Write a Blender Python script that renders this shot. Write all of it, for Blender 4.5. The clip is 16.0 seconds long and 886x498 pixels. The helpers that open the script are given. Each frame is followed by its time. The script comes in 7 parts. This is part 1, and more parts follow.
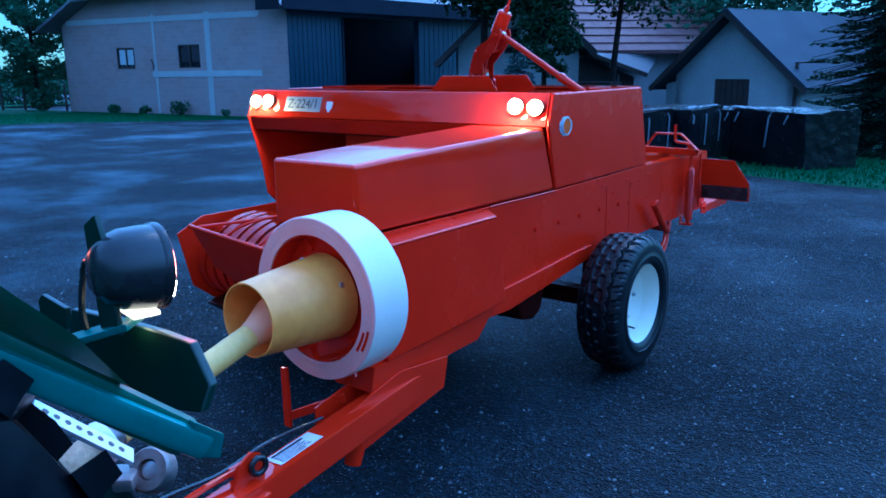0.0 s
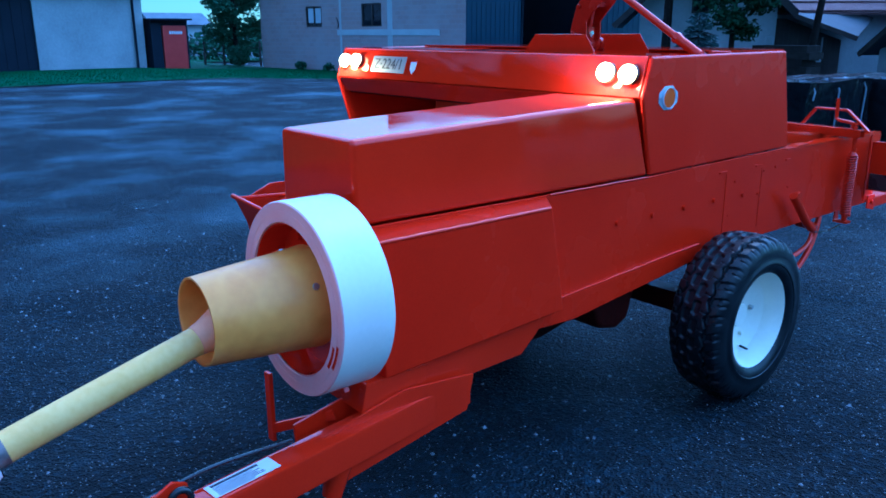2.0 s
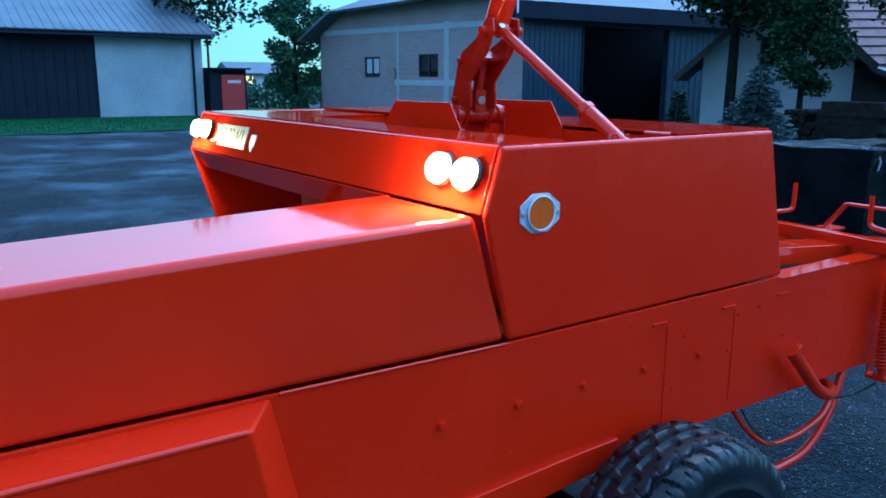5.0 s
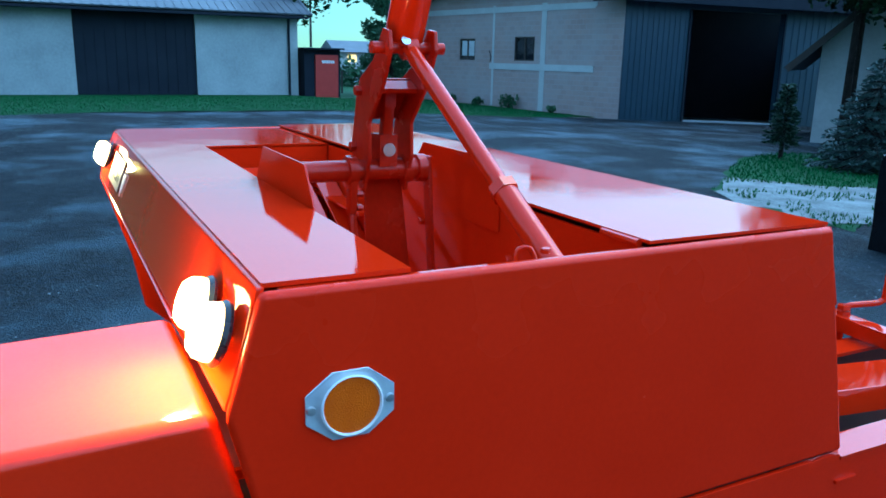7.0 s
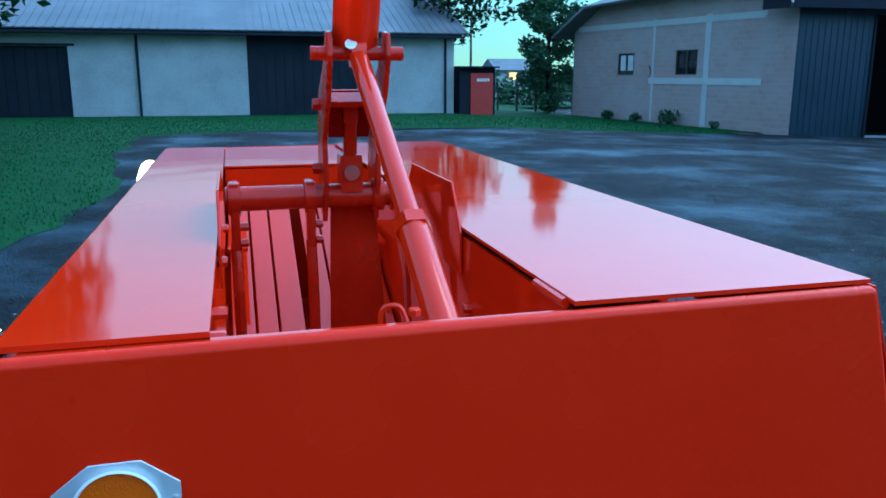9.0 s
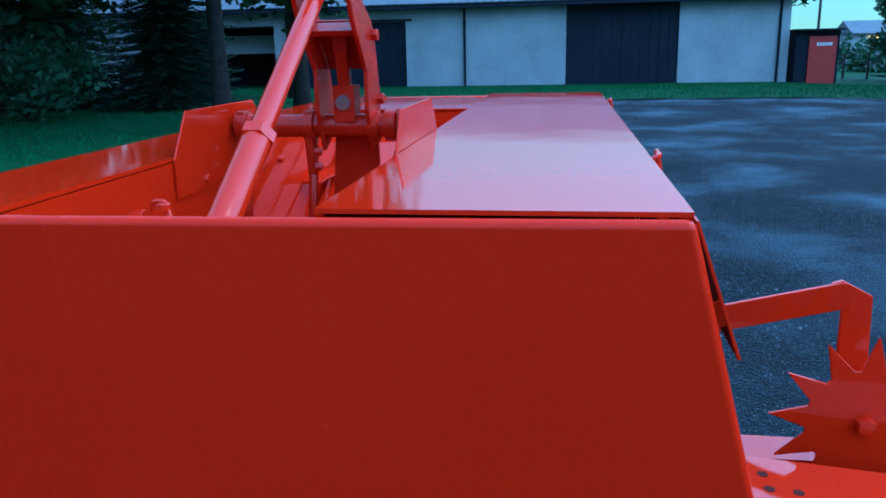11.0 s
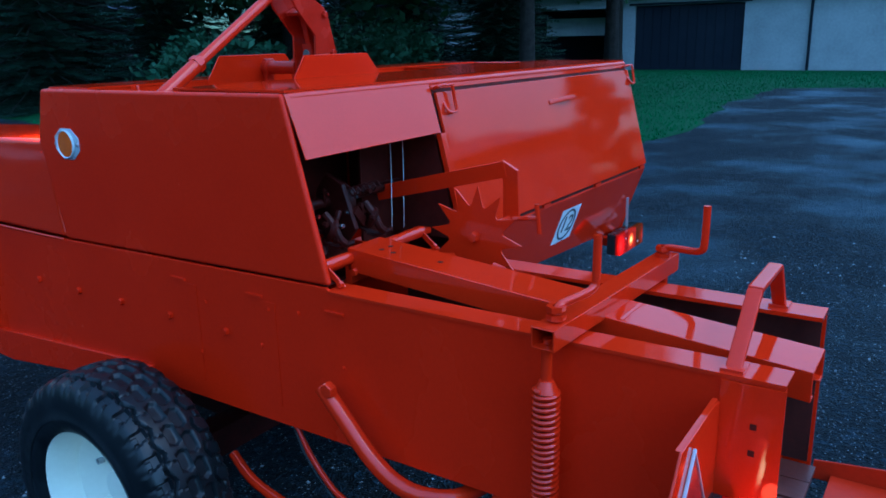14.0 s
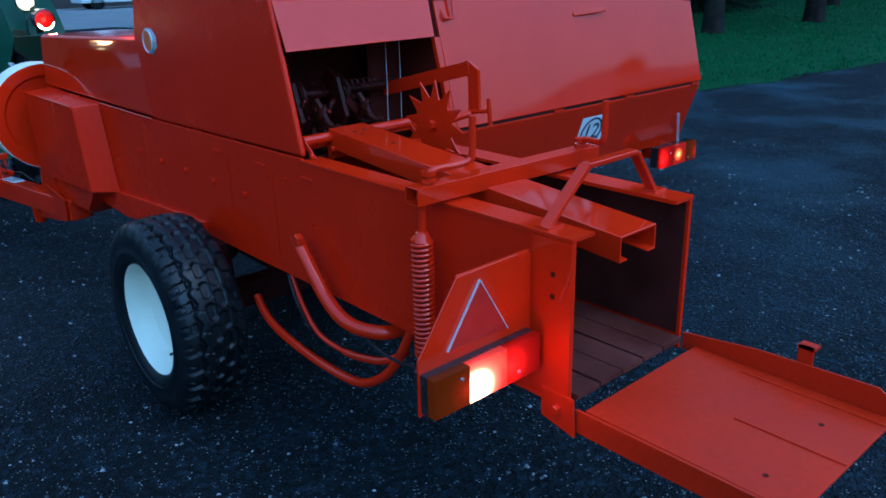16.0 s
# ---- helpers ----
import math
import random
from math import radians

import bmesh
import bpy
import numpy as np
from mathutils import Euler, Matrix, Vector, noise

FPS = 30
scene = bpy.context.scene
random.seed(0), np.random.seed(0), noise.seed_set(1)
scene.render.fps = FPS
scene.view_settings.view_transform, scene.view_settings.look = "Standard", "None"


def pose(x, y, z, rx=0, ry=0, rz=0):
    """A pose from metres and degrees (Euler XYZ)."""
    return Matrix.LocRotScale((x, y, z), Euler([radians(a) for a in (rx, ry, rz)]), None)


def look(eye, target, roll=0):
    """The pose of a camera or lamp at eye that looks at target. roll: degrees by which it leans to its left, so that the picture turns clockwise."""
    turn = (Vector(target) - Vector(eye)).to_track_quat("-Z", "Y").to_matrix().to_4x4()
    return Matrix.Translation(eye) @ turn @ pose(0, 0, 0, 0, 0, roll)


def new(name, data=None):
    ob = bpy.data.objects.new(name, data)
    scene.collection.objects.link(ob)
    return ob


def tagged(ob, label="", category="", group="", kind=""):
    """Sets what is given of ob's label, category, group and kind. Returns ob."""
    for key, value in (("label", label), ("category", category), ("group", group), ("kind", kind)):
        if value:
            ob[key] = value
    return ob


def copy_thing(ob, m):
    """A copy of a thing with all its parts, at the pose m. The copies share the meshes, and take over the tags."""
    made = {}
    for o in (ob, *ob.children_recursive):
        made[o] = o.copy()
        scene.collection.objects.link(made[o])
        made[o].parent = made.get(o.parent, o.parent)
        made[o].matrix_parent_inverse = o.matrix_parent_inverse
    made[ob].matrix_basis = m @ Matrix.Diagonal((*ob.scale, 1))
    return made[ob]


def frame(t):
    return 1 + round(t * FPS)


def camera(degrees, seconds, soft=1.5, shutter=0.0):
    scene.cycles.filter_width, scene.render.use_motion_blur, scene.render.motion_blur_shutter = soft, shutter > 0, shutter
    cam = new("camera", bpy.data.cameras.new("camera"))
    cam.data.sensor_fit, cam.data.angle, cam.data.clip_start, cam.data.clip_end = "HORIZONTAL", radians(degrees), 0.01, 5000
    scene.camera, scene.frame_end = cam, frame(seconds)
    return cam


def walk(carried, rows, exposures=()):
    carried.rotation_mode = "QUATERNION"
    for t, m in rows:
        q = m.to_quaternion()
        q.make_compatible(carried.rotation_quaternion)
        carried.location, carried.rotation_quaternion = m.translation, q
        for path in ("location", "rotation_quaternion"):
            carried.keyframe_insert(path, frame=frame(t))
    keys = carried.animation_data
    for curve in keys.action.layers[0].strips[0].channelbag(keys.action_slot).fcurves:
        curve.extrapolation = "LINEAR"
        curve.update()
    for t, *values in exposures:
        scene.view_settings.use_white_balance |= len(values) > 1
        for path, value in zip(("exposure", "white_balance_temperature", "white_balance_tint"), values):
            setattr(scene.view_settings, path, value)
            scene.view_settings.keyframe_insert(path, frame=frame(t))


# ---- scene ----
cam = camera(59.0, 16.0, soft=1.7)
PATH = [
    (0, (2.007, -3.697, 1.702), (0.823, -2.149, 1.253), -0.7),
    (0.5, (1.971, -3.511, 1.695), (0.698, -2.061, 1.17), -0.5),
    (1, (1.992, -3.327, 1.674), (0.556, -2.058, 1.103), -0.7),
    (1.5, (2.042, -3.109, 1.679), (0.551, -1.902, 1.112), 0.0),
    (2, (2.014, -2.892, 1.68), (0.523, -1.671, 1.142), -0.2),
    (2.5, (1.948, -2.641, 1.686), (0.461, -1.404, 1.177), 0.1),
    (3, (1.911, -2.393, 1.681), (0.434, -1.147, 1.165), -0.8),
    (3.5, (1.869, -2.097, 1.684), (0.357, -0.884, 1.191), 0.6),
    (4, (1.747, -1.822, 1.685), (0.193, -0.649, 1.23), 0.6),
    (6.5, (1.1, -0.564, 1.843), (-0.6, 0.385, 1.389), 1.2),
    (7, (0.962, -0.344, 1.87), (-0.775, 0.53, 1.399), 1.3),
    (7.5, (0.885, -0.184, 1.886), (-0.913, 0.563, 1.427), 0.9),
    (8, (0.815, -0.08, 1.883), (-1.016, 0.583, 1.427), 0.5),
    (10.5, (0.856, 0.603, 1.786), (-1.09, 0.587, 1.324), -0.5),
    (11, (0.859, 0.821, 1.765), (-1.056, 0.524, 1.269), -1.2),
    (11.5, (0.918, 1.137, 1.737), (-0.951, 0.604, 1.264), -1.4),
    (12, (1.043, 1.417, 1.722), (-0.786, 0.781, 1.224), -1.1),
    (12.5, (1.168, 1.664, 1.722), (-0.62, 0.941, 1.192), -0.4),
    (13, (1.277, 1.893, 1.712), (-0.465, 1.061, 1.191), -0.8),
    (13.5, (1.352, 2.186, 1.707), (-0.297, 1.186, 1.178), -0.9),
    (14, (1.438, 2.413, 1.704), (-0.167, 1.338, 1.185), -1.2),
    (14.5, (1.497, 2.655, 1.712), (-0.017, 1.479, 1.142), -1.9),
    (15, (1.489, 2.893, 1.694), (0.048, 1.64, 1.098), -1.9),
    (15.5, (1.42, 3.137, 1.678), (0.093, 1.785, 1.039), -1.0),
    (16, (1.296, 3.232, 1.653), (0.051, 1.82, 0.975), -1.5),
]
EXPOSURES = [(0.0, 2.62, 4500, 1), (3.0, 2.72, 4560, 1), (4.0, 2.76, 5050, -3), (7.0, 2.98, 6250, -15), (8.0, 2.96, 6550, -16), (10.5, 2.84, 5550, -9), (11.0, 2.82, 5450, -9), (12.0, 2.58, 5400, -11), (12.5, 2.64, 5450, -9), (13.5, 2.42, 5400, -9), (14.5, 2.32, 5450, -10), (16.0, 2.10, 5600, -10)]
walk(cam, [(t, look(eye, target, roll)) for t, eye, target, roll in PATH], EXPOSURES)

# light levels
SKY, SUN, WEST = 0.085, 0.1, 0.45
LENS_POWER, LAMP_WATTS = 5.0, 1.7
TAIL_POWER, TAIL_WATTS = 0.22, 0.2

# ---------------------------------------------------------------- world and sun
world = bpy.data.worlds.new("dusk")
scene.world = world
world.use_nodes = True
wt = world.node_tree
sky = wt.nodes.new("ShaderNodeTexSky")
sky.sky_type = "NISHITA"
sky.sun_disc = False
sky.sun_elevation = radians(55)
sky.sun_rotation = radians(-10)
sky.air_density, sky.dust_density, sky.ozone_density = 1.0, 0.0, 5.0
# overcast dusk: the cloud cover is brighter overhead than at the horizon
way, split, rise = wt.nodes.new("ShaderNodeTexCoord"), wt.nodes.new("ShaderNodeSeparateXYZ"), wt.nodes.new("ShaderNodeMapRange")
wt.links.new(way.outputs["Generated"], split.inputs[0])
wt.links.new(split.outputs["Z"], rise.inputs["Value"])
rise.interpolation_type = "SMOOTHSTEP"
rise.inputs["From Min"].default_value, rise.inputs["From Max"].default_value = 0.0, 0.64
rise.inputs["To Min"].default_value, rise.inputs["To Max"].default_value = SKY * 0.20, SKY * 1.60
# the last daylight lies towards +y
west, both = wt.nodes.new("ShaderNodeMath"), wt.nodes.new("ShaderNodeMath")
west.operation, both.operation = "MULTIPLY_ADD", "MULTIPLY"
west.inputs[1].default_value, west.inputs[2].default_value = WEST, 1.0
wt.links.new(split.outputs["Y"], west.inputs[0])
wt.links.new(rise.outputs["Result"], both.inputs[0])
wt.links.new(west.outputs[0], both.inputs[1])
wt.links.new(both.outputs[0], wt.nodes["Background"].inputs["Strength"])
# deeper blue-green haze low down
low_sky, haze = wt.nodes.new("ShaderNodeMapRange"), wt.nodes.new("ShaderNodeMix")
low_sky.inputs["From Min"].default_value, low_sky.inputs["From Max"].default_value = 0.0, 0.35
wt.links.new(split.outputs["Z"], low_sky.inputs["Value"])
haze.data_type, haze.blend_type = "RGBA", "MULTIPLY"
haze.inputs[0].default_value = 1.0
tint = wt.nodes.new("ShaderNodeMix")
tint.data_type = "RGBA"
tint.inputs[6].default_value, tint.inputs[7].default_value = (0.42, 0.82, 1.0, 1), (1, 1, 1, 1)
wt.links.new(low_sky.outputs["Result"], tint.inputs[0])
wt.links.new(sky.outputs["Color"], haze.inputs[6])
wt.links.new(tint.outputs[2], haze.inputs[7])
wt.links.new(haze.outputs[2], wt.nodes["Background"].inputs["Color"])
sun_data = bpy.data.lights.new("sun", "SUN")
sun_data.energy, sun_data.angle, sun_data.color = SUN, radians(25), (1.0, 0.93, 0.9)
sun = new("sun", sun_data)
sun.matrix_basis = look((-2, 11, 16), (0, 0, 0))


def glow(name, place, watts, colour, radius=0.03):
    d = bpy.data.lights.new(name, "POINT")
    d.energy, d.color, d.shadow_soft_size = watts, colour, radius
    o = new(name, d)
    o.location = place
    return o


# ---------------------------------------------------------------- materials
def nodes_of(name):
    m = bpy.data.materials.new(name)
    m.use_nodes = True
    return m, m.node_tree.nodes, m.node_tree.links, m.node_tree.nodes["Principled BSDF"]


def noise_node(n, l, scale, detail=4.0, rough=0.55, coord="Object"):
    tc = n.new("ShaderNodeTexCoord")
    t = n.new("ShaderNodeTexNoise")
    t.inputs["Scale"].default_value, t.inputs["Detail"].default_value, t.inputs["Roughness"].default_value = scale, detail, rough
    l.new(tc.outputs[coord], t.inputs["Vector"])
    return t


def ramp(n, l, fac, stops):
    r = n.new("ShaderNodeValToRGB")
    e = r.color_ramp.elements
    while len(e) < len(stops):
        e.new(0.5)
    for k, (p, c) in zip(e, stops):
        k.position, k.color = p, (*c, 1) if len(c) == 3 else c
    l.new(fac, r.inputs["Fac"])
    return r


def mixed(n, l, fac, a, b):
    m = n.new("ShaderNodeMix")
    m.data_type = "RGBA"
    for value, socket in ((fac, m.inputs[0]), (a, m.inputs[6]), (b, m.inputs[7])):
        if hasattr(value, "links"):
            l.new(value, socket)
        else:
            socket.default_value = value if isinstance(value, float) else (*value, 1)
    return m.outputs[2]


def bumped(n, l, p, height, strength, distance=0.01):
    b = n.new("ShaderNodeBump")
    b.inputs["Strength"].default_value, b.inputs["Distance"].default_value = strength, distance
    l.new(height, b.inputs["Height"])
    l.new(b.outputs["Normal"], p.inputs["Normal"])


def surface(name, a, b, rough, metal=0.0, coarse=2.0, fine=40.0, relief=0.15, depth=0.004, rough_b=None, coat=0.0, emit=None, power=0.0, spec=0.5, wave=0.0):
    """Two-scale mottled surface: colours a and b, gloss that varies, fine relief."""
    m, n, l, p = nodes_of(name)
    big, small = noise_node(n, l, coarse), noise_node(n, l, fine, 6)
    both = n.new("ShaderNodeMath")
    both.operation = "MULTIPLY_ADD"
    both.inputs[1].default_value = 0.35
    l.new(small.outputs["Fac"], both.inputs[0])
    half = n.new("ShaderNodeMath")
    half.operation = "MULTIPLY"
    half.inputs[1].default_value = 0.65
    l.new(big.outputs["Fac"], half.inputs[0])
    l.new(half.outputs[0], both.inputs[2])
    r = ramp(n, l, both.outputs[0], ((0.36, a), (0.64, b)))
    l.new(r.outputs["Color"], p.inputs["Base Color"])
    lo, hi = rough, rough if rough_b is None else rough_b
    rr = ramp(n, l, big.outputs["Fac"], ((0.35, (lo,) * 3), (0.65, (hi,) * 3)))
    l.new(rr.outputs["Color"], p.inputs["Roughness"])
    p.inputs["Metallic"].default_value = metal
    p.inputs["Specular IOR Level"].default_value = spec
    p.inputs["Coat Weight"].default_value = coat
    p.inputs["Coat Roughness"].default_value = 0.06
    if relief:
        bumped(n, l, p, small.outputs["Fac"], relief, depth)
    if wave:
        # sheet metal is never quite flat
        dents = noise_node(n, l, 1.7, 2.0)
        soft = n.new("ShaderNodeBump")
        soft.inputs["Strength"].default_value, soft.inputs["Distance"].default_value = wave, 0.06
        l.new(dents.outputs["Fac"], soft.inputs["Height"])
        fine_bump = p.inputs["Normal"].links[0].from_node
        l.new(soft.outputs["Normal"], fine_bump.inputs["Normal"])
    if emit:
        p.inputs["Emission Color"].default_value = (*emit, 1)
        p.inputs["Emission Strength"].default_value = power
    return m


RED = surface("red_gloss_paint", (0.66, 0.0165, 0.0025), (0.73, 0.0205, 0.0035), 0.025, coarse=3.0, fine=130.0, relief=0.025, depth=0.002, rough_b=0.055, spec=0.40, wave=0.035)
RED_SIDE = surface("red_satin_side_paint", (0.70, 0.0140, 0.0020), (0.78, 0.0170, 0.0028), 0.20, coarse=2.2, fine=90.0, relief=0.05, depth=0.002, rough_b=0.30, spec=0.20, wave=0.03)
RED_DULL = surface("red_paint_dull", (0.40, 0.010, 0.005), (0.54, 0.014, 0.006), 0.35, coarse=7.0, fine=90.0, relief=0.12, rough_b=0.6)
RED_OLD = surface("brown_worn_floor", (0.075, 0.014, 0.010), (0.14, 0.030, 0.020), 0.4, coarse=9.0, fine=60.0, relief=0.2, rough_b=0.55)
RED_WORN = surface("red_paint_rubbed", (0.46, 0.016, 0.003), (0.60, 0.022, 0.004), 0.38, coarse=3.0, fine=60.0, relief=0.08, rough_b=0.55, spec=0.18)
# near-black red: knotter grease, plus the shade of bay and underside put into colour
SHADED_GREASE = surface("shaded_greasy_red", (0.020, 0.003, 0.002), (0.055, 0.006, 0.004), 0.36, coarse=14.0, fine=60.0, relief=0.3, rough_b=0.5, spec=0.16)
# steel rubbed by bales, darkened further for the shade inside the chamber
RUBBED_SHADED = surface("rubbed_shaded_steel", (0.028, 0.006, 0.004), (0.07, 0.012, 0.008), 0.38, coarse=7.0, fine=60.0, relief=0.15, rough_b=0.5)
RED_CAST = surface("red_painted_castings", (0.40, 0.010, 0.003), (0.54, 0.014, 0.004), 0.14, coarse=9.0, fine=70.0, relief=0.12, rough_b=0.3, spec=0.3)
# near-black red that puts the shade of bays, gaps and holes into colour
INSIDE_SHADE = surface("inside_shade", (0.05, 0.007, 0.004), (0.09, 0.010, 0.006), 0.7, coarse=6.0, fine=50.0, spec=0.15)
WHITE = surface("white_paint", (0.86, 0.79, 0.66), (0.92, 0.85, 0.72), 0.35, coarse=5.0, fine=60.0, relief=0.06, rough_b=0.5)
PINK = surface("oversprayed_white_paint", (0.84, 0.38, 0.34), (0.86, 0.48, 0.43), 0.45, coarse=9.0, fine=70.0, relief=0.08, rough_b=0.6)
RIM = surface("cream_rim_paint", (0.86, 0.80, 0.64), (0.92, 0.86, 0.70), 0.3, coarse=6.0, fine=50.0, relief=0.06, rough_b=0.5)
RUBBER = surface("tyre_rubber", (0.004, 0.005, 0.0065), (0.008, 0.0095, 0.012), 0.30, coarse=14.0, fine=120.0, relief=0.12, rough_b=0.5, spec=0.35)
YELLOW = surface("yellow_plastic", (0.68, 0.24, 0.032), (0.90, 0.40, 0.07), 0.34, coarse=2.2, fine=18.0, relief=0.06, rough_b=0.5)
YELLOW_PALE = surface("faded_yellow_tube", (0.74, 0.45, 0.10), (0.84, 0.58, 0.18), 0.42, coarse=5.0, fine=40.0, relief=0.1, rough_b=0.6)
MUD = surface("rusty_grey_dirt", (0.28, 0.18, 0.10), (0.52, 0.38, 0.22), 0.7, coarse=14.0, fine=70.0, relief=0.4)
STEEL = surface("bare_steel", (0.42, 0.43, 0.45), (0.58, 0.58, 0.58), 0.32, metal=0.9, coarse=12.0, fine=90.0, relief=0.1, rough_b=0.5)
ZINC = surface("galvanised_plate", (0.55, 0.57, 0.60), (0.68, 0.70, 0.72), 0.4, metal=0.55, coarse=16.0, fine=90.0, relief=0.08, rough_b=0.55)
BLACK = surface("black_plastic", (0.012, 0.012, 0.013), (0.025, 0.025, 0.026), 0.18, coarse=8.0, fine=80.0, relief=0.05, rough_b=0.3)
GREEN = surface("green_tractor_paint", (0.012, 0.075, 0.040), (0.022, 0.105, 0.055), 0.3, coarse=6.0, fine=80.0, relief=0.08, rough_b=0.45)
GREEN_DARK = surface("dark_green_paint", (0.003, 0.016, 0.010), (0.006, 0.026, 0.015), 0.28, coarse=6.0, fine=80.0, relief=0.08, rough_b=0.42)
TEAL = surface("faded_green_rail_paint", (0.010, 0.125, 0.10), (0.02, 0.175, 0.14), 0.28, coarse=6.0, fine=80.0, relief=0.06, rough_b=0.4)
TWINE = surface("pale_twine", (0.5, 0.48, 0.44), (0.65, 0.62, 0.58), 0.8)
LABEL = surface("white_sticker", (0.72, 0.73, 0.74), (0.80, 0.80, 0.80), 0.4, relief=0.03)
INK = surface("dark_print", (0.02, 0.02, 0.025), (0.035, 0.035, 0.045), 0.5, relief=0.0)
ALU = surface("brushed_name_plate", (0.26, 0.26, 0.27), (0.33, 0.33, 0.33), 0.5, metal=0.2, coarse=10, fine=160, relief=0.05)
AMBER = surface("amber_reflector", (0.70, 0.085, 0.003), (0.80, 0.115, 0.004), 0.2, coarse=30, fine=400, relief=0.5, depth=0.003, coat=0.1, spec=0.2)
REFLEX = surface("red_reflector", (0.42, 0.012, 0.01), (0.50, 0.02, 0.015), 0.18, coarse=30, fine=400, relief=0.5, depth=0.003, coat=0.5)
LENS = surface("lit_marker_lens", (0.9, 0.85, 0.75), (0.95, 0.9, 0.8), 0.25, relief=0.05, emit=(1.0, 0.60, 0.20), power=LENS_POWER)
LENS_RED = surface("lit_tail_lens", (0.06, 0.002, 0.0015), (0.13, 0.004, 0.003), 0.08, fine=260, relief=0.1, spec=0.2, emit=(1.0, 0.025, 0.015), power=TAIL_POWER * 1.3)
LENS_HOT = surface("tail_bulb_lens", (0.40, 0.03, 0.02), (0.48, 0.05, 0.03), 0.2, fine=260, relief=0.3, emit=(1.0, 0.20, 0.12), power=TAIL_POWER * 7)


def bulb_behind(m, spot, stops, colours, power, ribs=0.0):
    """Brightest where the bulb sits behind the ribbed lens."""
    n, l = m.node_tree.nodes, m.node_tree.links
    p = n["Principled BSDF"]
    tc, d = n.new("ShaderNodeTexCoord"), n.new("ShaderNodeVectorMath")
    d.operation = "DISTANCE"
    d.inputs[1].default_value = spot
    l.new(tc.outputs["Generated"], d.inputs[0])
    r = ramp(n, l, d.outputs["Value"], stops)
    k = n.new("ShaderNodeMath")
    k.operation = "MULTIPLY"
    k.inputs[1].default_value = power
    l.new(r.outputs["Color"], k.inputs[0])
    strength = k.outputs[0]
    if ribs:
        # moulded prism pattern of the lens
        cell = n.new("ShaderNodeTexBrick")
        cell.offset = 0.0
        turn = n.new("ShaderNodeMapping")
        turn.inputs["Rotation"].default_value = (radians(90), 0, 0)
        l.new(tc.outputs["Object"], turn.inputs["Vector"])
        l.new(turn.outputs["Vector"], cell.inputs["Vector"])
        cell.inputs["Color1"].default_value = cell.inputs["Color2"].default_value = (1, 1, 1, 1)
        cell.inputs["Mortar"].default_value = (0.45, 0.45, 0.45, 1)
        cell.inputs["Scale"].default_value, cell.inputs["Mortar Size"].default_value = 1.0, ribs * 0.18
        cell.inputs["Brick Width"].default_value = cell.inputs["Row Height"].default_value = ribs
        j = n.new("ShaderNodeMath")
        j.operation = "MULTIPLY"
        l.new(strength, j.inputs[0])
        l.new(cell.outputs["Color"], j.inputs[1])
        strength = j.outputs[0]
    l.new(strength, p.inputs["Emission Strength"])
    c = ramp(n, l, d.outputs["Value"], colours)
    l.new(c.outputs["Color"], p.inputs["Emission Color"])


GREY = lambda v: (v, v, v)
bulb_behind(LENS_HOT, (0.88, 1.0, 0.30), ((0.0, GREY(1)), (0.36, GREY(0.7)), (0.60, GREY(0.24)), (0.84, GREY(0.07)), (1.1, GREY(0.025))), ((0.0, (1.0, 0.74, 0.46)), (0.36, (1.0, 0.50, 0.28)), (0.56, (1.0, 0.10, 0.06)), (0.78, (1.0, 0.016, 0.014)), (1.1, (1.0, 0.006, 0.006))), TAIL_POWER * 22, 0.006)
bulb_behind(LENS, (0.5, 0.5, 0.5), ((0.30, GREY(1)), (0.56, GREY(0.55)), (0.75, GREY(0.3))), ((0.30, (1.0, 0.74, 0.38)), (0.56, (1.0, 0.55, 0.16)), (0.75, (1.0, 0.42, 0.08))), LENS_POWER)
LENS_AMBER = surface("amber_tail_lens", (0.018, 0.0035, 0.0006), (0.06, 0.010, 0.001), 0.08, fine=260, relief=0.1, spec=0.2, emit=(1.0, 0.07, 0.01), power=TAIL_POWER * 0.5)
LENS_BULB = surface("glaring_lamp_glass", (0.8, 0.7, 0.5), (0.9, 0.8, 0.6), 0.1, relief=0.05, emit=(1.0, 0.66, 0.30), power=16.0)
LENS_WORK = surface("work_lamp_glass", (0.8, 0.8, 0.75), (0.9, 0.9, 0.85), 0.1, relief=0.05, emit=(1.0, 0.74, 0.40), power=0.42)
LENS_DIM = surface("far_tail_lens", (0.10, 0.004, 0.003), (0.20, 0.008, 0.005), 0.1, fine=260, relief=0.1, spec=0.2, emit=(1.0, 0.1, 0.02), power=TAIL_POWER)
bulb_behind(LENS_DIM, (0.6, 1.0, 0.5), ((0.0, GREY(1)), (0.18, GREY(0.5)), (0.35, GREY(0.08)), (1.0, GREY(0.04))), ((0.0, (1.0, 0.45, 0.16)), (0.2, (1.0, 0.12, 0.03)), (0.4, (1.0, 0.025, 0.012))), TAIL_POWER * 7, 0.006)
bulb_behind(LENS_AMBER, (0.0, 1.0, 0.4), ((0.0, GREY(1)), (0.30, GREY(0.35)), (0.6, GREY(0.14)), (1.0, GREY(0.10))), ((0.0, (1.0, 0.03, 0.012)), (0.35, (1.0, 0.05, 0.008)), (0.7, (1.0, 0.12, 0.008))), TAIL_POWER * 0.6)
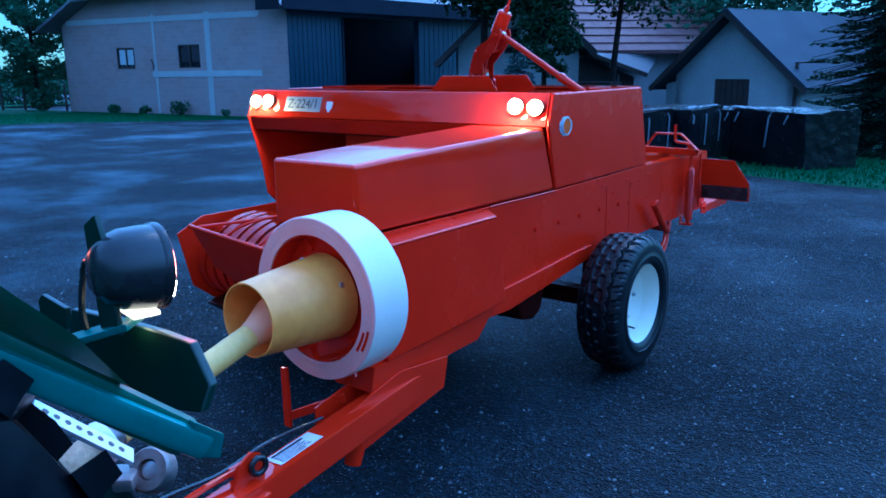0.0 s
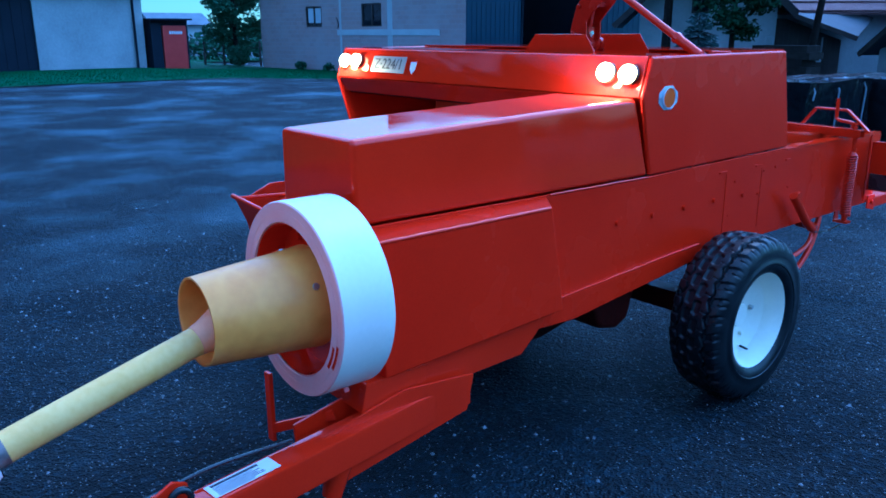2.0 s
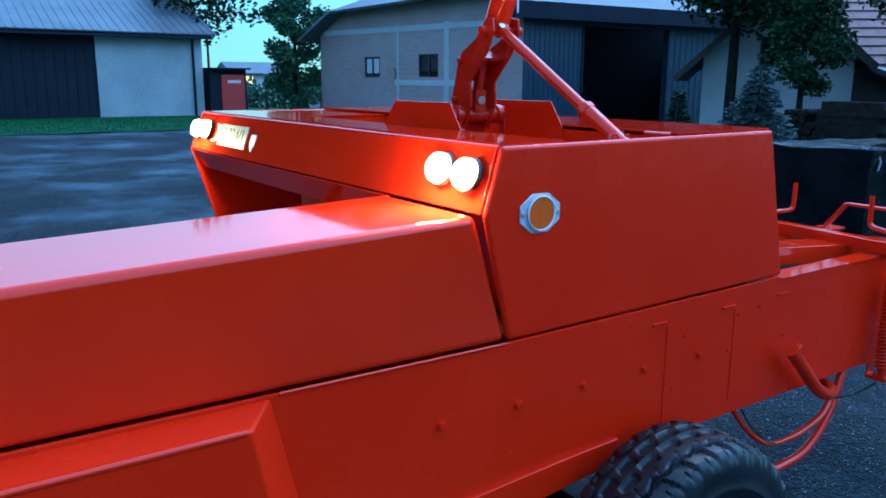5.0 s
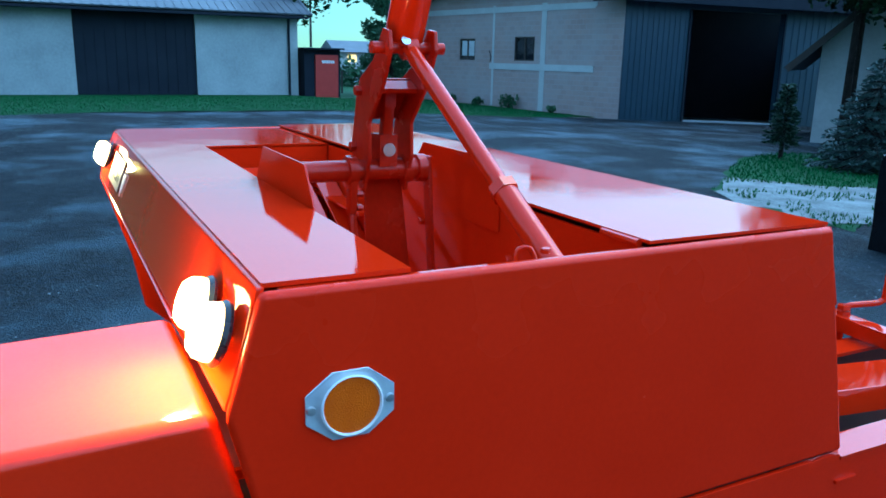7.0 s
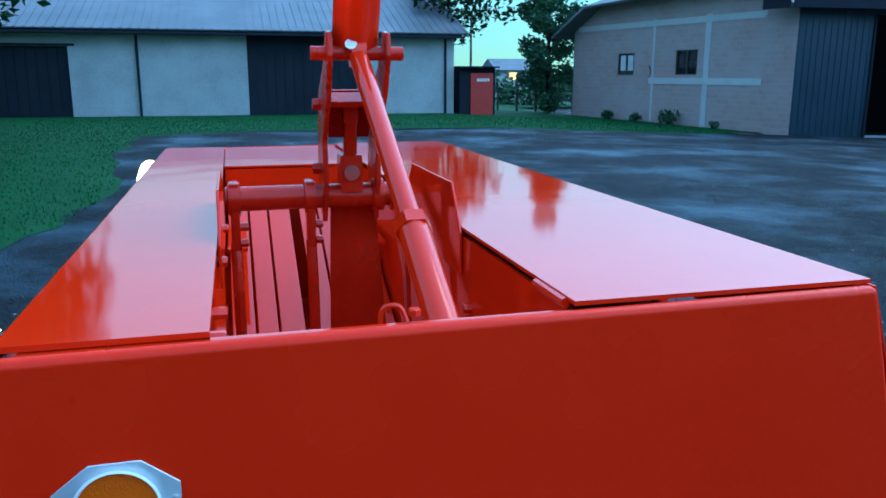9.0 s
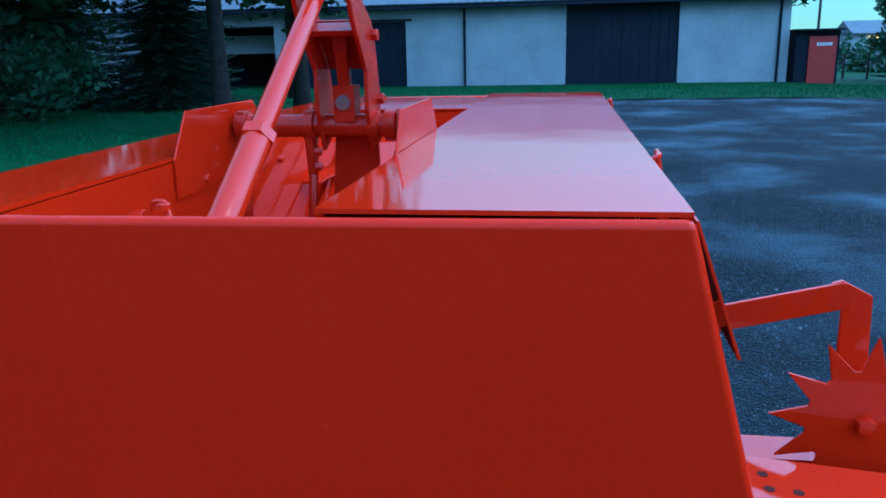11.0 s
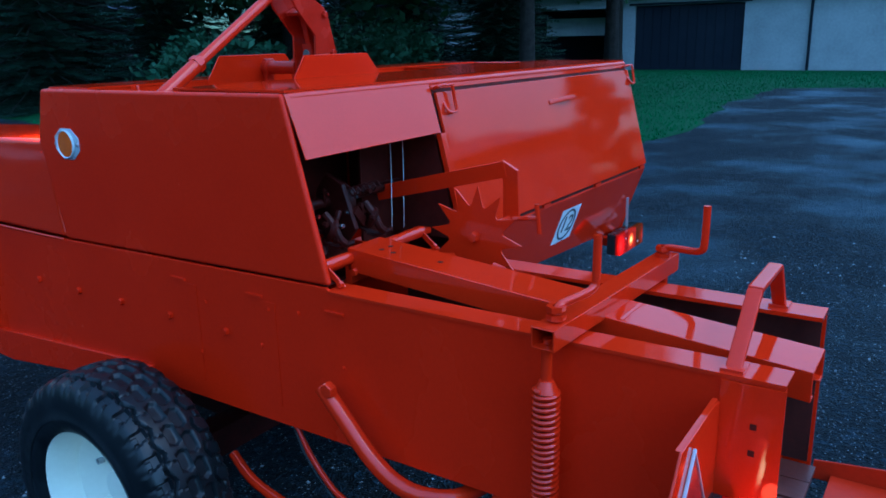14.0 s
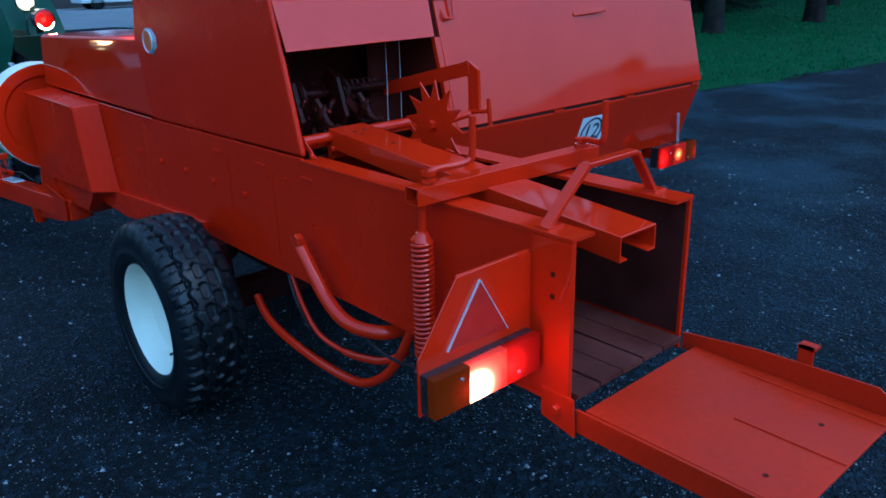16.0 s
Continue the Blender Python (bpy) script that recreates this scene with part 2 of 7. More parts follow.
bulb_behind(LENS_RED, (0.95, 1.0, 0.45), ((0.0, GREY(1)), (0.30, GREY(0.40)), (0.60, GREY(0.12)), (1.0, GREY(0.05))), ((0.0, (1.0, 0.005, 0.009)), (0.3, (1.0, 0.002, 0.005)), (1.0, (1.0, 0.002, 0.004))), TAIL_POWER * 5.0, 0.006)
POST = surface("weathered_pale_post", (0.46, 0.47, 0.48), (0.56, 0.57, 0.58), 0.85, coarse=0.8, fine=12, relief=0.4, depth=0.02)
CONCRETE = surface("grey_concrete", (0.30, 0.31, 0.32), (0.42, 0.43, 0.43), 0.85, coarse=0.8, fine=12, relief=0.4, depth=0.02)
LIMEWASH = surface("grey_limewash", (0.30, 0.31, 0.31), (0.42, 0.43, 0.43), 0.85, coarse=0.7, fine=9, relief=0.25, depth=0.02)
PLASTER = surface("white_limewash", (0.42, 0.43, 0.43), (0.54, 0.55, 0.55), 0.85, coarse=0.7, fine=9, relief=0.25, depth=0.02)
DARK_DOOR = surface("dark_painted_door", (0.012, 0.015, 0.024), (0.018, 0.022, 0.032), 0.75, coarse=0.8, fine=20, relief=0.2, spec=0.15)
BLUE_PANEL = surface("dark_blue_sheet", (0.018, 0.042, 0.064), (0.026, 0.054, 0.080), 0.45, coarse=0.8, fine=20, relief=0.2)
WOOD_DARK = surface("dark_stained_wood", (0.035, 0.026, 0.024), (0.06, 0.045, 0.04), 0.7, coarse=2, fine=40, relief=0.3)
ROOF_METAL = surface("grey_metal_roof", (0.075, 0.085, 0.10), (0.13, 0.14, 0.155), 0.5, metal=0.0, coarse=0.6, fine=20, relief=0.2, spec=0.3)
ROOF_BARN = surface("weathered_roof_sheet", (0.09, 0.095, 0.11), (0.13, 0.14, 0.16), 0.6, metal=0.0, coarse=0.6, fine=20, relief=0.2)
ROOF_DARK = surface("dark_roof_sheet", (0.030, 0.036, 0.048), (0.050, 0.057, 0.070), 0.65, coarse=0.8, fine=20, relief=0.25, spec=0.15)
TILE = surface("old_red_roof_tile", (0.22, 0.105, 0.095), (0.33, 0.18, 0.16), 0.75, coarse=1.4, fine=18, relief=0.4, depth=0.02)
CABIN_RED = surface("red_cabin_plastic", (0.45, 0.03, 0.025), (0.52, 0.045, 0.035), 0.45, coarse=2, fine=30)
WRAP = surface("black_bale_wrap", (0.004, 0.0045, 0.006), (0.009, 0.010, 0.012), 0.16, coarse=1.6, fine=4.0, relief=0.6, depth=0.06, rough_b=0.28, spec=0.22)
TAPE = surface("pale_wrap_tape", (0.16, 0.18, 0.21), (0.28, 0.30, 0.33), 0.4)
BARK = surface("dark_bark", (0.012, 0.010, 0.009), (0.034, 0.028, 0.024), 0.9, coarse=6, fine=30, relief=0.8, depth=0.03, spec=0.08)
LIME = surface("pale_lime_spill", (0.07, 0.08, 0.075), (0.23, 0.25, 0.24), 0.9, coarse=2, fine=25, relief=0.6, depth=0.02)
GLASS_DARK = surface("dark_window_glass", (0.01, 0.012, 0.016), (0.02, 0.024, 0.03), 0.05, relief=0.0)
CURTAIN = surface("pale_curtain", (0.55, 0.57, 0.6), (0.65, 0.67, 0.7), 0.8)
LIT_PANE = surface("lit_window_pane", (0.8, 0.6, 0.3), (0.85, 0.65, 0.35), 0.4, emit=(1.0, 0.62, 0.2), power=0.35)
IRON = surface("worn_dark_steel", (0.14, 0.13, 0.125), (0.30, 0.28, 0.26), 0.35, metal=0.6, coarse=14, fine=70, relief=0.25, rough_b=0.55)
BOOT = surface("orange_pink_boot", (0.80, 0.34, 0.16), (0.84, 0.42, 0.22), 0.5, coarse=9, fine=70, relief=0.08, rough_b=0.6)
CHROME = surface("polished_bolt", (0.6, 0.6, 0.6), (0.7, 0.7, 0.7), 0.2, metal=1.0, relief=0.0)
ROADWAY = surface("pale_road", (0.16, 0.165, 0.17), (0.22, 0.225, 0.23), 0.6, coarse=0.7, fine=30, relief=0.3)


def leaf_material(name, a, b):
    m, n, l, p = nodes_of(name)
    g = n.new("ShaderNodeNewGeometry")
    r = ramp(n, l, g.outputs["Random Per Island"], ((0.0, a), (1.0, b)))
    l.new(r.outputs["Color"], p.inputs["Base Color"])
    p.inputs["Roughness"].default_value = 0.6
    p.inputs["Specular IOR Level"].default_value = 0.12
    return m


LEAF = leaf_material("broad_leaf", (0.008, 0.026, 0.010), (0.026, 0.060, 0.022))
LEAF_PALE = leaf_material("pale_leaf", (0.036, 0.092, 0.048), (0.080, 0.160, 0.088))
NEEDLE = leaf_material("spruce_needle", (0.014, 0.032, 0.022), (0.04, 0.075, 0.05))
NEEDLE_BLUE = leaf_material("blue_spruce_needle", (0.05, 0.085, 0.085), (0.12, 0.17, 0.165))
GRASS = leaf_material("grass_blade", (0.010, 0.075, 0.020), (0.026, 0.130, 0.038))
STONE = leaf_material("gravel_chip", (0.025, 0.029, 0.033), (0.30, 0.32, 0.34))


def yard_material():
    m, n, l, p = nodes_of("wet_gravel_tarmac")
    big, mid = noise_node(n, l, 0.5, 6), noise_node(n, l, 3.5, 5)
    tc = n.new("ShaderNodeTexCoord")
    cells = []
    for scale in (38.0, 95.0):
        v = n.new("ShaderNodeTexVoronoi")
        v.inputs["Scale"].default_value = scale
        l.new(tc.outputs["Object"], v.inputs["Vector"])
        cells.append(v)
    base = ramp(n, l, mid.outputs["Fac"], ((0.3, (0.0020, 0.0042, 0.0066)), (0.7, (0.0065, 0.0120, 0.0175))))
    # single stones differ in tone
    tone = n.new("ShaderNodeSeparateColor")
    l.new(cells[0].outputs["Color"], tone.inputs["Color"])
    shade = ramp(n, l, tone.outputs["Green"], ((0.0, (0.4, 0.4, 0.4)), (0.7, (1.0, 1.0, 1.0)), (1.0, (2.6, 2.7, 2.8))))
    stones = n.new("ShaderNodeMix")
    stones.data_type, stones.blend_type = "RGBA", "MULTIPLY"
    stones.inputs[0].default_value = 1.0
    l.new(base.outputs["Color"], stones.inputs[6])
    l.new(shade.outputs["Color"], stones.inputs[7])
    # pale chips: a few of the small cells
    sep = n.new("ShaderNodeSeparateColor")
    l.new(cells[1].outputs["Color"], sep.inputs["Color"])
    pick = ramp(n, l, sep.outputs["Red"], ((0.84, (0, 0, 0)), (0.93, (1, 1, 1))))
    near = ramp(n, l, cells[1].outputs["Distance"], ((0.22, (1, 1, 1)), (0.42, (0, 0, 0))))
    chip = n.new("ShaderNodeMath")
    chip.operation = "MULTIPLY"
    l.new(pick.outputs["Color"], chip.inputs[0])
    l.new(near.outputs["Color"], chip.inputs[1])
    c1 = mixed(n, l, chip.outputs[0], stones.outputs[2], (0.25, 0.27, 0.29))
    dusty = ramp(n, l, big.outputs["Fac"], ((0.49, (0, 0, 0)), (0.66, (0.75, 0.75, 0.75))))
    # dust patches strengthen towards the shed: the far yard's haze put into colour
    place, far_haze, dust = n.new("ShaderNodeSeparateXYZ"), n.new("ShaderNodeMapRange"), n.new("ShaderNodeMath")
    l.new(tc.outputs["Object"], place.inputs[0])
    l.new(place.outputs["X"], far_haze.inputs["Value"])
    far_haze.inputs["From Min"].default_value, far_haze.inputs["From Max"].default_value = -2.0, -8.0
    far_haze.inputs["To Min"].default_value, far_haze.inputs["To Max"].default_value = 0.12, 1.0
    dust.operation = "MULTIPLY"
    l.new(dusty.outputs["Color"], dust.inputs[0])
    l.new(far_haze.outputs["Result"], dust.inputs[1])
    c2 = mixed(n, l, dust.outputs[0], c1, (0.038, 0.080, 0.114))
    l.new(c2, p.inputs["Base Color"])
    wet = ramp(n, l, big.outputs["Fac"], ((0.42, (0.8,) * 3), (0.70, (0.42,) * 3)))
    l.new(wet.outputs["Color"], p.inputs["Roughness"])
    h = n.new("ShaderNodeMath")
    h.operation = "ADD"
    l.new(cells[0].outputs["Distance"], h.inputs[0])
    l.new(cells[1].outputs["Distance"], h.inputs[1])
    p.inputs["Specular IOR Level"].default_value = 0.17
    bumped(n, l, p, h.outputs[0], 1.0, 0.018)
    return m


YARD = yard_material()
TURF = surface("grass_turf", (0.007, 0.046, 0.013), (0.015, 0.070, 0.021), 0.8, coarse=0.6, fine=14, relief=0.9, depth=0.05, spec=0.1)


def brick_material():
    m, n, l, p = nodes_of("pale_red_block_wall")
    tc, mp, b = n.new("ShaderNodeTexCoord"), n.new("ShaderNodeMapping"), n.new("ShaderNodeTexBrick")
    mp.inputs["Rotation"].default_value = (radians(90), 0, 0)
    l.new(tc.outputs["Object"], mp.inputs["Vector"])
    l.new(mp.outputs["Vector"], b.inputs["Vector"])
    b.inputs["Color1"].default_value, b.inputs["Color2"].default_value = (0.44, 0.31, 0.29, 1), (0.38, 0.265, 0.25, 1)
    b.inputs["Mortar"].default_value = (0.42, 0.34, 0.33, 1)
    b.inputs["Scale"].default_value, b.inputs["Mortar Size"].default_value = 1.0, 0.014
    b.inputs["Brick Width"].default_value, b.inputs["Row Height"].default_value = 0.38, 0.22
    stain = noise_node(n, l, 0.5, 5)
    r = ramp(n, l, stain.outputs["Fac"], ((0.4, (0, 0, 0)), (0.7, (0.6, 0.6, 0.6))))
    l.new(mixed(n, l, r.outputs["Color"], b.outputs["Color"], (0.42, 0.38, 0.39)), p.inputs["Base Color"])
    p.inputs["Roughness"].default_value = 0.85
    bumped(n, l, p, b.outputs["Fac"], -0.4, 0.02)
    return m


BRICK = brick_material()


# ---------------------------------------------------------------- mesh tools
def finish(name, bm, mat, smooth=40):
    me = bpy.data.meshes.new(name)
    bmesh.ops.recalc_face_normals(bm, faces=bm.faces)
    bm.to_mesh(me)
    bm.free()
    me.materials.append(mat)
    if smooth:
        for f in me.polygons:
            f.use_smooth = True
        me.set_sharp_from_angle(angle=radians(smooth))
        if len(me.loops) < 30000:
            even_faces(me, math.cos(radians(smooth)))
    return me


def even_faces(me, limit):
    """Area-weighted corner normals, so that flat panels stay flat up to their rounded edges."""
    at_vert = [[] for _ in me.vertices]
    polys = [(p.normal.copy(), p.area, tuple(p.vertices)) for p in me.polygons]
    for n, area, vs in polys:
        for v in vs:
            at_vert[v].append((n, area))
    out = []
    for n, area, vs in polys:
        for v in vs:
            s = Vector((0, 0, 0))
            for m, a in at_vert[v]:
                if m.dot(n) > limit:
                    s += m * a
            out.append(s.normalized() if s.length > 1e-12 else n)
    me.normals_split_custom_set(out)


def thing(name, label, category, place=(0, 0, 0), group=""):
    e = new(name)
    e.empty_display_size = 0.2
    e.location = place
    return tagged(e, label, category, group)


def origin_of(ob):
    v = Vector((0, 0, 0))
    while ob is not None:
        v += ob.location
        ob = ob.parent
    return v


def part(name, bm, mat, parent, label="", smooth=40, local=False):
    """Links a bmesh, given in world metres (or in the thing's own), as one mesh object under a thing or part."""
    if not local:
        bmesh.ops.translate(bm, verts=bm.verts, vec=-origin_of(parent))
    ob = new(name, finish(name, bm, mat, smooth))
    ob.parent = parent
    return tagged(ob, label) if label else ob


def lone(name, bm, mat, label, category, kind="", group="", smooth=40):
    ob = new(name, finish(name, bm, mat, smooth))
    return tagged(ob, label, category, group, kind)


def rounded(bm, width, segments=2, angle=25):
    if width > 0:
        edges = [e for e in bm.edges if len(e.link_faces) == 2 and e.calc_face_angle(0) > radians(angle)]
        bmesh.ops.bevel(bm, geom=edges, offset=width, segments=segments, profile=0.5, affect="EDGES", clamp_overlap=True)
    return bm


def add_box(bm, lo, hi, m=None):
    v = [bm.verts.new((x, y, z)) for x in (lo[0], hi[0]) for y in (lo[1], hi[1]) for z in (lo[2], hi[2])]
    for q in ((0, 1, 3, 2), (4, 6, 7, 5), (0, 4, 5, 1), (2, 3, 7, 6), (0, 2, 6, 4), (1, 5, 7, 3)):
        bm.faces.new([v[k] for k in q])
    if m is not None:
        bmesh.ops.transform(bm, matrix=m, verts=v)
    return v


def box(lo, hi, bevel=0.004, segments=2):
    bm = bmesh.new()
    lo, hi = [min(a, b) for a, b in zip(lo, hi)], [max(a, b) for a, b in zip(lo, hi)]
    add_box(bm, lo, hi)
    return rounded(bm, bevel, segments)


def add_prism(bm, outline, shift):
    a = [bm.verts.new(p) for p in outline]
    b = [bm.verts.new(Vector(p) + Vector(shift)) for p in outline]
    bm.faces.new(a)
    bm.faces.new(b[::-1])
    for k in range(len(a)):
        bm.faces.new((a[k - 1], a[k], b[k], b[k - 1]))
    return a + b


def prism(outline, shift, bevel=0.004, segments=2):
    bm = bmesh.new()
    add_prism(bm, outline, shift)
    bmesh.ops.recalc_face_normals(bm, faces=bm.faces)
    return rounded(bm, bevel, segments)


def side(x0, x1, yz, bevel=0.004, segments=2):
    """A plate that stands across x, from x0 to x1, with its outline in y and z."""
    return prism([(x0, y, z) for y, z in yz], (x1 - x0, 0, 0), bevel, segments)


def across(y0, y1, xz, bevel=0.003, segments=2):
    return prism([(x, y0, z) for x, z in xz], (0, y1 - y0, 0), bevel, segments)


def sheet(corners, thick, bevel=0.003, segments=2):
    """A flat plate with those corners, thickened away from its normal."""
    c = [Vector(p) for p in corners]
    n = (c[1] - c[0]).cross(c[2] - c[0]).normalized()
    return prism(c, -n * thick, bevel, segments)


def beam(a, b, width, height, bevel=0.004, up=(0, 0, 1)):
    """A bar of rectangular section from a to b."""
    a, b = Vector(a), Vector(b)
    d = (b - a).normalized()
    s = d.cross(Vector(up)).normalized() * width / 2
    u = s.cross(d).normalized() * height / 2
    return prism([a + s + u, a - s + u, a - s - u, a + s - u], b - a, bevel)


def smooth_path(points, steps):
    pts = [Vector(p) for p in points]
    out = []
    for k in range(len(pts) - 1):
        p0, p1, p2, p3 = pts[max(k - 1, 0)], pts[k], pts[k + 1], pts[min(k + 2, len(pts) - 1)]
        for s in range(steps):
            t = s / steps
            out.append(0.5 * ((2 * p1) + (p2 - p0) * t + (2 * p0 - 5 * p1 + 4 * p2 - p3) * t * t + (3 * p1 - p0 - 3 * p2 + p3) * t ** 3))
    return out + [pts[-1]]


def add_tube(bm, points, radius, sides=10, caps=True):
    pts = [Vector(p) for p in points]
    radii = list(radius) if hasattr(radius, "__len__") else [radius] * len(pts)
    rings, n = [], None
    for k, p in enumerate(pts):
        d = (pts[min(k + 1, len(pts) - 1)] - pts[max(k - 1, 0)]).normalized()
        if n is None:
            n = d.orthogonal().normalized()
        n = (n - d * n.dot(d)).normalized()
        b = d.cross(n)
        rings.append([bm.verts.new(p + (n * math.cos(t) + b * math.sin(t)) * radii[k]) for t in [2 * math.pi * s / sides for s in range(sides)]])
    for r, q in zip(rings, rings[1:]):
        for s in range(sides):
            bm.faces.new((r[s - 1], r[s], q[s], q[s - 1]))
    if caps:
        bm.faces.new(rings[0])
        bm.faces.new(rings[-1][::-1])


def tube(points, radius, sides=10, steps=0):
    bm = bmesh.new()
    pts = smooth_path(points, steps) if steps else points
    add_tube(bm, pts, radius, sides)
    return bm


def pipe(a, b, radius, wall=0.006, sides=20):
    """An open pipe from a to b."""
    bm = bmesh.new()
    a, b = Vector(a), Vector(b)
    rings = []
    for r, end in ((radius, a), (radius, b), (radius - wall, b), (radius - wall, a)):
        d = (b - a).normalized()
        n = d.orthogonal().normalized()
        c = d.cross(n)
        rings.append([bm.verts.new(end + (n * math.cos(t) + c * math.sin(t)) * r) for t in [2 * math.pi * s / sides for s in range(sides)]])
    for k in range(4):
        r, q = rings[k], rings[(k + 1) % 4]
        for s in range(sides):
            bm.faces.new((r[s - 1], r[s], q[s], q[s - 1]))
    return bm


def lathe(profile, m, sides=40, closed=False):
    """Turns a profile of (radius, height) round the z axis of the pose m."""
    bm = bmesh.new()
    rings = []
    for r, h in profile:
        if r < 1e-6:
            rings.append([bm.verts.new((0, 0, h))])
        else:
            rings.append([bm.verts.new((r * math.cos(t), r * math.sin(t), h)) for t in [2 * math.pi * s / sides for s in range(sides)]])
    pairs = list(zip(rings, rings[1:])) + ([(rings[-1], rings[0])] if closed else [])
    for r, q in pairs:
        for s in range(sides):
            f = [r[s - 1], r[s], q[s], q[s - 1]] if len(r) > 1 and len(q) > 1 else [r[s - 1], r[s], q[0]] if len(r) > 1 else [r[0], q[s], q[s - 1]]
            bm.faces.new(f)
    bmesh.ops.transform(bm, matrix=m, verts=bm.verts)
    return bm


TO_Y, TO_X = pose(0, 0, 0, -90), pose(0, 0, 0, 0, 90)


def at(x, y, z, turn=None):
    return Matrix.Translation((x, y, z)) @ (turn if turn is not None else Matrix())


def hexbolt(place, turn, r=0.011, h=0.009):
    bm = lathe([(0, -0.002), (r, -0.002), (r, h * 0.8), (r * 0.85, h), (0, h)], at(*place, turn), 6)
    return bm


def writing(text, size, m, mat, parent, label="", name="lettering", extrude=0.0008):
    cu = bpy.data.curves.new("t", "FONT")
    cu.body, cu.size, cu.extrude, cu.align_x, cu.align_y = text, size, extrude, "CENTER", "CENTER"
    tmp = bpy.data.objects.new("t", cu)
    scene.collection.objects.link(tmp)
    bpy.context.view_layer.update()
    me = bpy.data.meshes.new_from_object(tmp)
    bpy.data.objects.remove(tmp)
    me.transform(Matrix.Translation(-origin_of(parent)) @ m)
    me.materials.clear()
    me.materials.append(mat)
    ob = new(name, me)
    ob.parent = parent
    return tagged(ob, label) if label else ob


def bars(rects, m, depth=0.0008):
    bm = bmesh.new()
    for x0, y0, x1, y1 in rects:
        add_box(bm, (x0, y0, 0), (x1, y1, depth))
    bmesh.ops.transform(bm, matrix=m, verts=bm.verts)
    return bm


def frame_at(place, right, up):
    r, u = Vector(right).normalized(), Vector(up)
    n = r.cross(u).normalized()
    u = n.cross(r)
    return Matrix((((r.x, u.x, n.x, place[0])), (r.y, u.y, n.y, place[1]), (r.z, u.z, n.z, place[2]), (0, 0, 0, 1)))


def walling(start, along, length, low, high, thick, holes):
    """A wall from start along a level direction, with rectangular holes (from, to, sill, head) through it. The thickness lies to the right of the direction."""
    d = Vector((*along, 0)).normalized()
    n = Vector((d.y, -d.x, 0))
    s = Vector((*start, 0))
    us = sorted({0, length, *[h[0] for h in holes], *[h[1] for h in holes]})
    vs = sorted({low, high, *[h[2] for h in holes], *[h[3] for h in holes]})
    bm = bmesh.new()
    for u0, u1 in zip(us, us[1:]):
        for v0, v1 in zip(vs, vs[1:]):
            if not any(h[0] <= u0 and u1 <= h[1] and h[2] <= v0 and v1 <= h[3] for h in holes):
                add_prism(bm, [s + d * u0 + Vector((0, 0, v0)), s + d * u1 + Vector((0, 0, v0)), s + d * u1 + Vector((0, 0, v1)), s + d * u0 + Vector((0, 0, v1))], n * thick)
    bmesh.ops.remove_doubles(bm, verts=bm.verts, dist=0.0005)
    return bm


# ---------------------------------------------------------------- ground
def fall(y):
    """The yard falls away gently towards the barn and the houses."""
    return -0.04 * (min(max(y, 10.0), 40.0) - 10.0)


def ground_sheet():
    bm = bmesh.new()
    ticks = [-600, -250, -110, -60] + [-40 + 2 * k for k in range(36)] + [40, 60, 110, 250, 600]
    grid = [[bm.verts.new((x, y, 0.004 * noise.noise((x * 0.3, y * 0.3, 0)) * (abs(x) + abs(y) > 7) - (0.12 if x < -27 else 0.0) + fall(y))) for y in ticks] for x in ticks]
    for i in range(len(ticks) - 1):
        for j in range(len(ticks) - 1):
            bm.faces.new((grid[i][j], grid[i + 1][j], grid[i + 1][j + 1], grid[i][j + 1]))
    return bm


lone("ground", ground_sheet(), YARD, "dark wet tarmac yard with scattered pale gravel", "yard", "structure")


def patch(outline, z, wobble, steps=14):
    """A flat sheet with an uneven border."""
    bm = bmesh.new()
    pts = []
    for k, p in enumerate(outline):
        q = outline[(k + 1) % len(outline)]
        for s in range(steps):
            t = s / steps
            x, y = p[0] + (q[0] - p[0]) * t, p[1] + (q[1] - p[1]) * t
            pts.append((x + wobble * noise.noise((x * 0.9, y * 0.9, 3)), y + wobble * noise.noise((x * 0.9, y * 0.9, 9)), z))
    vs = [bm.verts.new(p) for p in pts]
    bmesh.ops.triangle_fill(bm, edges=[bm.edges.new((a, b)) for a, b in zip(vs, vs[1:] + vs[:1])], use_beauty=True)
    bmesh.ops.bisect_plane(bm, geom=bm.verts[:] + bm.edges[:] + bm.faces[:], plane_co=(0, 10, 0), plane_no=(0, 1, 0))
    for v in bm.verts:
        v.co.z += fall(v.co.y)
    return bm


SPILL = [(-5.2, 8.3), (-6.0, 8.6), (-7.1, 8.4), (-8.2, 8.95), (-8.5, 9.8), (-8.0, 10.6), (-7.3, 11.8), (-5.6, 10.9), (-4.7, 9.2)]
LAWN = [(-7.6, -3.0), (-9.5, -2.0), (-13, -1.8), (-19, -2.6), (-24.9, -2.6), (-26.2, 1.0), (-26.4, 4.0), (-26.3, 8.4), (-25.2, 12.0), (-25.0, 15.0), (-25.4, 17.6), (-26.6, 20.0), (-27.3, 21.2), (-40.8, 18.9), (-52, 19.0), (-70, 40), (-110, 10), (-90, -40), (-30, -22), (-9, -18.5), (-7.2, -8)]
LAWN_EAST = [(-5.0, 8.0), (-8.0, 8.8), (-8.8, 10.0), (-10.0, 11.3), (-11.8, 13.7), (-12.9, 16.0), (-12.0, 18.5), (-6, 19.5), (6, 20), (14, 18), (12, 9.0), (1.5, 8.3), (-0.6, 8.6), (-1.9, 9.0), (-2.4, 9.8), (-4.4, 10.6), (-5.4, 10.4)]
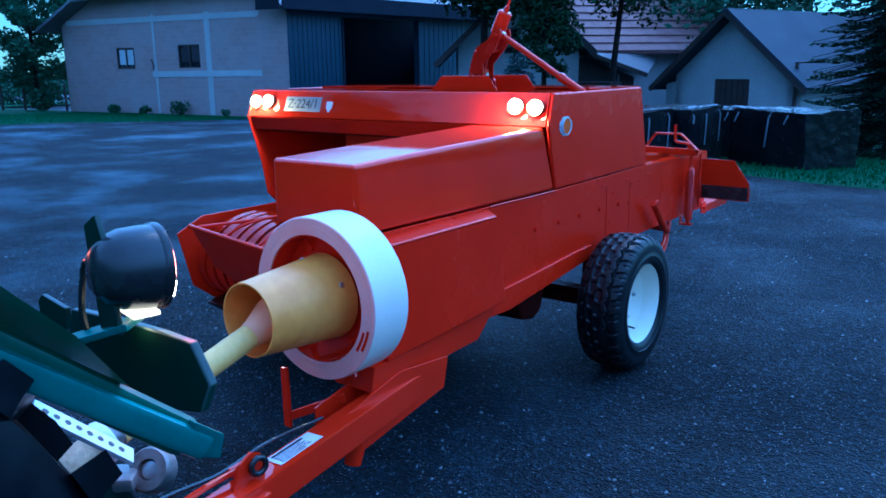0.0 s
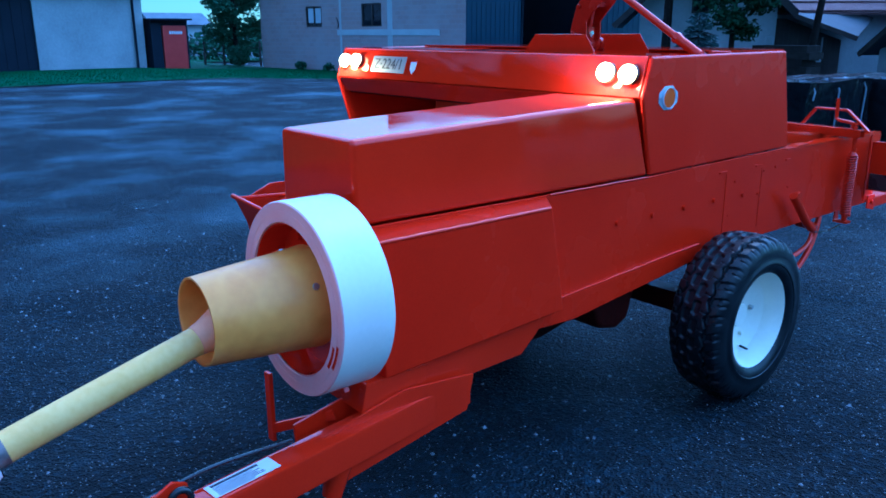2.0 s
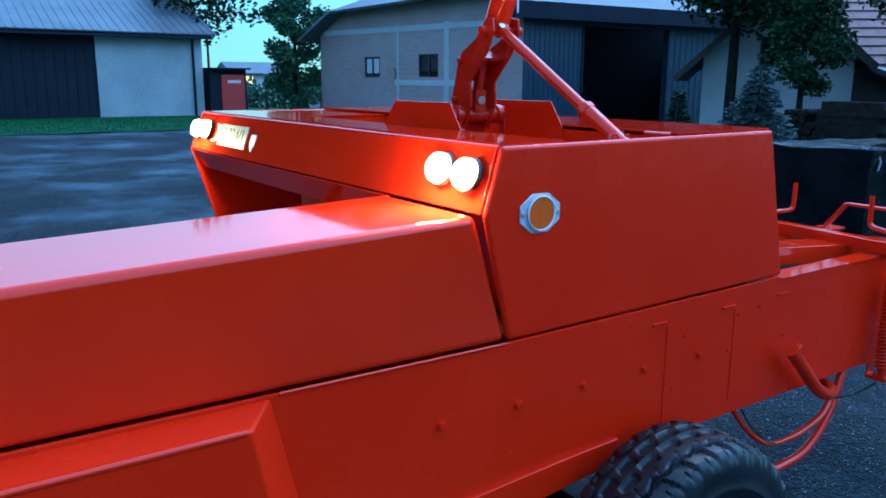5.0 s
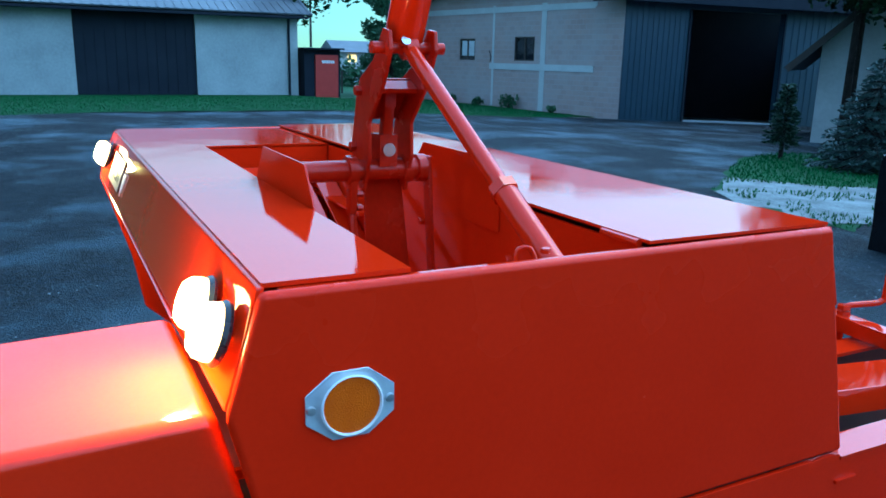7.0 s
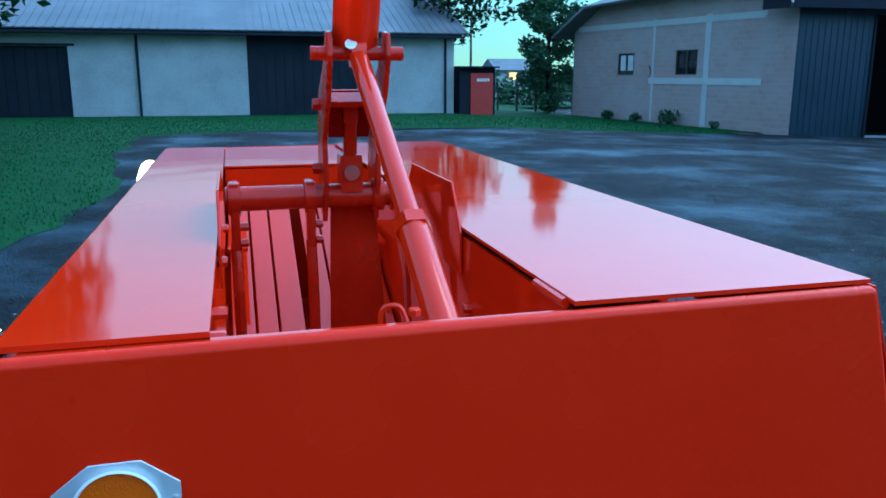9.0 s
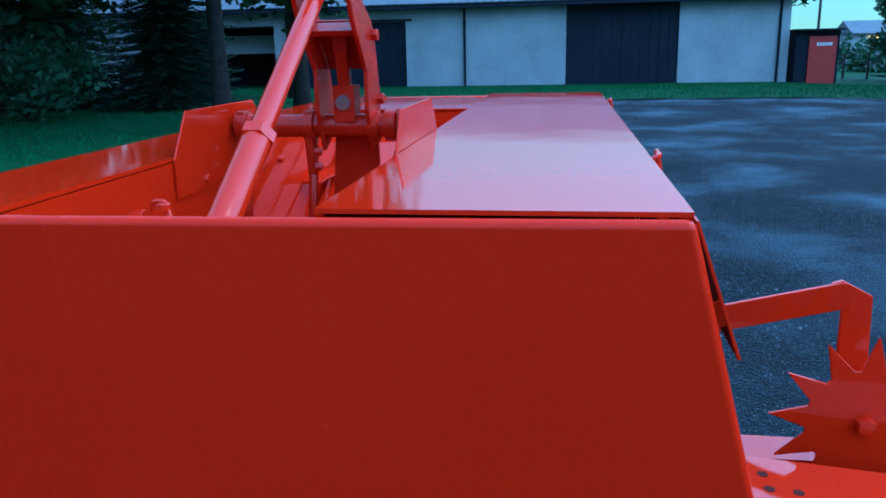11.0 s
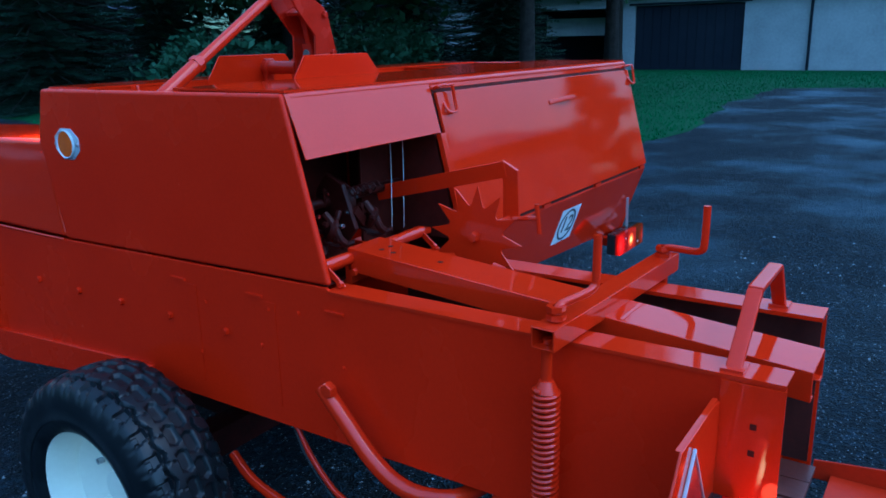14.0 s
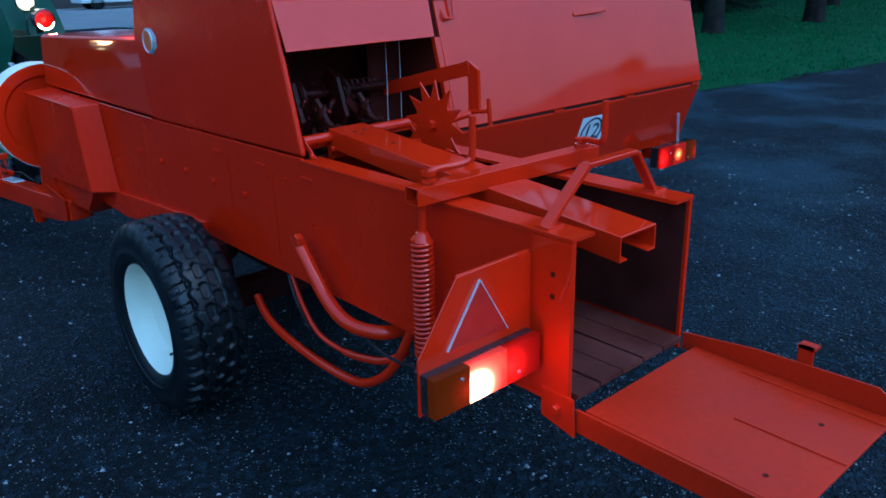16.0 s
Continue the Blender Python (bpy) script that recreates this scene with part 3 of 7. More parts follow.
lone("lawn", patch(LAWN, 0.007, 0.35), TURF, "short dark green lawn beside the yard", "lawn", "structure")
lone("lawn", patch(LAWN_EAST, 0.007, 0.3), TURF, "green grass verge with a pale spill", "lawn", "structure")
lone("lime_patch", patch(SPILL, 0.014, 0.9), LIME, "pale lime spill lying on the grass", "spill", "structure")
lone("road", patch([(-60, -27), (-9.4, -21.8), (-8.6, -24.3), (20, -27), (20, -43.5), (-24, -43.5), (-26, -28.5), (-60, -32)], 0.03, 0.1), ROADWAY, "pale paved road and forecourt beyond the lawn", "road", "structure")


def inside(p, poly):
    c = False
    for (x0, y0), (x1, y1) in zip(poly, poly[1:] + poly[:1]):
        if (y0 > p[1]) != (y1 > p[1]) and p[0] < (x1 - x0) * (p[1] - y0) / (y1 - y0) + x0:
            c = not c
    return c


def blades(poly, box4, count, low, high, rng):
    verts, faces = [], []
    x0, y0, x1, y1 = box4
    while len(faces) < count:
        x, y = rng.uniform(x0, x1), rng.uniform(y0, y1)
        if not inside((x, y), poly) or (inside((x, y), SPILL) and noise.noise((x * 1.1, y * 1.1, 4)) < 0.02):
            continue
        h, a, w = rng.uniform(low, high), rng.uniform(0, 6.28), rng.uniform(0.008, 0.018)
        dx, dy, lx, ly = math.cos(a) * w, math.sin(a) * w, rng.uniform(-0.5, 0.5) * h, rng.uniform(-0.5, 0.5) * h
        k = len(verts)
        g = fall(y)
        verts += [(x - dx, y - dy, g + 0.004), (x + dx, y + dy, g + 0.004), (x + lx, y + ly, g + 0.008 + h)]
        faces.append((k, k + 1, k + 2))
    return verts, faces


def joined(name, verts, faces, mat, label, category, kind="stuff"):
    me = bpy.data.meshes.new(name)
    me.from_pydata(verts, [], faces)
    me.materials.append(mat)
    return tagged(new(name, me), label, category, "", kind)


grng = random.Random(5)
v1, f1 = blades(LAWN, (-36, -16, -7, 20), 60000, 0.03, 0.07, grng)
joined("grass", v1, f1, GRASS, "short dark green lawn grass", "grass")
v2, f2 = blades(LAWN_EAST, (-13, 8, 3, 19), 26000, 0.03, 0.08, grng)
joined("grass", v2, f2, GRASS, "rough green grass round the bales", "grass")


def chips(count, box4, low, high, rng):
    verts, faces = [], []
    for _ in range(count):
        x, y = rng.uniform(box4[0], box4[2]), rng.uniform(box4[1], box4[3])
        if inside((x, y), LAWN) or inside((x, y), LAWN_EAST):
            continue
        s = low + (high - low) * rng.random() ** 4
        a = rng.uniform(0, 6.28)
        k = len(verts)
        for j in range(4):
            t = a + j * 1.571 + rng.uniform(-0.35, 0.35)
            verts.append((x + s * math.cos(t) * rng.uniform(0.7, 1.2), y + s * math.sin(t) * rng.uniform(0.7, 1.2), fall(y) - 0.002))
        verts.append((x + rng.uniform(-0.3, 0.3) * s, y + rng.uniform(-0.3, 0.3) * s, fall(y) + s * rng.uniform(0.4, 0.8)))
        faces += [(k + j, k + (j + 1) % 4, k + 4) for j in range(4)]
    return verts, faces


v3, f3 = chips(26000, (-5, -6, 4.5, 7), 0.0025, 0.015, grng)
v4, f4 = chips(4500, (-22, -4, -3, 14), 0.004, 0.017, grng)
joined("gravel", v3 + v4, f3 + [tuple(i + len(v3) for i in f) for f in f4], STONE, "loose pale gravel chips on the tarmac", "gravel")


# ---------------------------------------------------------------- buildings
def face_pane(start, along, u0, u1, v0, v1, off, thick, bevel=0.0):
    d = Vector((*along, 0)).normalized()
    n = Vector((-d.y, d.x, 0))
    p = Vector((*start, 0)) + n * off
    return prism([p + d * u0 + Vector((0, 0, v0)), p + d * u1 + Vector((0, 0, v0)), p + d * u1 + Vector((0, 0, v1)), p + d * u0 + Vector((0, 0, v1))], -n * thick, bevel)


def window_in(parent, start, along, u0, u1, v0, v1, curtain=False):
    """A dark framed window: outer normal to the left of the direction."""
    w = part("window", face_pane(start, along, u0, u1, v0, v1, -0.10, 0.02), GLASS_DARK, parent)
    for a, b, c, e in ((u0, u1, v0 - 0.03, v0 + 0.06), (u0, u1, v1 - 0.06, v1), (u0, u0 + 0.06, v0 + 0.06, v1 - 0.06), (u1 - 0.06, u1, v0 + 0.06, v1 - 0.06), ((u0 + u1) / 2 - 0.04, (u0 + u1) / 2 + 0.04, v0 + 0.06, v1 - 0.06)):
        part("window_frame", face_pane(start, along, a, b, c, e, -0.04, 0.05), WOOD_DARK, w)
    if curtain:
        for a, b in ((u0 + 0.16, (u0 + u1) / 2 - 0.05), ((u0 + u1) / 2 + 0.05, u1 - 0.12)):
            part("curtain", face_pane(start, along, a, b, v0 + 0.22, v1 - 0.1, -0.09, 0.005), CURTAIN, w, "pale curtain")
    return w


# long shed with limewashed bays and dark gates, facing +x
SH = -37.4
shed = thing("shed", "long low farm shed with white bays, dark gates and metal roof", "shed", (SH, 0, -0.12))
S0, SD = (SH, 10.8), (0, -1)
GATES = [(-19.8, -13.3, 3.0), (-11.9, -6.7, 3.05), (0.9, 6.0, 3.62)]
EV = 3.72
part("wall", walling(S0, SD, 44.8, -0.15, EV, 0.3, [(10.8 - b, 10.8 - a, -0.15, h) for a, b, h in GATES]), LIMEWASH, shed, "grey-white limewashed wall")
part("back_wall", box((SH - 12.3, -34, -0.15), (SH - 12, 10.8, EV), 0), LIMEWASH, shed)
part("end_wall", box((SH - 12, 10.5, -0.15), (SH - 0.31, 10.8, EV), 0), LIMEWASH, shed)
part("end_wall", box((SH - 12, -34, -0.15), (SH - 0.31, -33.7, EV), 0), LIMEWASH, shed)
for a, b, h in GATES[1:]:
    g = part("gate", face_pane(S0, SD, 10.8 - b + 0.01, 10.8 - a - 0.01, -0.1, h, -0.14, 0.06), DARK_DOOR, shed, "dark painted sliding gate")
    w = (b - a) / 12
    for k in range(12):
        part("gate_board", face_pane(S0, SD, 10.8 - b + k * w + 0.02, 10.8 - b + (k + 1) * w - 0.01, -0.05, h - 0.05, -0.11, 0.028), DARK_DOOR, g)
    if h < 3.5:
        part("gate_rail", face_pane(S0, SD, 10.8 - b - 0.3, 10.8 - a + 0.3, h + 0.02, h + 0.12, 0.05, 0.05), DARK_DOOR, shed)
# near-black sheet across the open bay, its unlit inside put into colour
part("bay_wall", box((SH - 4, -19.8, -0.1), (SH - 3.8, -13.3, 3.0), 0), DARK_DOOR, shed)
part("bay_wall", box((SH - 1.6, -17.4, 1.7), (SH - 1.4, -13.6, 2.6), 0), LIMEWASH, shed, "pale board hung in the open bay")
for y in (-3.85, -12.6, 10.35, -20.3):
    part("downpipe", tube([(SH + 0.08, y, -0.05), (SH + 0.08, y, EV - 0.15)], 0.06, 8), DARK_DOOR, shed, "dark downpipe")
part("gutter", beam((SH + 0.55, -34.4, EV - 0.08), (SH + 0.55, 11.2, EV - 0.08), 0.14, 0.12, 0.02), DARK_DOOR, shed)
part("fascia", box((SH, -34.3, EV), (SH + 0.5, 11.1, EV + 0.10), 0), DARK_DOOR, shed)
roof = part("roof", sheet([(SH + 0.6, -34.5, EV + 0.10), (SH + 0.6, 11.4, EV + 0.10), (SH - 6.2, 11.4, 6.3), (SH - 6.2, -34.5, 6.3)], 0.06, 0), ROOF_METAL, shed, "pale grey metal roof")
part("roof", sheet([(SH - 6.25, -34.5, 6.3), (SH - 6.25, 11.4, 6.3), (SH - 12.9, 11.4, EV + 0.10), (SH - 12.9, -34.5, EV + 0.10)], 0.06, 0), ROOF_METAL, shed)
for k in range(120):
    y = -34.2 + k * 0.382
    part("roof_rib", beam((SH + 0.58, y, EV + 0.12), (SH - 6.2, y, 6.31), 0.07, 0.03, 0), ROOF_METAL, roof)

# red cabin in a dark lean-to beside the shed
cabin = thing("portable_cabin", "red portable cabin in a dark lean-to", "cabin", (-36.8, 11.9, -0.12))
part("housing", box((-38.6, 11.0, -0.28), (-37.1, 12.85, 2.2), 0.02), DARK_DOOR, cabin)
part("roof", box((-38.7, 10.9, 2.2), (-36.7, 12.95, 2.28), 0.02), DARK_DOOR, cabin)
dr = part("door", box((-37.1, 11.55, -0.22), (-36.95, 12.7, 1.95), 0.03), CABIN_RED, cabin, "red plastic door")
part("lettering", bars([(0.25 + 0.11 * k, 0, 0.33 + 0.11 * k, 0.14) for k in range(6)], frame_at((-36.945, 11.62, 1.55), (0, 1, 0), (0, 0, 1)), 0.004), LABEL, dr, "pale lettering bars")
part("lean_to_side", box((-37.1, 11.0, -0.28), (-37.0, 11.5, 2.18), 0.01), DARK_DOOR, cabin)

# block-built barn with a dark blue front
barn = thing("barn", "block-built barn with concrete frame and blue sheet front", "barn", (-26.0, 21.4, -0.46))
BA, BB = Vector((-40.5, 18.7)), Vector((-25.99, 21.43))
bd = (BB - BA).normalized()
bn = Vector((-bd.y, bd.x))
BL = (BB - BA).length
EAVE, RISE, HIP = 4.5, 3.4, 0.30
# gable wall: outer face towards the yard
BW = [(3.72, 5.0, 1.87, 2.94), (8.0, 9.42, 1.88, 3.0)]
gb = walling(tuple(BB), tuple(-bd), BL, -0.9, EAVE, 0.4, [(BL - b, BL - a, c, e) for a, b, c, e in BW])
part("wall", gb, BRICK, barn, "pale reddish block wall")
g3 = [Vector((*BA, EAVE)), Vector((*BB, EAVE)), Vector((*(BB - bd * BL * 0.5 * HIP), EAVE + RISE * HIP)), Vector((*(BA + bd * BL * 0.5 * HIP), EAVE + RISE * HIP))]
part("gable", prism(g3, Vector((*bn, 0)) * 0.4, 0), BRICK, barn)
for u, w in ((6.45, 0.07), (10.0, 0.16)):
    part("concrete_post", face_pane(BB, -bd, BL - u - w, BL - u + w, -0.7, EAVE, 0.02, 0.03), POST, barn, "pale concrete post")
part("concrete_beam", face_pane(BB, -bd, BL - 13.2, BL - 6.2, 1.45, 1.74, 0.025, 0.03), POST, barn, "pale concrete ring beam")
part("concrete_beam", face_pane(BB, -bd, BL - 13.2, BL - 0.2, 4.15, 4.42, 0.025, 0.03), POST, barn)
part("cable", tube([(*(BA + bd * 6.2 - bn * 0.05), 2.35), (*(BA + bd * 6.35 - bn * 0.05), 2.0), (*(BA + bd * 6.25 - bn * 0.05), 1.8)], 0.02, 5, 3), DARK_DOOR, barn)
for a, b, c, e in BW:
    window_in(barn, BB, -bd, BL - b, BL - a, c, e, a < 5)
# toothed edge of unfinished block work
for k in range(19):
    part("block", face_pane(BB, -bd, 0.02, 1.35 + 0.30 * (k % 2), -0.81 + k * 0.28, -0.535 + k * 0.28, 0.03, 0.03, 0.004), BRICK, barn)
# front
fd = Vector((0.06, 1.0)).normalized()
FL = 21.0
DOOR = (3.42, 8.75, -1.1, 4.2)
part("front_wall", walling(tuple(BB), tuple(fd), FL, -1.4, EAVE + 0.1, -0.25, [DOOR]), BLUE_PANEL, barn, "dark blue sheet cladding")
for u in [0.05 + 0.28 * k for k in range(12)] + [8.9 + 0.4 * k for k in range(26)]:
    part("sheet_rib", face_pane(BB + Vector((0.01, 0)), fd, u, u + 0.05, -1.2, EAVE + 0.1, 0.006, 0.02), BLUE_PANEL, barn)
for u in (DOOR[0] - 0.1, DOOR[1]):
    part("door_jamb", prism([(*(BB + fd * u), -1.1), (*(BB + fd * (u + 0.1)), -1.1), (*(BB + fd * (u + 0.1)), 4.2), (*(BB + fd * u), 4.2)], (0.06, 0, 0), 0), DARK_DOOR, barn)
part("threshold", prism([(*(BB + fd * DOOR[0]), -0.52), (*(BB + fd * DOOR[1]), -0.74), (*(BB + fd * DOOR[1] - Vector((0.6, 0))), -0.74), (*(BB + fd * DOOR[0] - Vector((0.6, 0))), -0.52)], (0, 0, -0.15), 0), CONCRETE, barn, "pale concrete threshold")
far = BB + fd * FL
# dark sheet set inside, paints the unlit depth behind the doorway
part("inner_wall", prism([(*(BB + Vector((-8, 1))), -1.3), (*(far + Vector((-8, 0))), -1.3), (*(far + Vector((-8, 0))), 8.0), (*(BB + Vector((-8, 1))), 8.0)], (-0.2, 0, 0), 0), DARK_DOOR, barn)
part("inner_window", box((-33.94, 34.3, 2.2), (-33.88, 35.4, 2.86), 0), WHITE, barn, "pale far window")
part("end_wall", prism([(*far, -1.5), (*(far - bd * BL), -1.5), (*(far - bd * BL), EAVE), (*far, EAVE)], (0, 0.3, 0), 0), BRICK, barn)
part("back_wall", prism([(*BA, -1.4), (*(BA + fd * FL), -1.4), (*(BA + fd * FL), EAVE - 0.1), (*BA, EAVE - 0.1)], (-0.3, 0, 0), 0), BRICK, barn)
mid = BA + bd * BL * 0.5
eave_l, eave_r = BA - bd * 1.0 - fd * 0.9, BB + bd * 0.6 - fd * 0.9
ridge = mid - fd * 0.9
LR = fd * (FL + 1.8)
TOP = EAVE + RISE + 0.15
for e, z in ((eave_l, EAVE - 0.55), (eave_r, EAVE - 0.1)):
    h1, rb = e.lerp(ridge, HIP + 0.04), ridge + fd * 5.5
    part("roof", sheet([(*e, z), (*h1, z + (TOP - z) * (HIP + 0.04)), (*rb, TOP), (*(ridge + LR), TOP), (*(e + LR), z)], 0.14, 0), ROOF_BARN, barn, "grey roof with a deep eave")
hip_l, hip_r = [e.lerp(ridge, HIP + 0.04) for e in (eave_l, eave_r)]
part("hip_roof", sheet([(*hip_r, EAVE - 0.1 + (RISE + 0.25) * (HIP + 0.04)), (*(ridge + fd * 5.5), TOP + 0.01), (*hip_l, EAVE - 0.55 + (RISE + 0.70) * (HIP + 0.04))], 0.12, 0), ROOF_BARN, barn, "hipped end of the grey roof")
part("eave_edge", beam((*eave_r, EAVE - 0.05), (*(eave_r + LR), EAVE - 0.05), 0.1, 0.08, 0), DARK_DOOR, barn, "dark eave board")
part("fascia", beam((*(eave_r + bd * 0.08), EAVE + 0.22), (*(eave_r + bd * 0.08 + LR), EAVE + 0.22), 0.06, 0.72, 0), DARK_DOOR, barn, "deep dark fascia")
part("fascia", beam((*(eave_r - fd * 0.08), EAVE + 0.22), (*(eave_r - fd * 0.08 - bd * 1.3), EAVE + 0.22), 0.06, 0.72, 0), DARK_DOOR, barn)

# white house, its gable to the yard, with a low lean-to and a tiled wing behind
house = thing("house", "white rendered gabled house with old tiled wing", "house", (-14.6, 22.8, -0.5))
HC, hd = Vector((-15.0, 22.5)), Vector((0.80, 0.60))
hn = Vector((-hd.y, hd.x))


def on_house(u, w, z):
    q = HC + hd * u + hn * w
    return (q.x, q.y, z)


HU0, HU1, PEAK = -1.72, 2.93, (0.56, 4.89)
part("wall", prism([on_house(u, 0, z) for u, z in ((HU0, -1.0), (HU1, -1.0), (HU1, 2.50), (PEAK[0], 4.70), (HU0, 2.55))], (*(hn * 0.35), 0), 0), PLASTER, house, "white rendered gable wall")
for u in (HU0, HU1 - 0.3):
    part("side_wall", prism([on_house(u, 0.36, -1.2), on_house(u + 0.3, 0.36, -1.2), on_house(u + 0.3, 0.36, 2.5), on_house(u, 0.36, 2.5)], (*(hn * 8.6), 0), 0), PLASTER, house)
attic = part("window", prism([on_house(u, -0.02, z) for u, z in ((0.10, 2.30), (0.62, 2.30), (0.62, 3.15), (0.10, 3.15))], (*(hn * 0.01), 0), 0), GLASS_DARK, house, "dark attic window")
for u0, u1, z0, z1 in ((0.05, 0.67, 2.24, 2.31), (0.05, 0.67, 3.14, 3.20), (0.05, 0.11, 2.31, 3.14), (0.61, 0.67, 2.31, 3.14), (0.34, 0.38, 2.31, 3.14)):
    part("window_frame", prism([on_house(u, -0.05, z) for u, z in ((u0, z0), (u1, z0), (u1, z1), (u0, z1))], (*(hn * 0.04), 0), 0), WOOD_DARK, attic)
for u, z in ((-2.64, 1.85), (3.46, 2.20)):
    part("roof", sheet([on_house(u, -0.6, z), on_house(*PEAK[:1], -0.6, PEAK[1]), on_house(*PEAK[:1], 9.4, PEAK[1]), on_house(u, 9.4, z)], 0.12, 0), ROOF_DARK, house, "dark weathered roof")
    part("bargeboard", beam(on_house(u, -0.63, z - 0.06), on_house(PEAK[0], -0.63, PEAK[1] - 0.06), 0.05, 0.20, 0), WOOD_DARK, house, "dark bargeboard")
# lean-to with a shallow metal roof over a dark boarded porch
part("lean_to_roof", sheet([on_house(3.46, -0.6, 2.17), on_house(5.45, -0.6, 1.42), on_house(7.0, 3.6, 2.20), on_house(3.6, 3.6, 2.42)], 0.08, 0), ROOF_METAL, house, "grey metal lean-to roof")
part("bargeboard", beam(on_house(3.40, -0.63, 2.12), on_house(5.45, -0.63, 1.36), 0.05, 0.16, 0), WOOD_DARK, house)
porch = part("porch_wall", prism([on_house(u, 0.5, z) for u, z in ((2.95, -1.0), (5.20, -1.0), (5.20, 1.30), (3.3, 2.05), (2.95, 2.05))], (*(hn * 0.1), 0), 0), WOOD_DARK, house, "dark boarded porch wall")
for k in range(14):
    u = 2.98 + 0.158 * k
    part("porch_board", prism([on_house(a, 0.46, z) for a, z in ((u, -0.7), (u + 0.145, -0.7), (u + 0.145, 1.95 - 0.39 * max(0.0, u + 0.2 - 3.4)), (u, 1.95 - 0.39 * max(0.0, u + 0.2 - 3.4)))], (*(hn * 0.03), 0), 0), WOOD_DARK, porch)
for u0, u1, z0, z1 in ((4.30, 4.34, 0.55, 1.40), (4.56, 4.60, 0.55, 1.40), (4.34, 4.56, 0.96, 1.0), (4.34, 4.56, 0.55, 0.59), (2.62, 2.66, 1.05, 1.45), (2.86, 2.90, 1.05, 1.45), (2.66, 2.86, 1.41, 1.45)):
    w = -0.05 if u0 < 2.95 else 0.42
    part("window_frame", prism([on_house(u, w, z) for u, z in ((u0, z0), (u1, z0), (u1, z1), (u0, z1))], (*(hn * 0.04), 0), 0), POST, porch, "pale porch window frame")
AE, ad = Vector((-13.2, 25.2)), Vector((0.60, 0.80))
an = Vector((-ad.y, ad.x))
part("annex_wall", prism([(*(AE + ad * u + an * w), -1.2) for u, w in ((0.3, 0.8), (6.6, 0.8), (6.6, 5.0), (0.3, 5.0))], (0, 0, 3.6), 0), PLASTER, house)


def slope(u, w, lift=0.0):
    q = AE + ad * u + an * w
    return (q.x, q.y, 2.42 + 0.80 * w + lift)


ar = part("annex_roof", sheet([slope(-0.4, -0.2), slope(7.3, -0.2), slope(7.3, 5.0), slope(-0.4, 5.0)], 0.1, 0), TILE, house, "old reddish tiled roof")
for k in range(13):
    for j in range(14):
        u0, w0 = -0.4 + 0.55 * j, -0.22 + 0.4 * k
        part("roof_tile", sheet([slope(u0, w0, 0.095), slope(u0 + 0.54, w0, 0.095), slope(u0 + 0.54, w0 + 0.4, 0.035), slope(u0, w0 + 0.4, 0.035)], 0.04, 0), TILE, ar)

# small white outbuilding, its ridge running away to the right
hut = thing("outbuilding", "small white gabled outbuilding with brown door", "outbuilding", (-6.7, 24, -0.55))
UA, UB = Vector((-8.95, 24.8)), Vector((-4.4, 23.1))
ud = (UB - UA).normalized()
un = Vector((-ud.y, ud.x))
UL = (UB - UA).length
part("wall", walling(tuple(UB), tuple(-ud), UL, -1.1, 1.40, 0.3, [(1.72, 3.14, -1.1, 1.24)]), PLASTER, hut, "white rendered gable")
part("gable", prism([(*UA, 1.40), (*UB, 1.40), (*(UA + ud * UL * 0.5), 3.34)], (*(un * 0.3), 0), 0), PLASTER, hut)
door = part("door", face_pane(UB, -ud, 1.72, 3.14, -0.65, 1.24, -0.05, 0.06), WOOD_DARK, hut, "dark brown boarded door")
for k in range(6):
    part("door_board", face_pane(UB, -ud, 1.74 + 0.233 * k, 1.95 + 0.233 * k, -0.60, 1.21, -0.02, 0.03), WOOD_DARK, door)
for q in (UA, UB):
    part("side_wall", prism([(*q, -1.1), (*(q + un * 9), -1.1), (*(q + un * 9), 1.40), (*q, 1.40)], (*(ud * (0.3 if q is UA else -0.3)), 0), 0), PLASTER, hut)
part("back_wall", prism([(*(UA + un * 9), -1.1), (*(UB + un * 9), -1.1), (*(UB + un * 9), 1.4), (*(UA + un * 4.5 + un * 4.5 + ud * UL * 0.5), 3.3), (*(UA + un * 9), 1.4)], (*(-un * 0.3), 0), 0), PLASTER, hut)
up = UA + ud * UL * 0.5 - un * 0.6
for e in (UA - ud * 0.72 - un * 0.6, UB + ud * 0.72 - un * 0.6):
    hr = part("roof", sheet([(*e, 0.92), (*up, 3.46), (*(up + un * 10), 3.46), (*(e + un * 10), 0.92)], 0.1, 0), ROOF_DARK, hut, "dark ribbed metal roof")
    part("bargeboard", beam((*e, 0.86), (*up, 3.40), 0.05, 0.16, 0), WOOD_DARK, hut)
    for k in range(34):
        q = un * (0.3 * k)
        part("roof_rib", beam((*(e + q), 0.95), (*(up + q), 3.49), 0.05, 0.045, 0), ROOF_DARK, hr)
part("ridge_cap", beam((*up, 3.50), (*(up + un * 10), 3.50), 0.22, 0.05, 0.01), ROOF_METAL, hut, "pale ridge sheet")
q = UB + ud * 0.06 - un * 0.12
part("downpipe", tube([(q.x, q.y, -0.6), (q.x, q.y, 1.75), (q.x + 0.75, q.y + 0.1, 1.78)], 0.06, 8), WOOD_DARK, hut, "dark stove pipe")
lean = UA - ud * 0.45
part("lean_to", prism([(*lean, -0.8), (*UA, -0.8), (*UA, 1.15), (*lean, 1.05)], (*(un * 0.3), 0), 0), CONCRETE, hut, "pale lean-to panel")

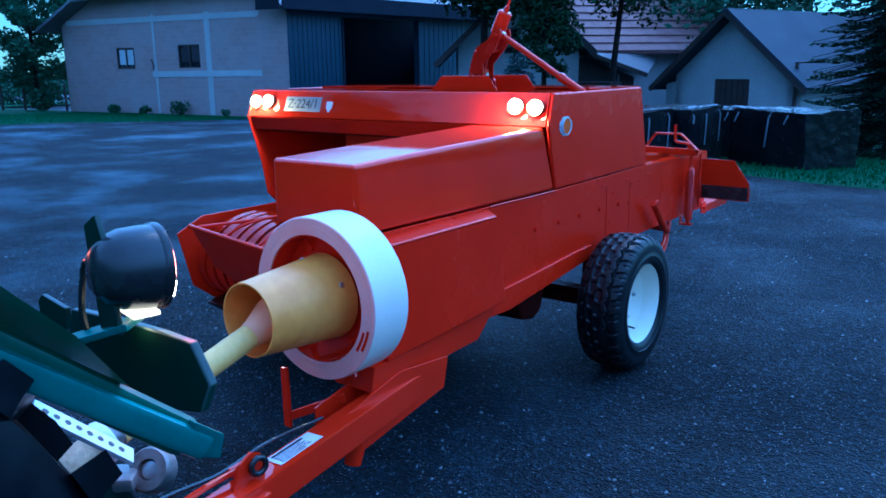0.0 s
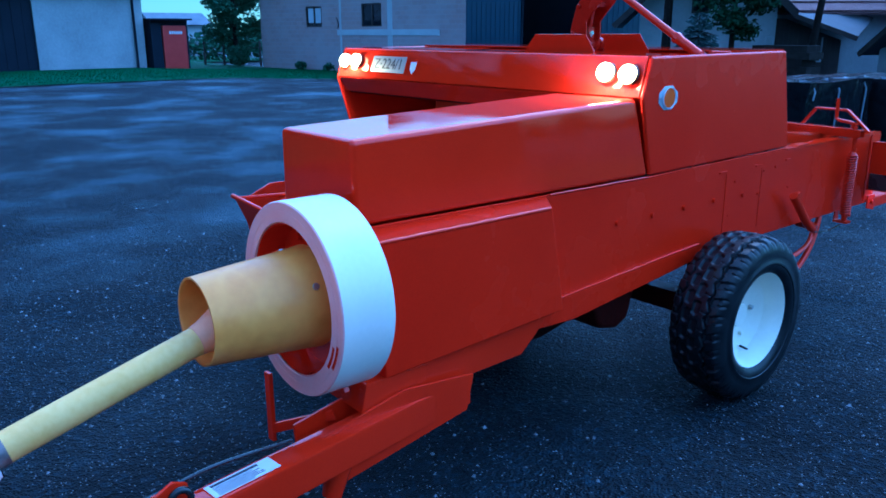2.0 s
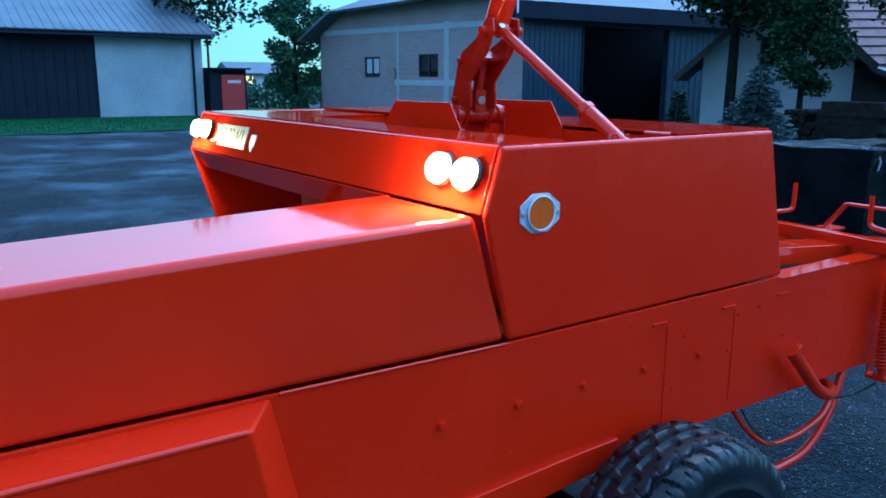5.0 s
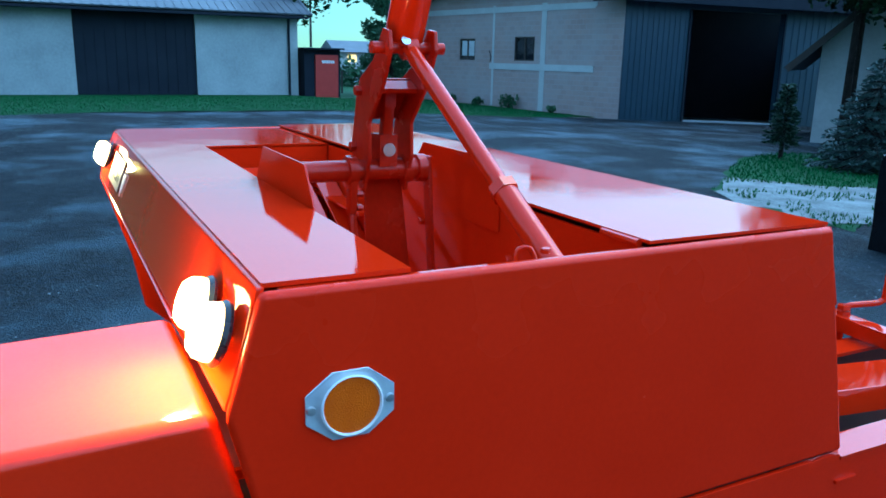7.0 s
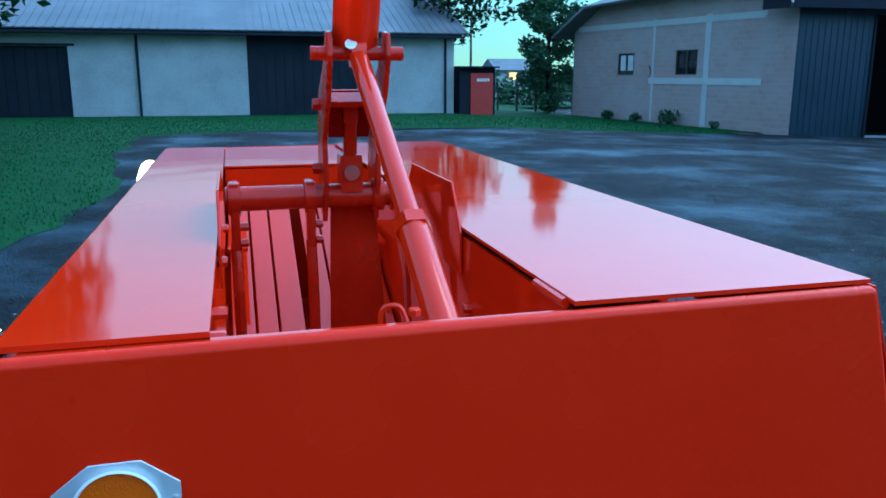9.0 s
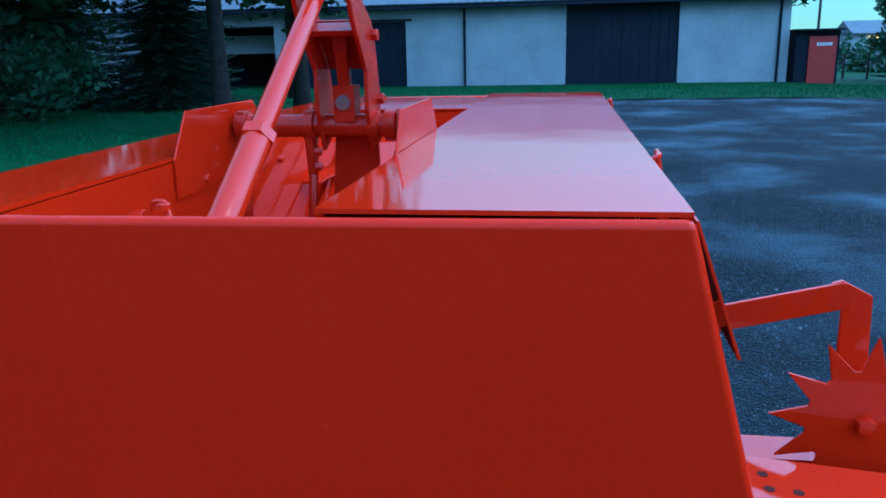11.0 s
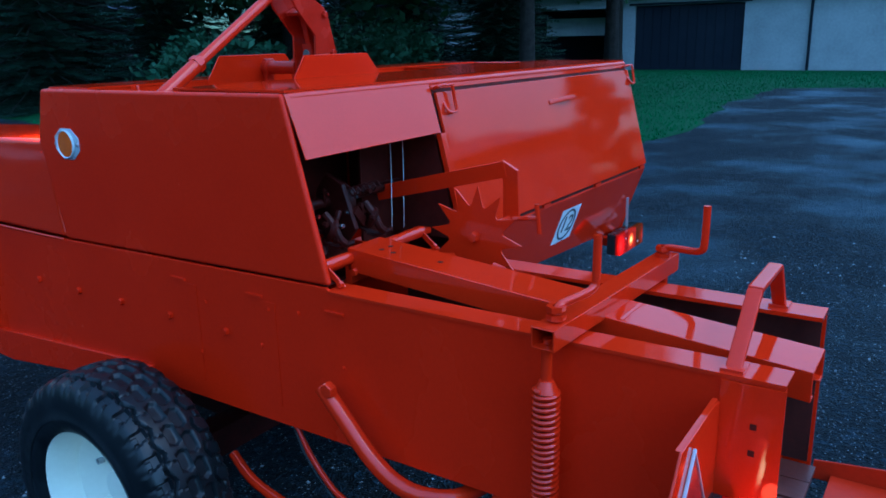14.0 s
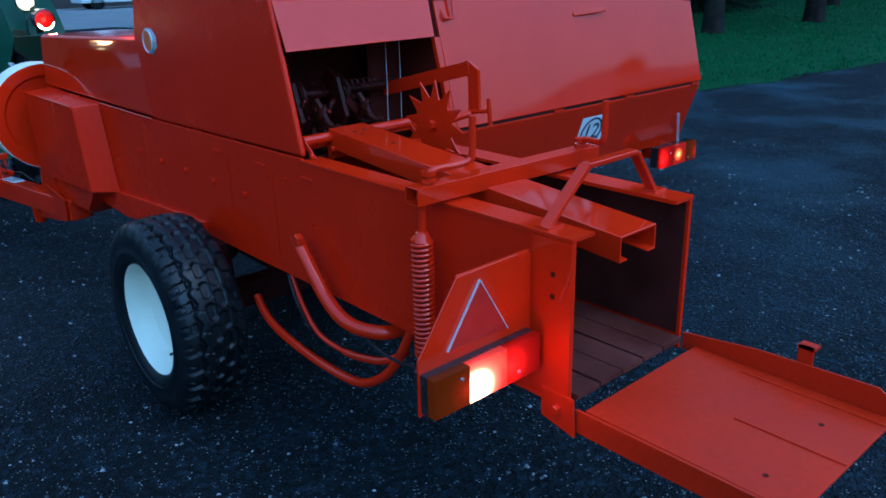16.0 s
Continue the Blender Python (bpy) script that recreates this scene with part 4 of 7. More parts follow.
# far house with a lit window beyond the road, and a field barn between the sheds
far_house = thing("far_house", "distant dark timber house with a lit window", "house", (-16, -46, 0))
part("wall", walling((-34, -44), (1, 0), 36, -0.2, 3.4, 0.3, [(15.0, 16.7, 0.68, 1.40)]), WOOD_DARK, far_house)
far_window = part("window_frame", box((-19.02, -44.12, 0.66), (-17.28, -44.04, 0.72), 0), WOOD_DARK, far_house)
part("window_post", box((-18.32, -44.12, 0.70), (-18.20, -44.04, 1.40), 0), WOOD_DARK, far_window)
part("pane", box((-19.0, -44.2, 0.70), (-18.3, -44.16, 1.40), 0), LIT_PANE, far_window, "warm lit pane")
part("pane", box((-18.22, -44.2, 0.70), (-17.3, -44.16, 1.40), 0), LIT_PANE, far_window, "warm lit pane")
part("roof", prism([(-34.5, -43.2, 3.3), (-34.5, -53, 3.3), (-34.5, -48, 7.5)], (37, 0, 0), 0), ROOF_DARK, far_house)
field_house = thing("far_house", "distant low white house across the fields", "house", (-116, 42, 0))
part("wall", box((-119, 38.5, -1.6), (-113, 46.5, 2.7), 0), PLASTER, field_house)
part("roof", prism([(-120, 38.0, 2.6), (-112, 38.0, 2.6), (-116, 38.0, 4.3)], (0, 9, 0), 0), ROOF_METAL, field_house)
part("window", box((-112.98, 40.4, 1.2), (-112.93, 41.7, 2.2), 0), LIT_PANE, field_house, "warm lit window")

# plain dark timber wall, never in view, added to keep low sky off the side panels
lone("sky_block_east", box((16.0, -24, -0.2), (16.3, 15, 3.4), 0), WOOD_DARK, "plain dark wall added out of view to block low sky", "wall", "structure")


# ---------------------------------------------------------------- trees
def leaf_cloud(centres, count, spread, size, rng, flat=0.7):
    verts, faces = [], []
    for _ in range(count):
        c, r = centres[rng.randrange(len(centres))]
        d = Vector((rng.gauss(0, 1), rng.gauss(0, 1), rng.gauss(0, 1) * flat)).normalized() * (r * spread * rng.random() ** 0.45)
        p = Vector(c) + d
        s = size * rng.uniform(0.6, 1.4)
        a = Vector((rng.gauss(0, 1), rng.gauss(0, 1), rng.gauss(0, 0.6))).normalized()
        b = a.orthogonal().normalized()
        b = (b + a.cross(b) * rng.uniform(-1, 1)).normalized()
        k = len(verts)
        verts += [p - a * s, p + b * s * 0.5, p + a * s, p - b * s * 0.5]
        faces.append((k, k + 1, k + 2, k + 3))
    return verts, faces


def tree(name, place, height, crown, low, leaves, size, seed, mat, label, lean=0.0, stout=1.0):
    rng = random.Random(seed)
    t = thing(name, label, "tree", (place[0], place[1], place[2] + fall(place[1])))
    bm = bmesh.new()
    r0 = (0.011 * height + 0.03) * stout
    trunk = [(lean * z / height + 0.12 * noise.noise((seed, z * 0.3, 0)) * z / height, 0.15 * noise.noise((seed + 7, z * 0.3, 0)) * z / height, z) for z in [height * 0.82 * k / 8 for k in range(9)]]
    add_tube(bm, [Vector(p) for p in trunk], [r0 * (1.25 if k == 0 else 1) * (1 - 0.085 * k) for k in range(9)], 9)
    centres = []
    for k in range(22):
        z = low + (height * 0.9 - low) * (k + rng.random()) / 22
        base = Vector(trunk[min(8, int(z / height / 0.82 * 8))])
        base.z = min(z, height * 0.8)
        a = k * 2.4 + rng.uniform(-0.4, 0.4)
        f = math.sin(min(1.0, (z - low) / (height - low) + 0.22) * math.pi) ** 0.6
        reach = crown * f * rng.uniform(0.55, 1.0)
        tip = base + Vector((math.cos(a) * reach, math.sin(a) * reach, rng.uniform(0.1, 0.4) * reach))
        add_tube(bm, [base, base.lerp(tip, 0.5) + Vector((0, 0, 0.1 * reach)), tip], [r0 * 0.34, r0 * 0.2, r0 * 0.06], 5)
        centres += [(tip, crown * rng.uniform(0.28, 0.46)), (base.lerp(tip, 0.6), crown * rng.uniform(0.25, 0.4))]
    centres.append((Vector((lean, 0, height * 0.93)), crown * 0.4))
    part("trunk", bm, BARK, t, "dark ridged trunk", local=True)
    v, f = leaf_cloud(centres, leaves, 1.0, size, rng)
    me = bpy.data.meshes.new("crown")
    me.from_pydata(v, [], f)
    me.materials.append(mat)
    c = new("crown", me)
    c.parent = t
    return t


def spruce(name, place, height, spread, seed, mat, label, low=0.3, dense=1.0):
    rng = random.Random(seed)
    t = thing(name, label, "tree", (place[0], place[1], place[2] + fall(place[1])))
    bm = bmesh.new()
    add_tube(bm, [(0, 0, 0), (0.02, 0, height * 0.5), (0, 0.02, height * 0.97)], [0.02 * height + 0.02, 0.012 * height + 0.015, 0.01], 8)
    verts, faces = [], []
    tiers = int(9 + height * 2.2)
    for k in range(tiers):
        z = low + (height - low) * (k / tiers) ** 0.95
        reach = spread * (1 - (z - low) / (height - low)) ** 0.85 + 0.06
        n = max(5, int((6 + reach * 5) * dense))
        for j in range(n):
            a = 6.283 * (j + rng.random() * 0.8) / n + k * 0.7
            r = reach * rng.uniform(0.7, 1.08)
            d, s = Vector((math.cos(a), math.sin(a), 0)), Vector((-math.sin(a), math.cos(a), 0))
            tip = Vector((0, 0, z)) + d * r + Vector((0, 0, -0.22 * r + rng.uniform(-0.05, 0.1)))
            root = Vector((0, 0, z + 0.05))
            if r > 0.35:
                add_tube(bm, [root, tip], [0.018, 0.006], 4, False)
            m = max(3, int(r / 0.13 * dense))
            for q in range(m):
                f = (q + 0.6) / m
                p = root.lerp(tip, f) + Vector((0, 0, -0.10 * r * math.sin(f * 3.1)))
                for sg in (-1, 1):
                    w = (0.10 + 0.16 * r * (1.1 - f)) * rng.uniform(0.7, 1.3)
                    o = s * sg * w + d * w * 0.7 + Vector((0, 0, rng.uniform(-0.09, 0.02)))
                    i = len(verts)
                    verts += [p, p + o * 0.55 + d * 0.035, p + o, p + o * 0.5 - d * 0.035 - Vector((0, 0, 0.05))]
                    faces.append((i, i + 1, i + 2, i + 3))
    part("trunk", bm, BARK, t, "thin dark trunk", local=True)
    me = bpy.data.meshes.new("needles")
    me.from_pydata(verts, [], faces)
    me.materials.append(mat)
    c = new("crown", me)
    c.parent = t
    return t


# yard trees to the south-west
tree("tree", (-16.4, -6.9, 0), 11, 3.7, 3.4, 7500, 0.19, 11, LEAF, "tall dark leafy tree on the lawn", 0.0, 1.45)
tree("tree", (-20.9, -6.5, 0), 12, 3.6, 3.6, 6500, 0.19, 12, LEAF, "tall dark leafy tree on the lawn", 0.0, 1.45)
tree("tree", (-15.4, -13.5, 0), 11, 4.5, 2.6, 11000, 0.20, 13, LEAF, "tall dark leafy tree on the lawn", 0.0, 1.45)
spruce("spruce", (-24.0, -12.0, 0), 9.5, 2.6, 14, NEEDLE, "large dark spruce on the lawn", 0.4, 1.2)
tree("tree", (-19.5, -18.0, 0), 12, 5.0, 2.6, 9000, 0.22, 15, LEAF, "tall dark leafy tree on the lawn", 0.0, 1.45)
tree("tree", (-29.0, -9.5, 0), 12, 4.0, 3.4, 4800, 0.22, 16, LEAF, "tall dark leafy tree on the lawn", 0.0, 1.45)
spruce("spruce", (-15.8, -24.6, 0), 9, 2.8, 21, NEEDLE, "large dark spruce at the lawn edge", 0.4, 1.2)
spruce("spruce", (-11.1, -19.4, 0), 10, 3.4, 22, NEEDLE, "large dark spruce at the lawn edge", 0.15, 1.4)
for k, (x, y, h, w) in enumerate(((-24.5, -16.5, 8.5, 3.4), (-28.5, -19.0, 9, 3.6), (-22.0, -20.5, 9, 3.6), (-31.5, -16.0, 8, 3.0), (-17.5, -22.0, 9, 3.4), (-21.5, -27.5, 10, 3.4), (-26.5, -25.0, 10, 3.6), (-32.0, -25.5, 10, 3.6))):
    spruce("spruce", (x, y, 0), h, w, 80 + k, NEEDLE, "dense dark spruce in the row by the road", 0.3, 0.9)
# beside the far gap
tree("tree", (-43.0, 18.1, -0.1), 11, 2.1, 0.4, 17000, 0.13, 31, LEAF_PALE, "pale green leafy tree beside the barn")
tree("tree", (-41, 11.5, -0.1), 10, 3.0, 4.0, 3600, 0.17, 32, LEAF, "dark leafy tree behind the shed")
# house trees
tree("tree", (-14.35, 20.2, 0), 9, 2.5, 4.1, 9000, 0.11, 41, LEAF, "dark leafy tree in front of the house")
tree("tree", (-15.0, 21.3, 0), 9, 2.5, 4.0, 9000, 0.11, 42, LEAF, "dark leafy tree in front of the house")
tree("tree", (-10.9, 18.6, 0), 6.6, 1.15, 1.85, 9500, 0.075, 45, LEAF, "dark dense tree in front of the house")
tree("tree", (-10.6, 22.6, 0), 10, 2.7, 4.2, 8500, 0.11, 43, LEAF, "leaning dark tree in front of the house", 0.9)
tree("tree", (-9.5, 33.5, 0), 10, 4.5, 1.5, 11000, 0.16, 44, LEAF_PALE, "leafy tree behind the outbuilding")
tree("tree", (-1.5, 39, 0), 12, 6.0, 1.5, 12000, 0.18, 46, LEAF_PALE, "leafy tree behind the outbuilding")
tree("tree", (-15.5, 38, 0), 11, 5.0, 1.5, 10000, 0.18, 47, LEAF, "dark leafy tree behind the tiled roof")
spruce("spruce", (-9.3, 14.4, 0), 2.35, 1.15, 51, NEEDLE_BLUE, "blue-green spruce on the grass", 0.25, 1.5)
spruce("spruce_sapling", (-11.57, 14.5, 0), 1.75, 0.36, 52, NEEDLE, "small dark spruce sapling on the grass", 0.45, 1.4)
spruce("spruce", (-0.5, 15.1, 0), 8.0, 2.1, 53, NEEDLE, "tall dark spruce behind the bales", 0.5, 1.3)


# low bushes and hedges
def bush(place, radius, height, count, seed, label, size=0.09, mat=None):
    rng = random.Random(seed)
    t = thing("bush", label, "bush", (place[0], place[1], fall(place[1])))
    bm = bmesh.new()
    for _ in range(9):
        a = rng.uniform(0, 6.28)
        add_tube(bm, [(0.05 * math.cos(a), 0.05 * math.sin(a), 0), (radius * 0.6 * math.cos(a), radius * 0.6 * math.sin(a), height * rng.uniform(0.5, 0.9))], [0.02, 0.006], 5)
    part("stem", bm, BARK, t, local=True)
    cs = [(Vector((rng.uniform(-0.6, 0.6) * radius, rng.uniform(-0.6, 0.6) * radius, height * rng.uniform(0.25, 0.8))), radius * 0.5) for _ in range(10)]
    v, f = leaf_cloud(cs, count, 1.0, size, rng, 0.8)
    me = bpy.data.meshes.new("foliage")
    me.from_pydata([(x, y, max(z, 0.01)) for x, y, z in v], [], f)
    me.materials.append(mat or LEAF_PALE)
    o = new("foliage", me)
    o.parent = t
    return t


for k, (u, s) in enumerate(((3.7, 0.34), (5.9, 0.28), (8.3, 0.48), (11.2, 0.2))):
    q = BA + bd * u - bn * 0.5
    bush((q.x, q.y, 0), s, s * 1.5, 240, 60 + k, "small green shrub against the barn wall")
bush((-19.5, -14.0, 0), 2.2, 2.0, 2600, 70, "broad green bush under the trees", 0.13)
bush((-14.0, -16.0, 0), 2.2, 2.1, 2600, 71, "broad green bush under the trees", 0.13)
bush((-12.6, -14.0, 0), 1.6, 1.6, 1800, 72, "broad green bush under the trees", 0.12)

rng = random.Random(90)
cs = [(Vector((-62 + rng.uniform(-3, 3), 8 + 1.6 * k, rng.uniform(0.2, 1.3))), 1.6) for k in range(24)]
v, f = leaf_cloud(cs, 7000, 1.0, 0.22, rng)
joined("hedge", [(p[0], p[1], max(p[2], fall(p[1]) - 0.1)) for p in v], f, LEAF_PALE, "green hedge along the far field", "hedge")
cs = []
for k in range(150):
    a = 6.283 * k / 150
    R = 130 + rng.uniform(-12, 12)
    cs.append((Vector((R * math.cos(a), R * math.sin(a), rng.uniform(0.3, 2.0))), rng.uniform(2, 3.6)))
v, f = leaf_cloud(cs, 15000, 1.0, 0.8, rng)
joined("far_woods", [(p[0], p[1], max(p[2] + fall(p[1]), fall(p[1]) - 0.1)) for p in v], f, LEAF, "distant dark woods round the fields", "woods")
cs = [(Vector((-44 + 2.2 * k + rng.uniform(-1, 1), -58 + rng.uniform(-2, 2), rng.uniform(1, 17))), 3.6) for k in range(30)]
v, f = leaf_cloud(cs, 11000, 1.0, 0.5, rng)
joined("far_trees", [(p[0], p[1], max(p[2], 0.0)) for p in v], f, LEAF, "dark trees beyond the road", "woods")


# ---------------------------------------------------------------- the baler
# x points to the side with the white-rimmed wheel, y to the bale chute, z up
baler = thing("baler", "glossy red small-square hay baler parked on the tarmac", "baler", (0, 0.4, 0))
HX0, HX1 = -2.36, 0.0          # hood, side to side
HZ = 1.575                     # hood top


def rear_y(z):
    return 0.967 + 0.25 * (HZ - z)


# hood
hood_yz = [(-0.12, 1.572), (0.967, 1.578), (1.091, 1.09), (-0.089, 1.074), (-0.170, 1.404)]
part("hood_lip", box((-0.036, -0.09, 1.545), (-0.0225, 0.94, 1.5690), 0.002), RED, baler)
part("hood_side", side(-0.022, 0.0, hood_yz, 0.016, 4), RED_SIDE, baler)
part("hood_side", side(HX0, HX0 + 0.022, [(-0.12, 1.575), (0.967, 1.58), (1.091, 1.09), (0.98, 0.70), (0.2, 0.62), (-0.05, 0.85), (-0.089, 1.074), (-0.185, 1.40)], 0.016, 3), RED, baler)
part("front_panel", prism([(-0.024, -0.12, 1.574), (HX0 + 0.024, -0.12, 1.574), (HX0 + 0.024, -0.185, 1.405), (-0.024, -0.170, 1.405)], (0, 0.014, 0), 0.006), RED, baler)
part("front_strip", prism([(-0.47, -0.178, 1.401), (HX0 + 0.03, -0.184, 1.401), (HX0 + 0.03, -0.135, 1.312), (-0.47, -0.135, 1.312)], (0, 0.014, 0), 0.004), RED, baler)
part("top_plate", box((HX0 + 0.005, -0.112, HZ - 0.004), (-0.03, 0.104, HZ + 0.003), 0.0025), RED, baler)
part("top_plate", box((HX0 + 0.005, 0.532, HZ + 0.004), (-0.016, 0.966, HZ + 0.010), 0.0025), RED, baler, "glossy red top plate with a slightly lifted edge")
part("top_plate", box((HX0 + 0.005, 0.107, HZ - 0.006), (-1.70, 0.529, HZ), 0.0025), RED, baler)
for y0, y1 in ((0.096, 0.104), (0.532, 0.540)):
    part("inner_wall", box((-1.70, y0, 1.06), (-0.03, y1, HZ - 0.006), 0.002), RED, baler)
part("inner_wall", box((-1.712, 0.108, 1.06), (-1.704, 0.53, HZ - 0.01), 0.002), RED, baler)
part("hinge", tube([(-0.14, 0.530, 1.576), (-0.04, 0.530, 1.576)], 0.007, 8), RED, baler)
for k, x in enumerate((-0.18, -0.36, -0.62, -1.05)):
    part("bolt", hexbolt((x, 0.106, 1.52 - 0.02 * (k % 2)), TO_Y, 0.010, 0.012), RED, baler)
for x in (-0.9, -0.45, -0.22):
    part("bolt", hexbolt((x, 0.530, 1.45), pose(0, 0, 0, 90), 0.010, 0.012), RED, baler)
part("bolt", hexbolt((-0.03, 0.335, HZ + 0.006), Matrix(), 0.008, 0.006), RED, baler)
part("wire_clip", tube([(-0.06, 0.30, 1.54), (-0.062, 0.302, 1.578), (-0.055, 0.322, 1.583), (-0.05, 0.33, 1.565)], 0.0035, 6, 4), RED, baler)
for k in range(6):
    y0 = 0.112 + 0.07 * k
    part("floor_slat", box((-1.70, y0, 1.10 + 0.004 * (k % 2)), (-0.03, y0 + (0.052 if k in (1, 3) else 0.062), 1.125 + 0.004 * (k % 2)), 0.004), RED, baler)
for k, y0 in enumerate((0.2, 0.335, 0.47)):
    part("floor_rib", box((-1.6, y0, 1.13), (-0.1, y0 + 0.012, 1.16), 0.002), RED, baler)
# sloping slatted feed tray
for y0, y1 in ((0.112, 0.168), (0.174, 0.225), (0.231, 0.292), (0.322, 0.372), (0.378, 0.432), (0.452, 0.524)):
    part("tray_slat", prism([(-1.69, y0, 1.50), (-1.69, y1, 1.50), (-0.92, y1, 1.14), (-0.92, y0, 1.14)], (0, 0, -0.012), 0.003), RED, baler)
part("comb_rail", box((-1.70, 0.11, 1.41), (-1.20, 0.16, 1.418), 0.002), RED, baler)
part("comb_rail", box((-1.70, 0.46, 1.41), (-1.20, 0.52, 1.418), 0.002), RED, baler)
fin = [(-0.50, 1.50), (-0.50, HZ), (-0.562, 1.660), (-0.895, 1.660), (-0.975, HZ), (-0.975, 1.50)]
part("guard_fin", across(0.106, 0.111, fin, 0.0015), RED, baler)
part("guard_fin", across(0.525, 0.530, fin, 0.0015), RED, baler)

# feeder lever that stands out of the hood
B, Pv = Vector((-0.78, 0.368, 1.610)), Vector((-0.645, 0.368, 1.892))
ax = (Pv - B).normalized()
nx = Vector((ax.z, 0, -ax.x))
feeder = part("feeder_lever", tube([(B.x, 0.118, B.z), (B.x, 0.470, B.z)], 0.025, 18), RED_CAST, baler, "red feeder lever with a cylinder on top")
for y in (B.y - 0.058, B.y + 0.048):
    pl = [B - ax * 0.045 + nx * 0.030, B - ax * 0.045 - nx * 0.045, B + ax * 0.03 - nx * 0.085, B + ax * 0.15 - nx * 0.105, B + ax * 0.19 - nx * 0.100, Pv - ax * 0.05 - nx * 0.045, Pv + ax * 0.035 - nx * 0.022, Pv + ax * 0.045 + nx * 0.010, Pv + ax * 0.01 + nx * 0.034, Pv - ax * 0.07 + nx * 0.030, B + ax * 0.12 - nx * 0.010, B + ax * 0.05 + nx * 0.028]
    part("side_plate", prism([(p.x, y, p.z) for p in pl], (0, 0.010, 0), 0.003), RED_CAST, feeder)
    for p in (Pv, B + ax * 0.03 - nx * 0.06, B + ax * 0.165 - nx * 0.085):
        part("bolt", hexbolt((p.x, y + (0.011 if y > B.y else -0.001), p.z), TO_Y if y > B.y else pose(0, 0, 0, 90), 0.013, 0.012), RED_CAST, feeder)
part("pivot_pin", tube([(Pv.x, B.y - 0.085, Pv.z), (Pv.x, B.y + 0.085, Pv.z)], 0.013, 12), RED_CAST, feeder)
part("pin_end", tube([(Pv.x + 0.02, B.y - 0.015, Pv.z + 0.012), (Pv.x + 0.026, B.y - 0.015, Pv.z + 0.016)], 0.011, 12), CHROME, feeder, "polished pin end")
c0, c1 = Pv - ax * 0.01 - nx * 0.030, Pv + ax * 0.135 - nx * 0.030
part("cylinder", tube([c0, c0.lerp(c1, 0.04), c1.lerp(c0, 0.06), c1], [0.036, 0.043, 0.043, 0.034], 24), RED, feeder)
part("cylinder_cap", tube([c1, c1 + ax * 0.03], [0.016, 0.013], 12), RED, feeder)
part("thin_rod", tube([c1 + ax * 0.03, c1 + ax * 0.16], 0.007, 8), RED, feeder)
part("back_web", prism([(p.x, B.y - 0.047, p.z) for p in (B + ax * 0.09 - nx * 0.088, B + ax * 0.09 - nx * 0.082, Pv - ax * 0.10 - nx * 0.050, Pv - ax * 0.10 - nx * 0.056)], (0, 0.094, 0), 0.001), RED_CAST, feeder)
part("web_plate", prism([(p.x, B.y - 0.047, p.z) for p in (B + ax * 0.20 - nx * 0.045, B + ax * 0.20 - nx * 0.005, B + ax * 0.212 - nx * 0.005, B + ax * 0.212 - nx * 0.045)], (0, 0.094, 0), 0.001), RED_CAST, feeder)
part("latch_bar", beam(B + ax * 0.05 - nx * 0.020, B + ax * 0.155 - nx * 0.045, 0.030, 0.026, 0.006, up=(0, 1, 0)), RED_CAST, feeder)
part("latch_tip", prism([(p.x, B.y - 0.015, p.z) for p in (B + ax * 0.15 - nx * 0.060, B + ax * 0.15 - nx * 0.028, B + ax * 0.205 - nx * 0.048)], (0, 0.03, 0), 0.003), RED_CAST, feeder)
part("clevis", box((B.x - 0.025, B.y - 0.022, B.z + 0.01), (B.x + 0.03, B.y + 0.022, B.z + 0.085), 0.008), RED_CAST, feeder)
part("bright_disc", lathe([(0, 0.0), (0.016, 0.0), (0.016, 0.006), (0, 0.006)], at(B.x + 0.030, B.y, B.z + 0.05, TO_X), 16), CHROME, feeder, "small bright disc")
for y in (0.135, 0.285, 0.425, 0.462):
    part("clamp", lathe([(0.025, -0.013), (0.034, -0.011), (0.034, 0.011), (0.025, 0.013)], at(B.x, y, B.z, TO_Y), 16), RED_CAST, feeder)
for y in (0.135, 0.285):
    lug = part("lug", prism([(B.x - 0.022, y - 0.009, B.z + 0.034), (B.x + 0.022, y - 0.009, B.z + 0.034), (B.x + 0.026, y - 0.009, B.z - 0.03), (B.x + 0.014, y - 0.009, B.z - 0.105), (B.x - 0.014, y - 0.009, B.z - 0.105)], (0, 0.018, 0), 0.004), RED_CAST, feeder)
    for dz in (-0.055, -0.088):
        part("bolt", hexbolt((B.x + 0.012, y + 0.012, B.z + dz), TO_Y, 0.009, 0.012), RED_CAST, lug)
# curved packer fingers and a broad paddle below the shaft
part("tine", tube([(B.x, 0.285, B.z - 0.09), (B.x + 0.025, 0.285, B.z - 0.22), (B.x + 0.01, 0.285, B.z - 0.36), (B.x - 0.06, 0.285, B.z - 0.46)], [0.011] * 19, 8, 6), RED_CAST, feeder)
part("tine", tube([(B.x, 0.135, B.z - 0.09), (B.x + 0.02, 0.135, B.z - 0.20), (B.x, 0.135, B.z - 0.34), (B.x - 0.07, 0.135, B.z - 0.44)], [0.011] * 19, 8, 6), RED_CAST, feeder)
part("tine", prism([(B.x - 0.018, 0.476, B.z + 0.03), (B.x + 0.020, 0.476, B.z + 0.03), (B.x + 0.055, 0.476, B.z - 0.27), (B.x + 0.028, 0.476, B.z - 0.28)], (0, 0.010, 0), 0.003), RED_CAST, feeder, "flat packer finger")
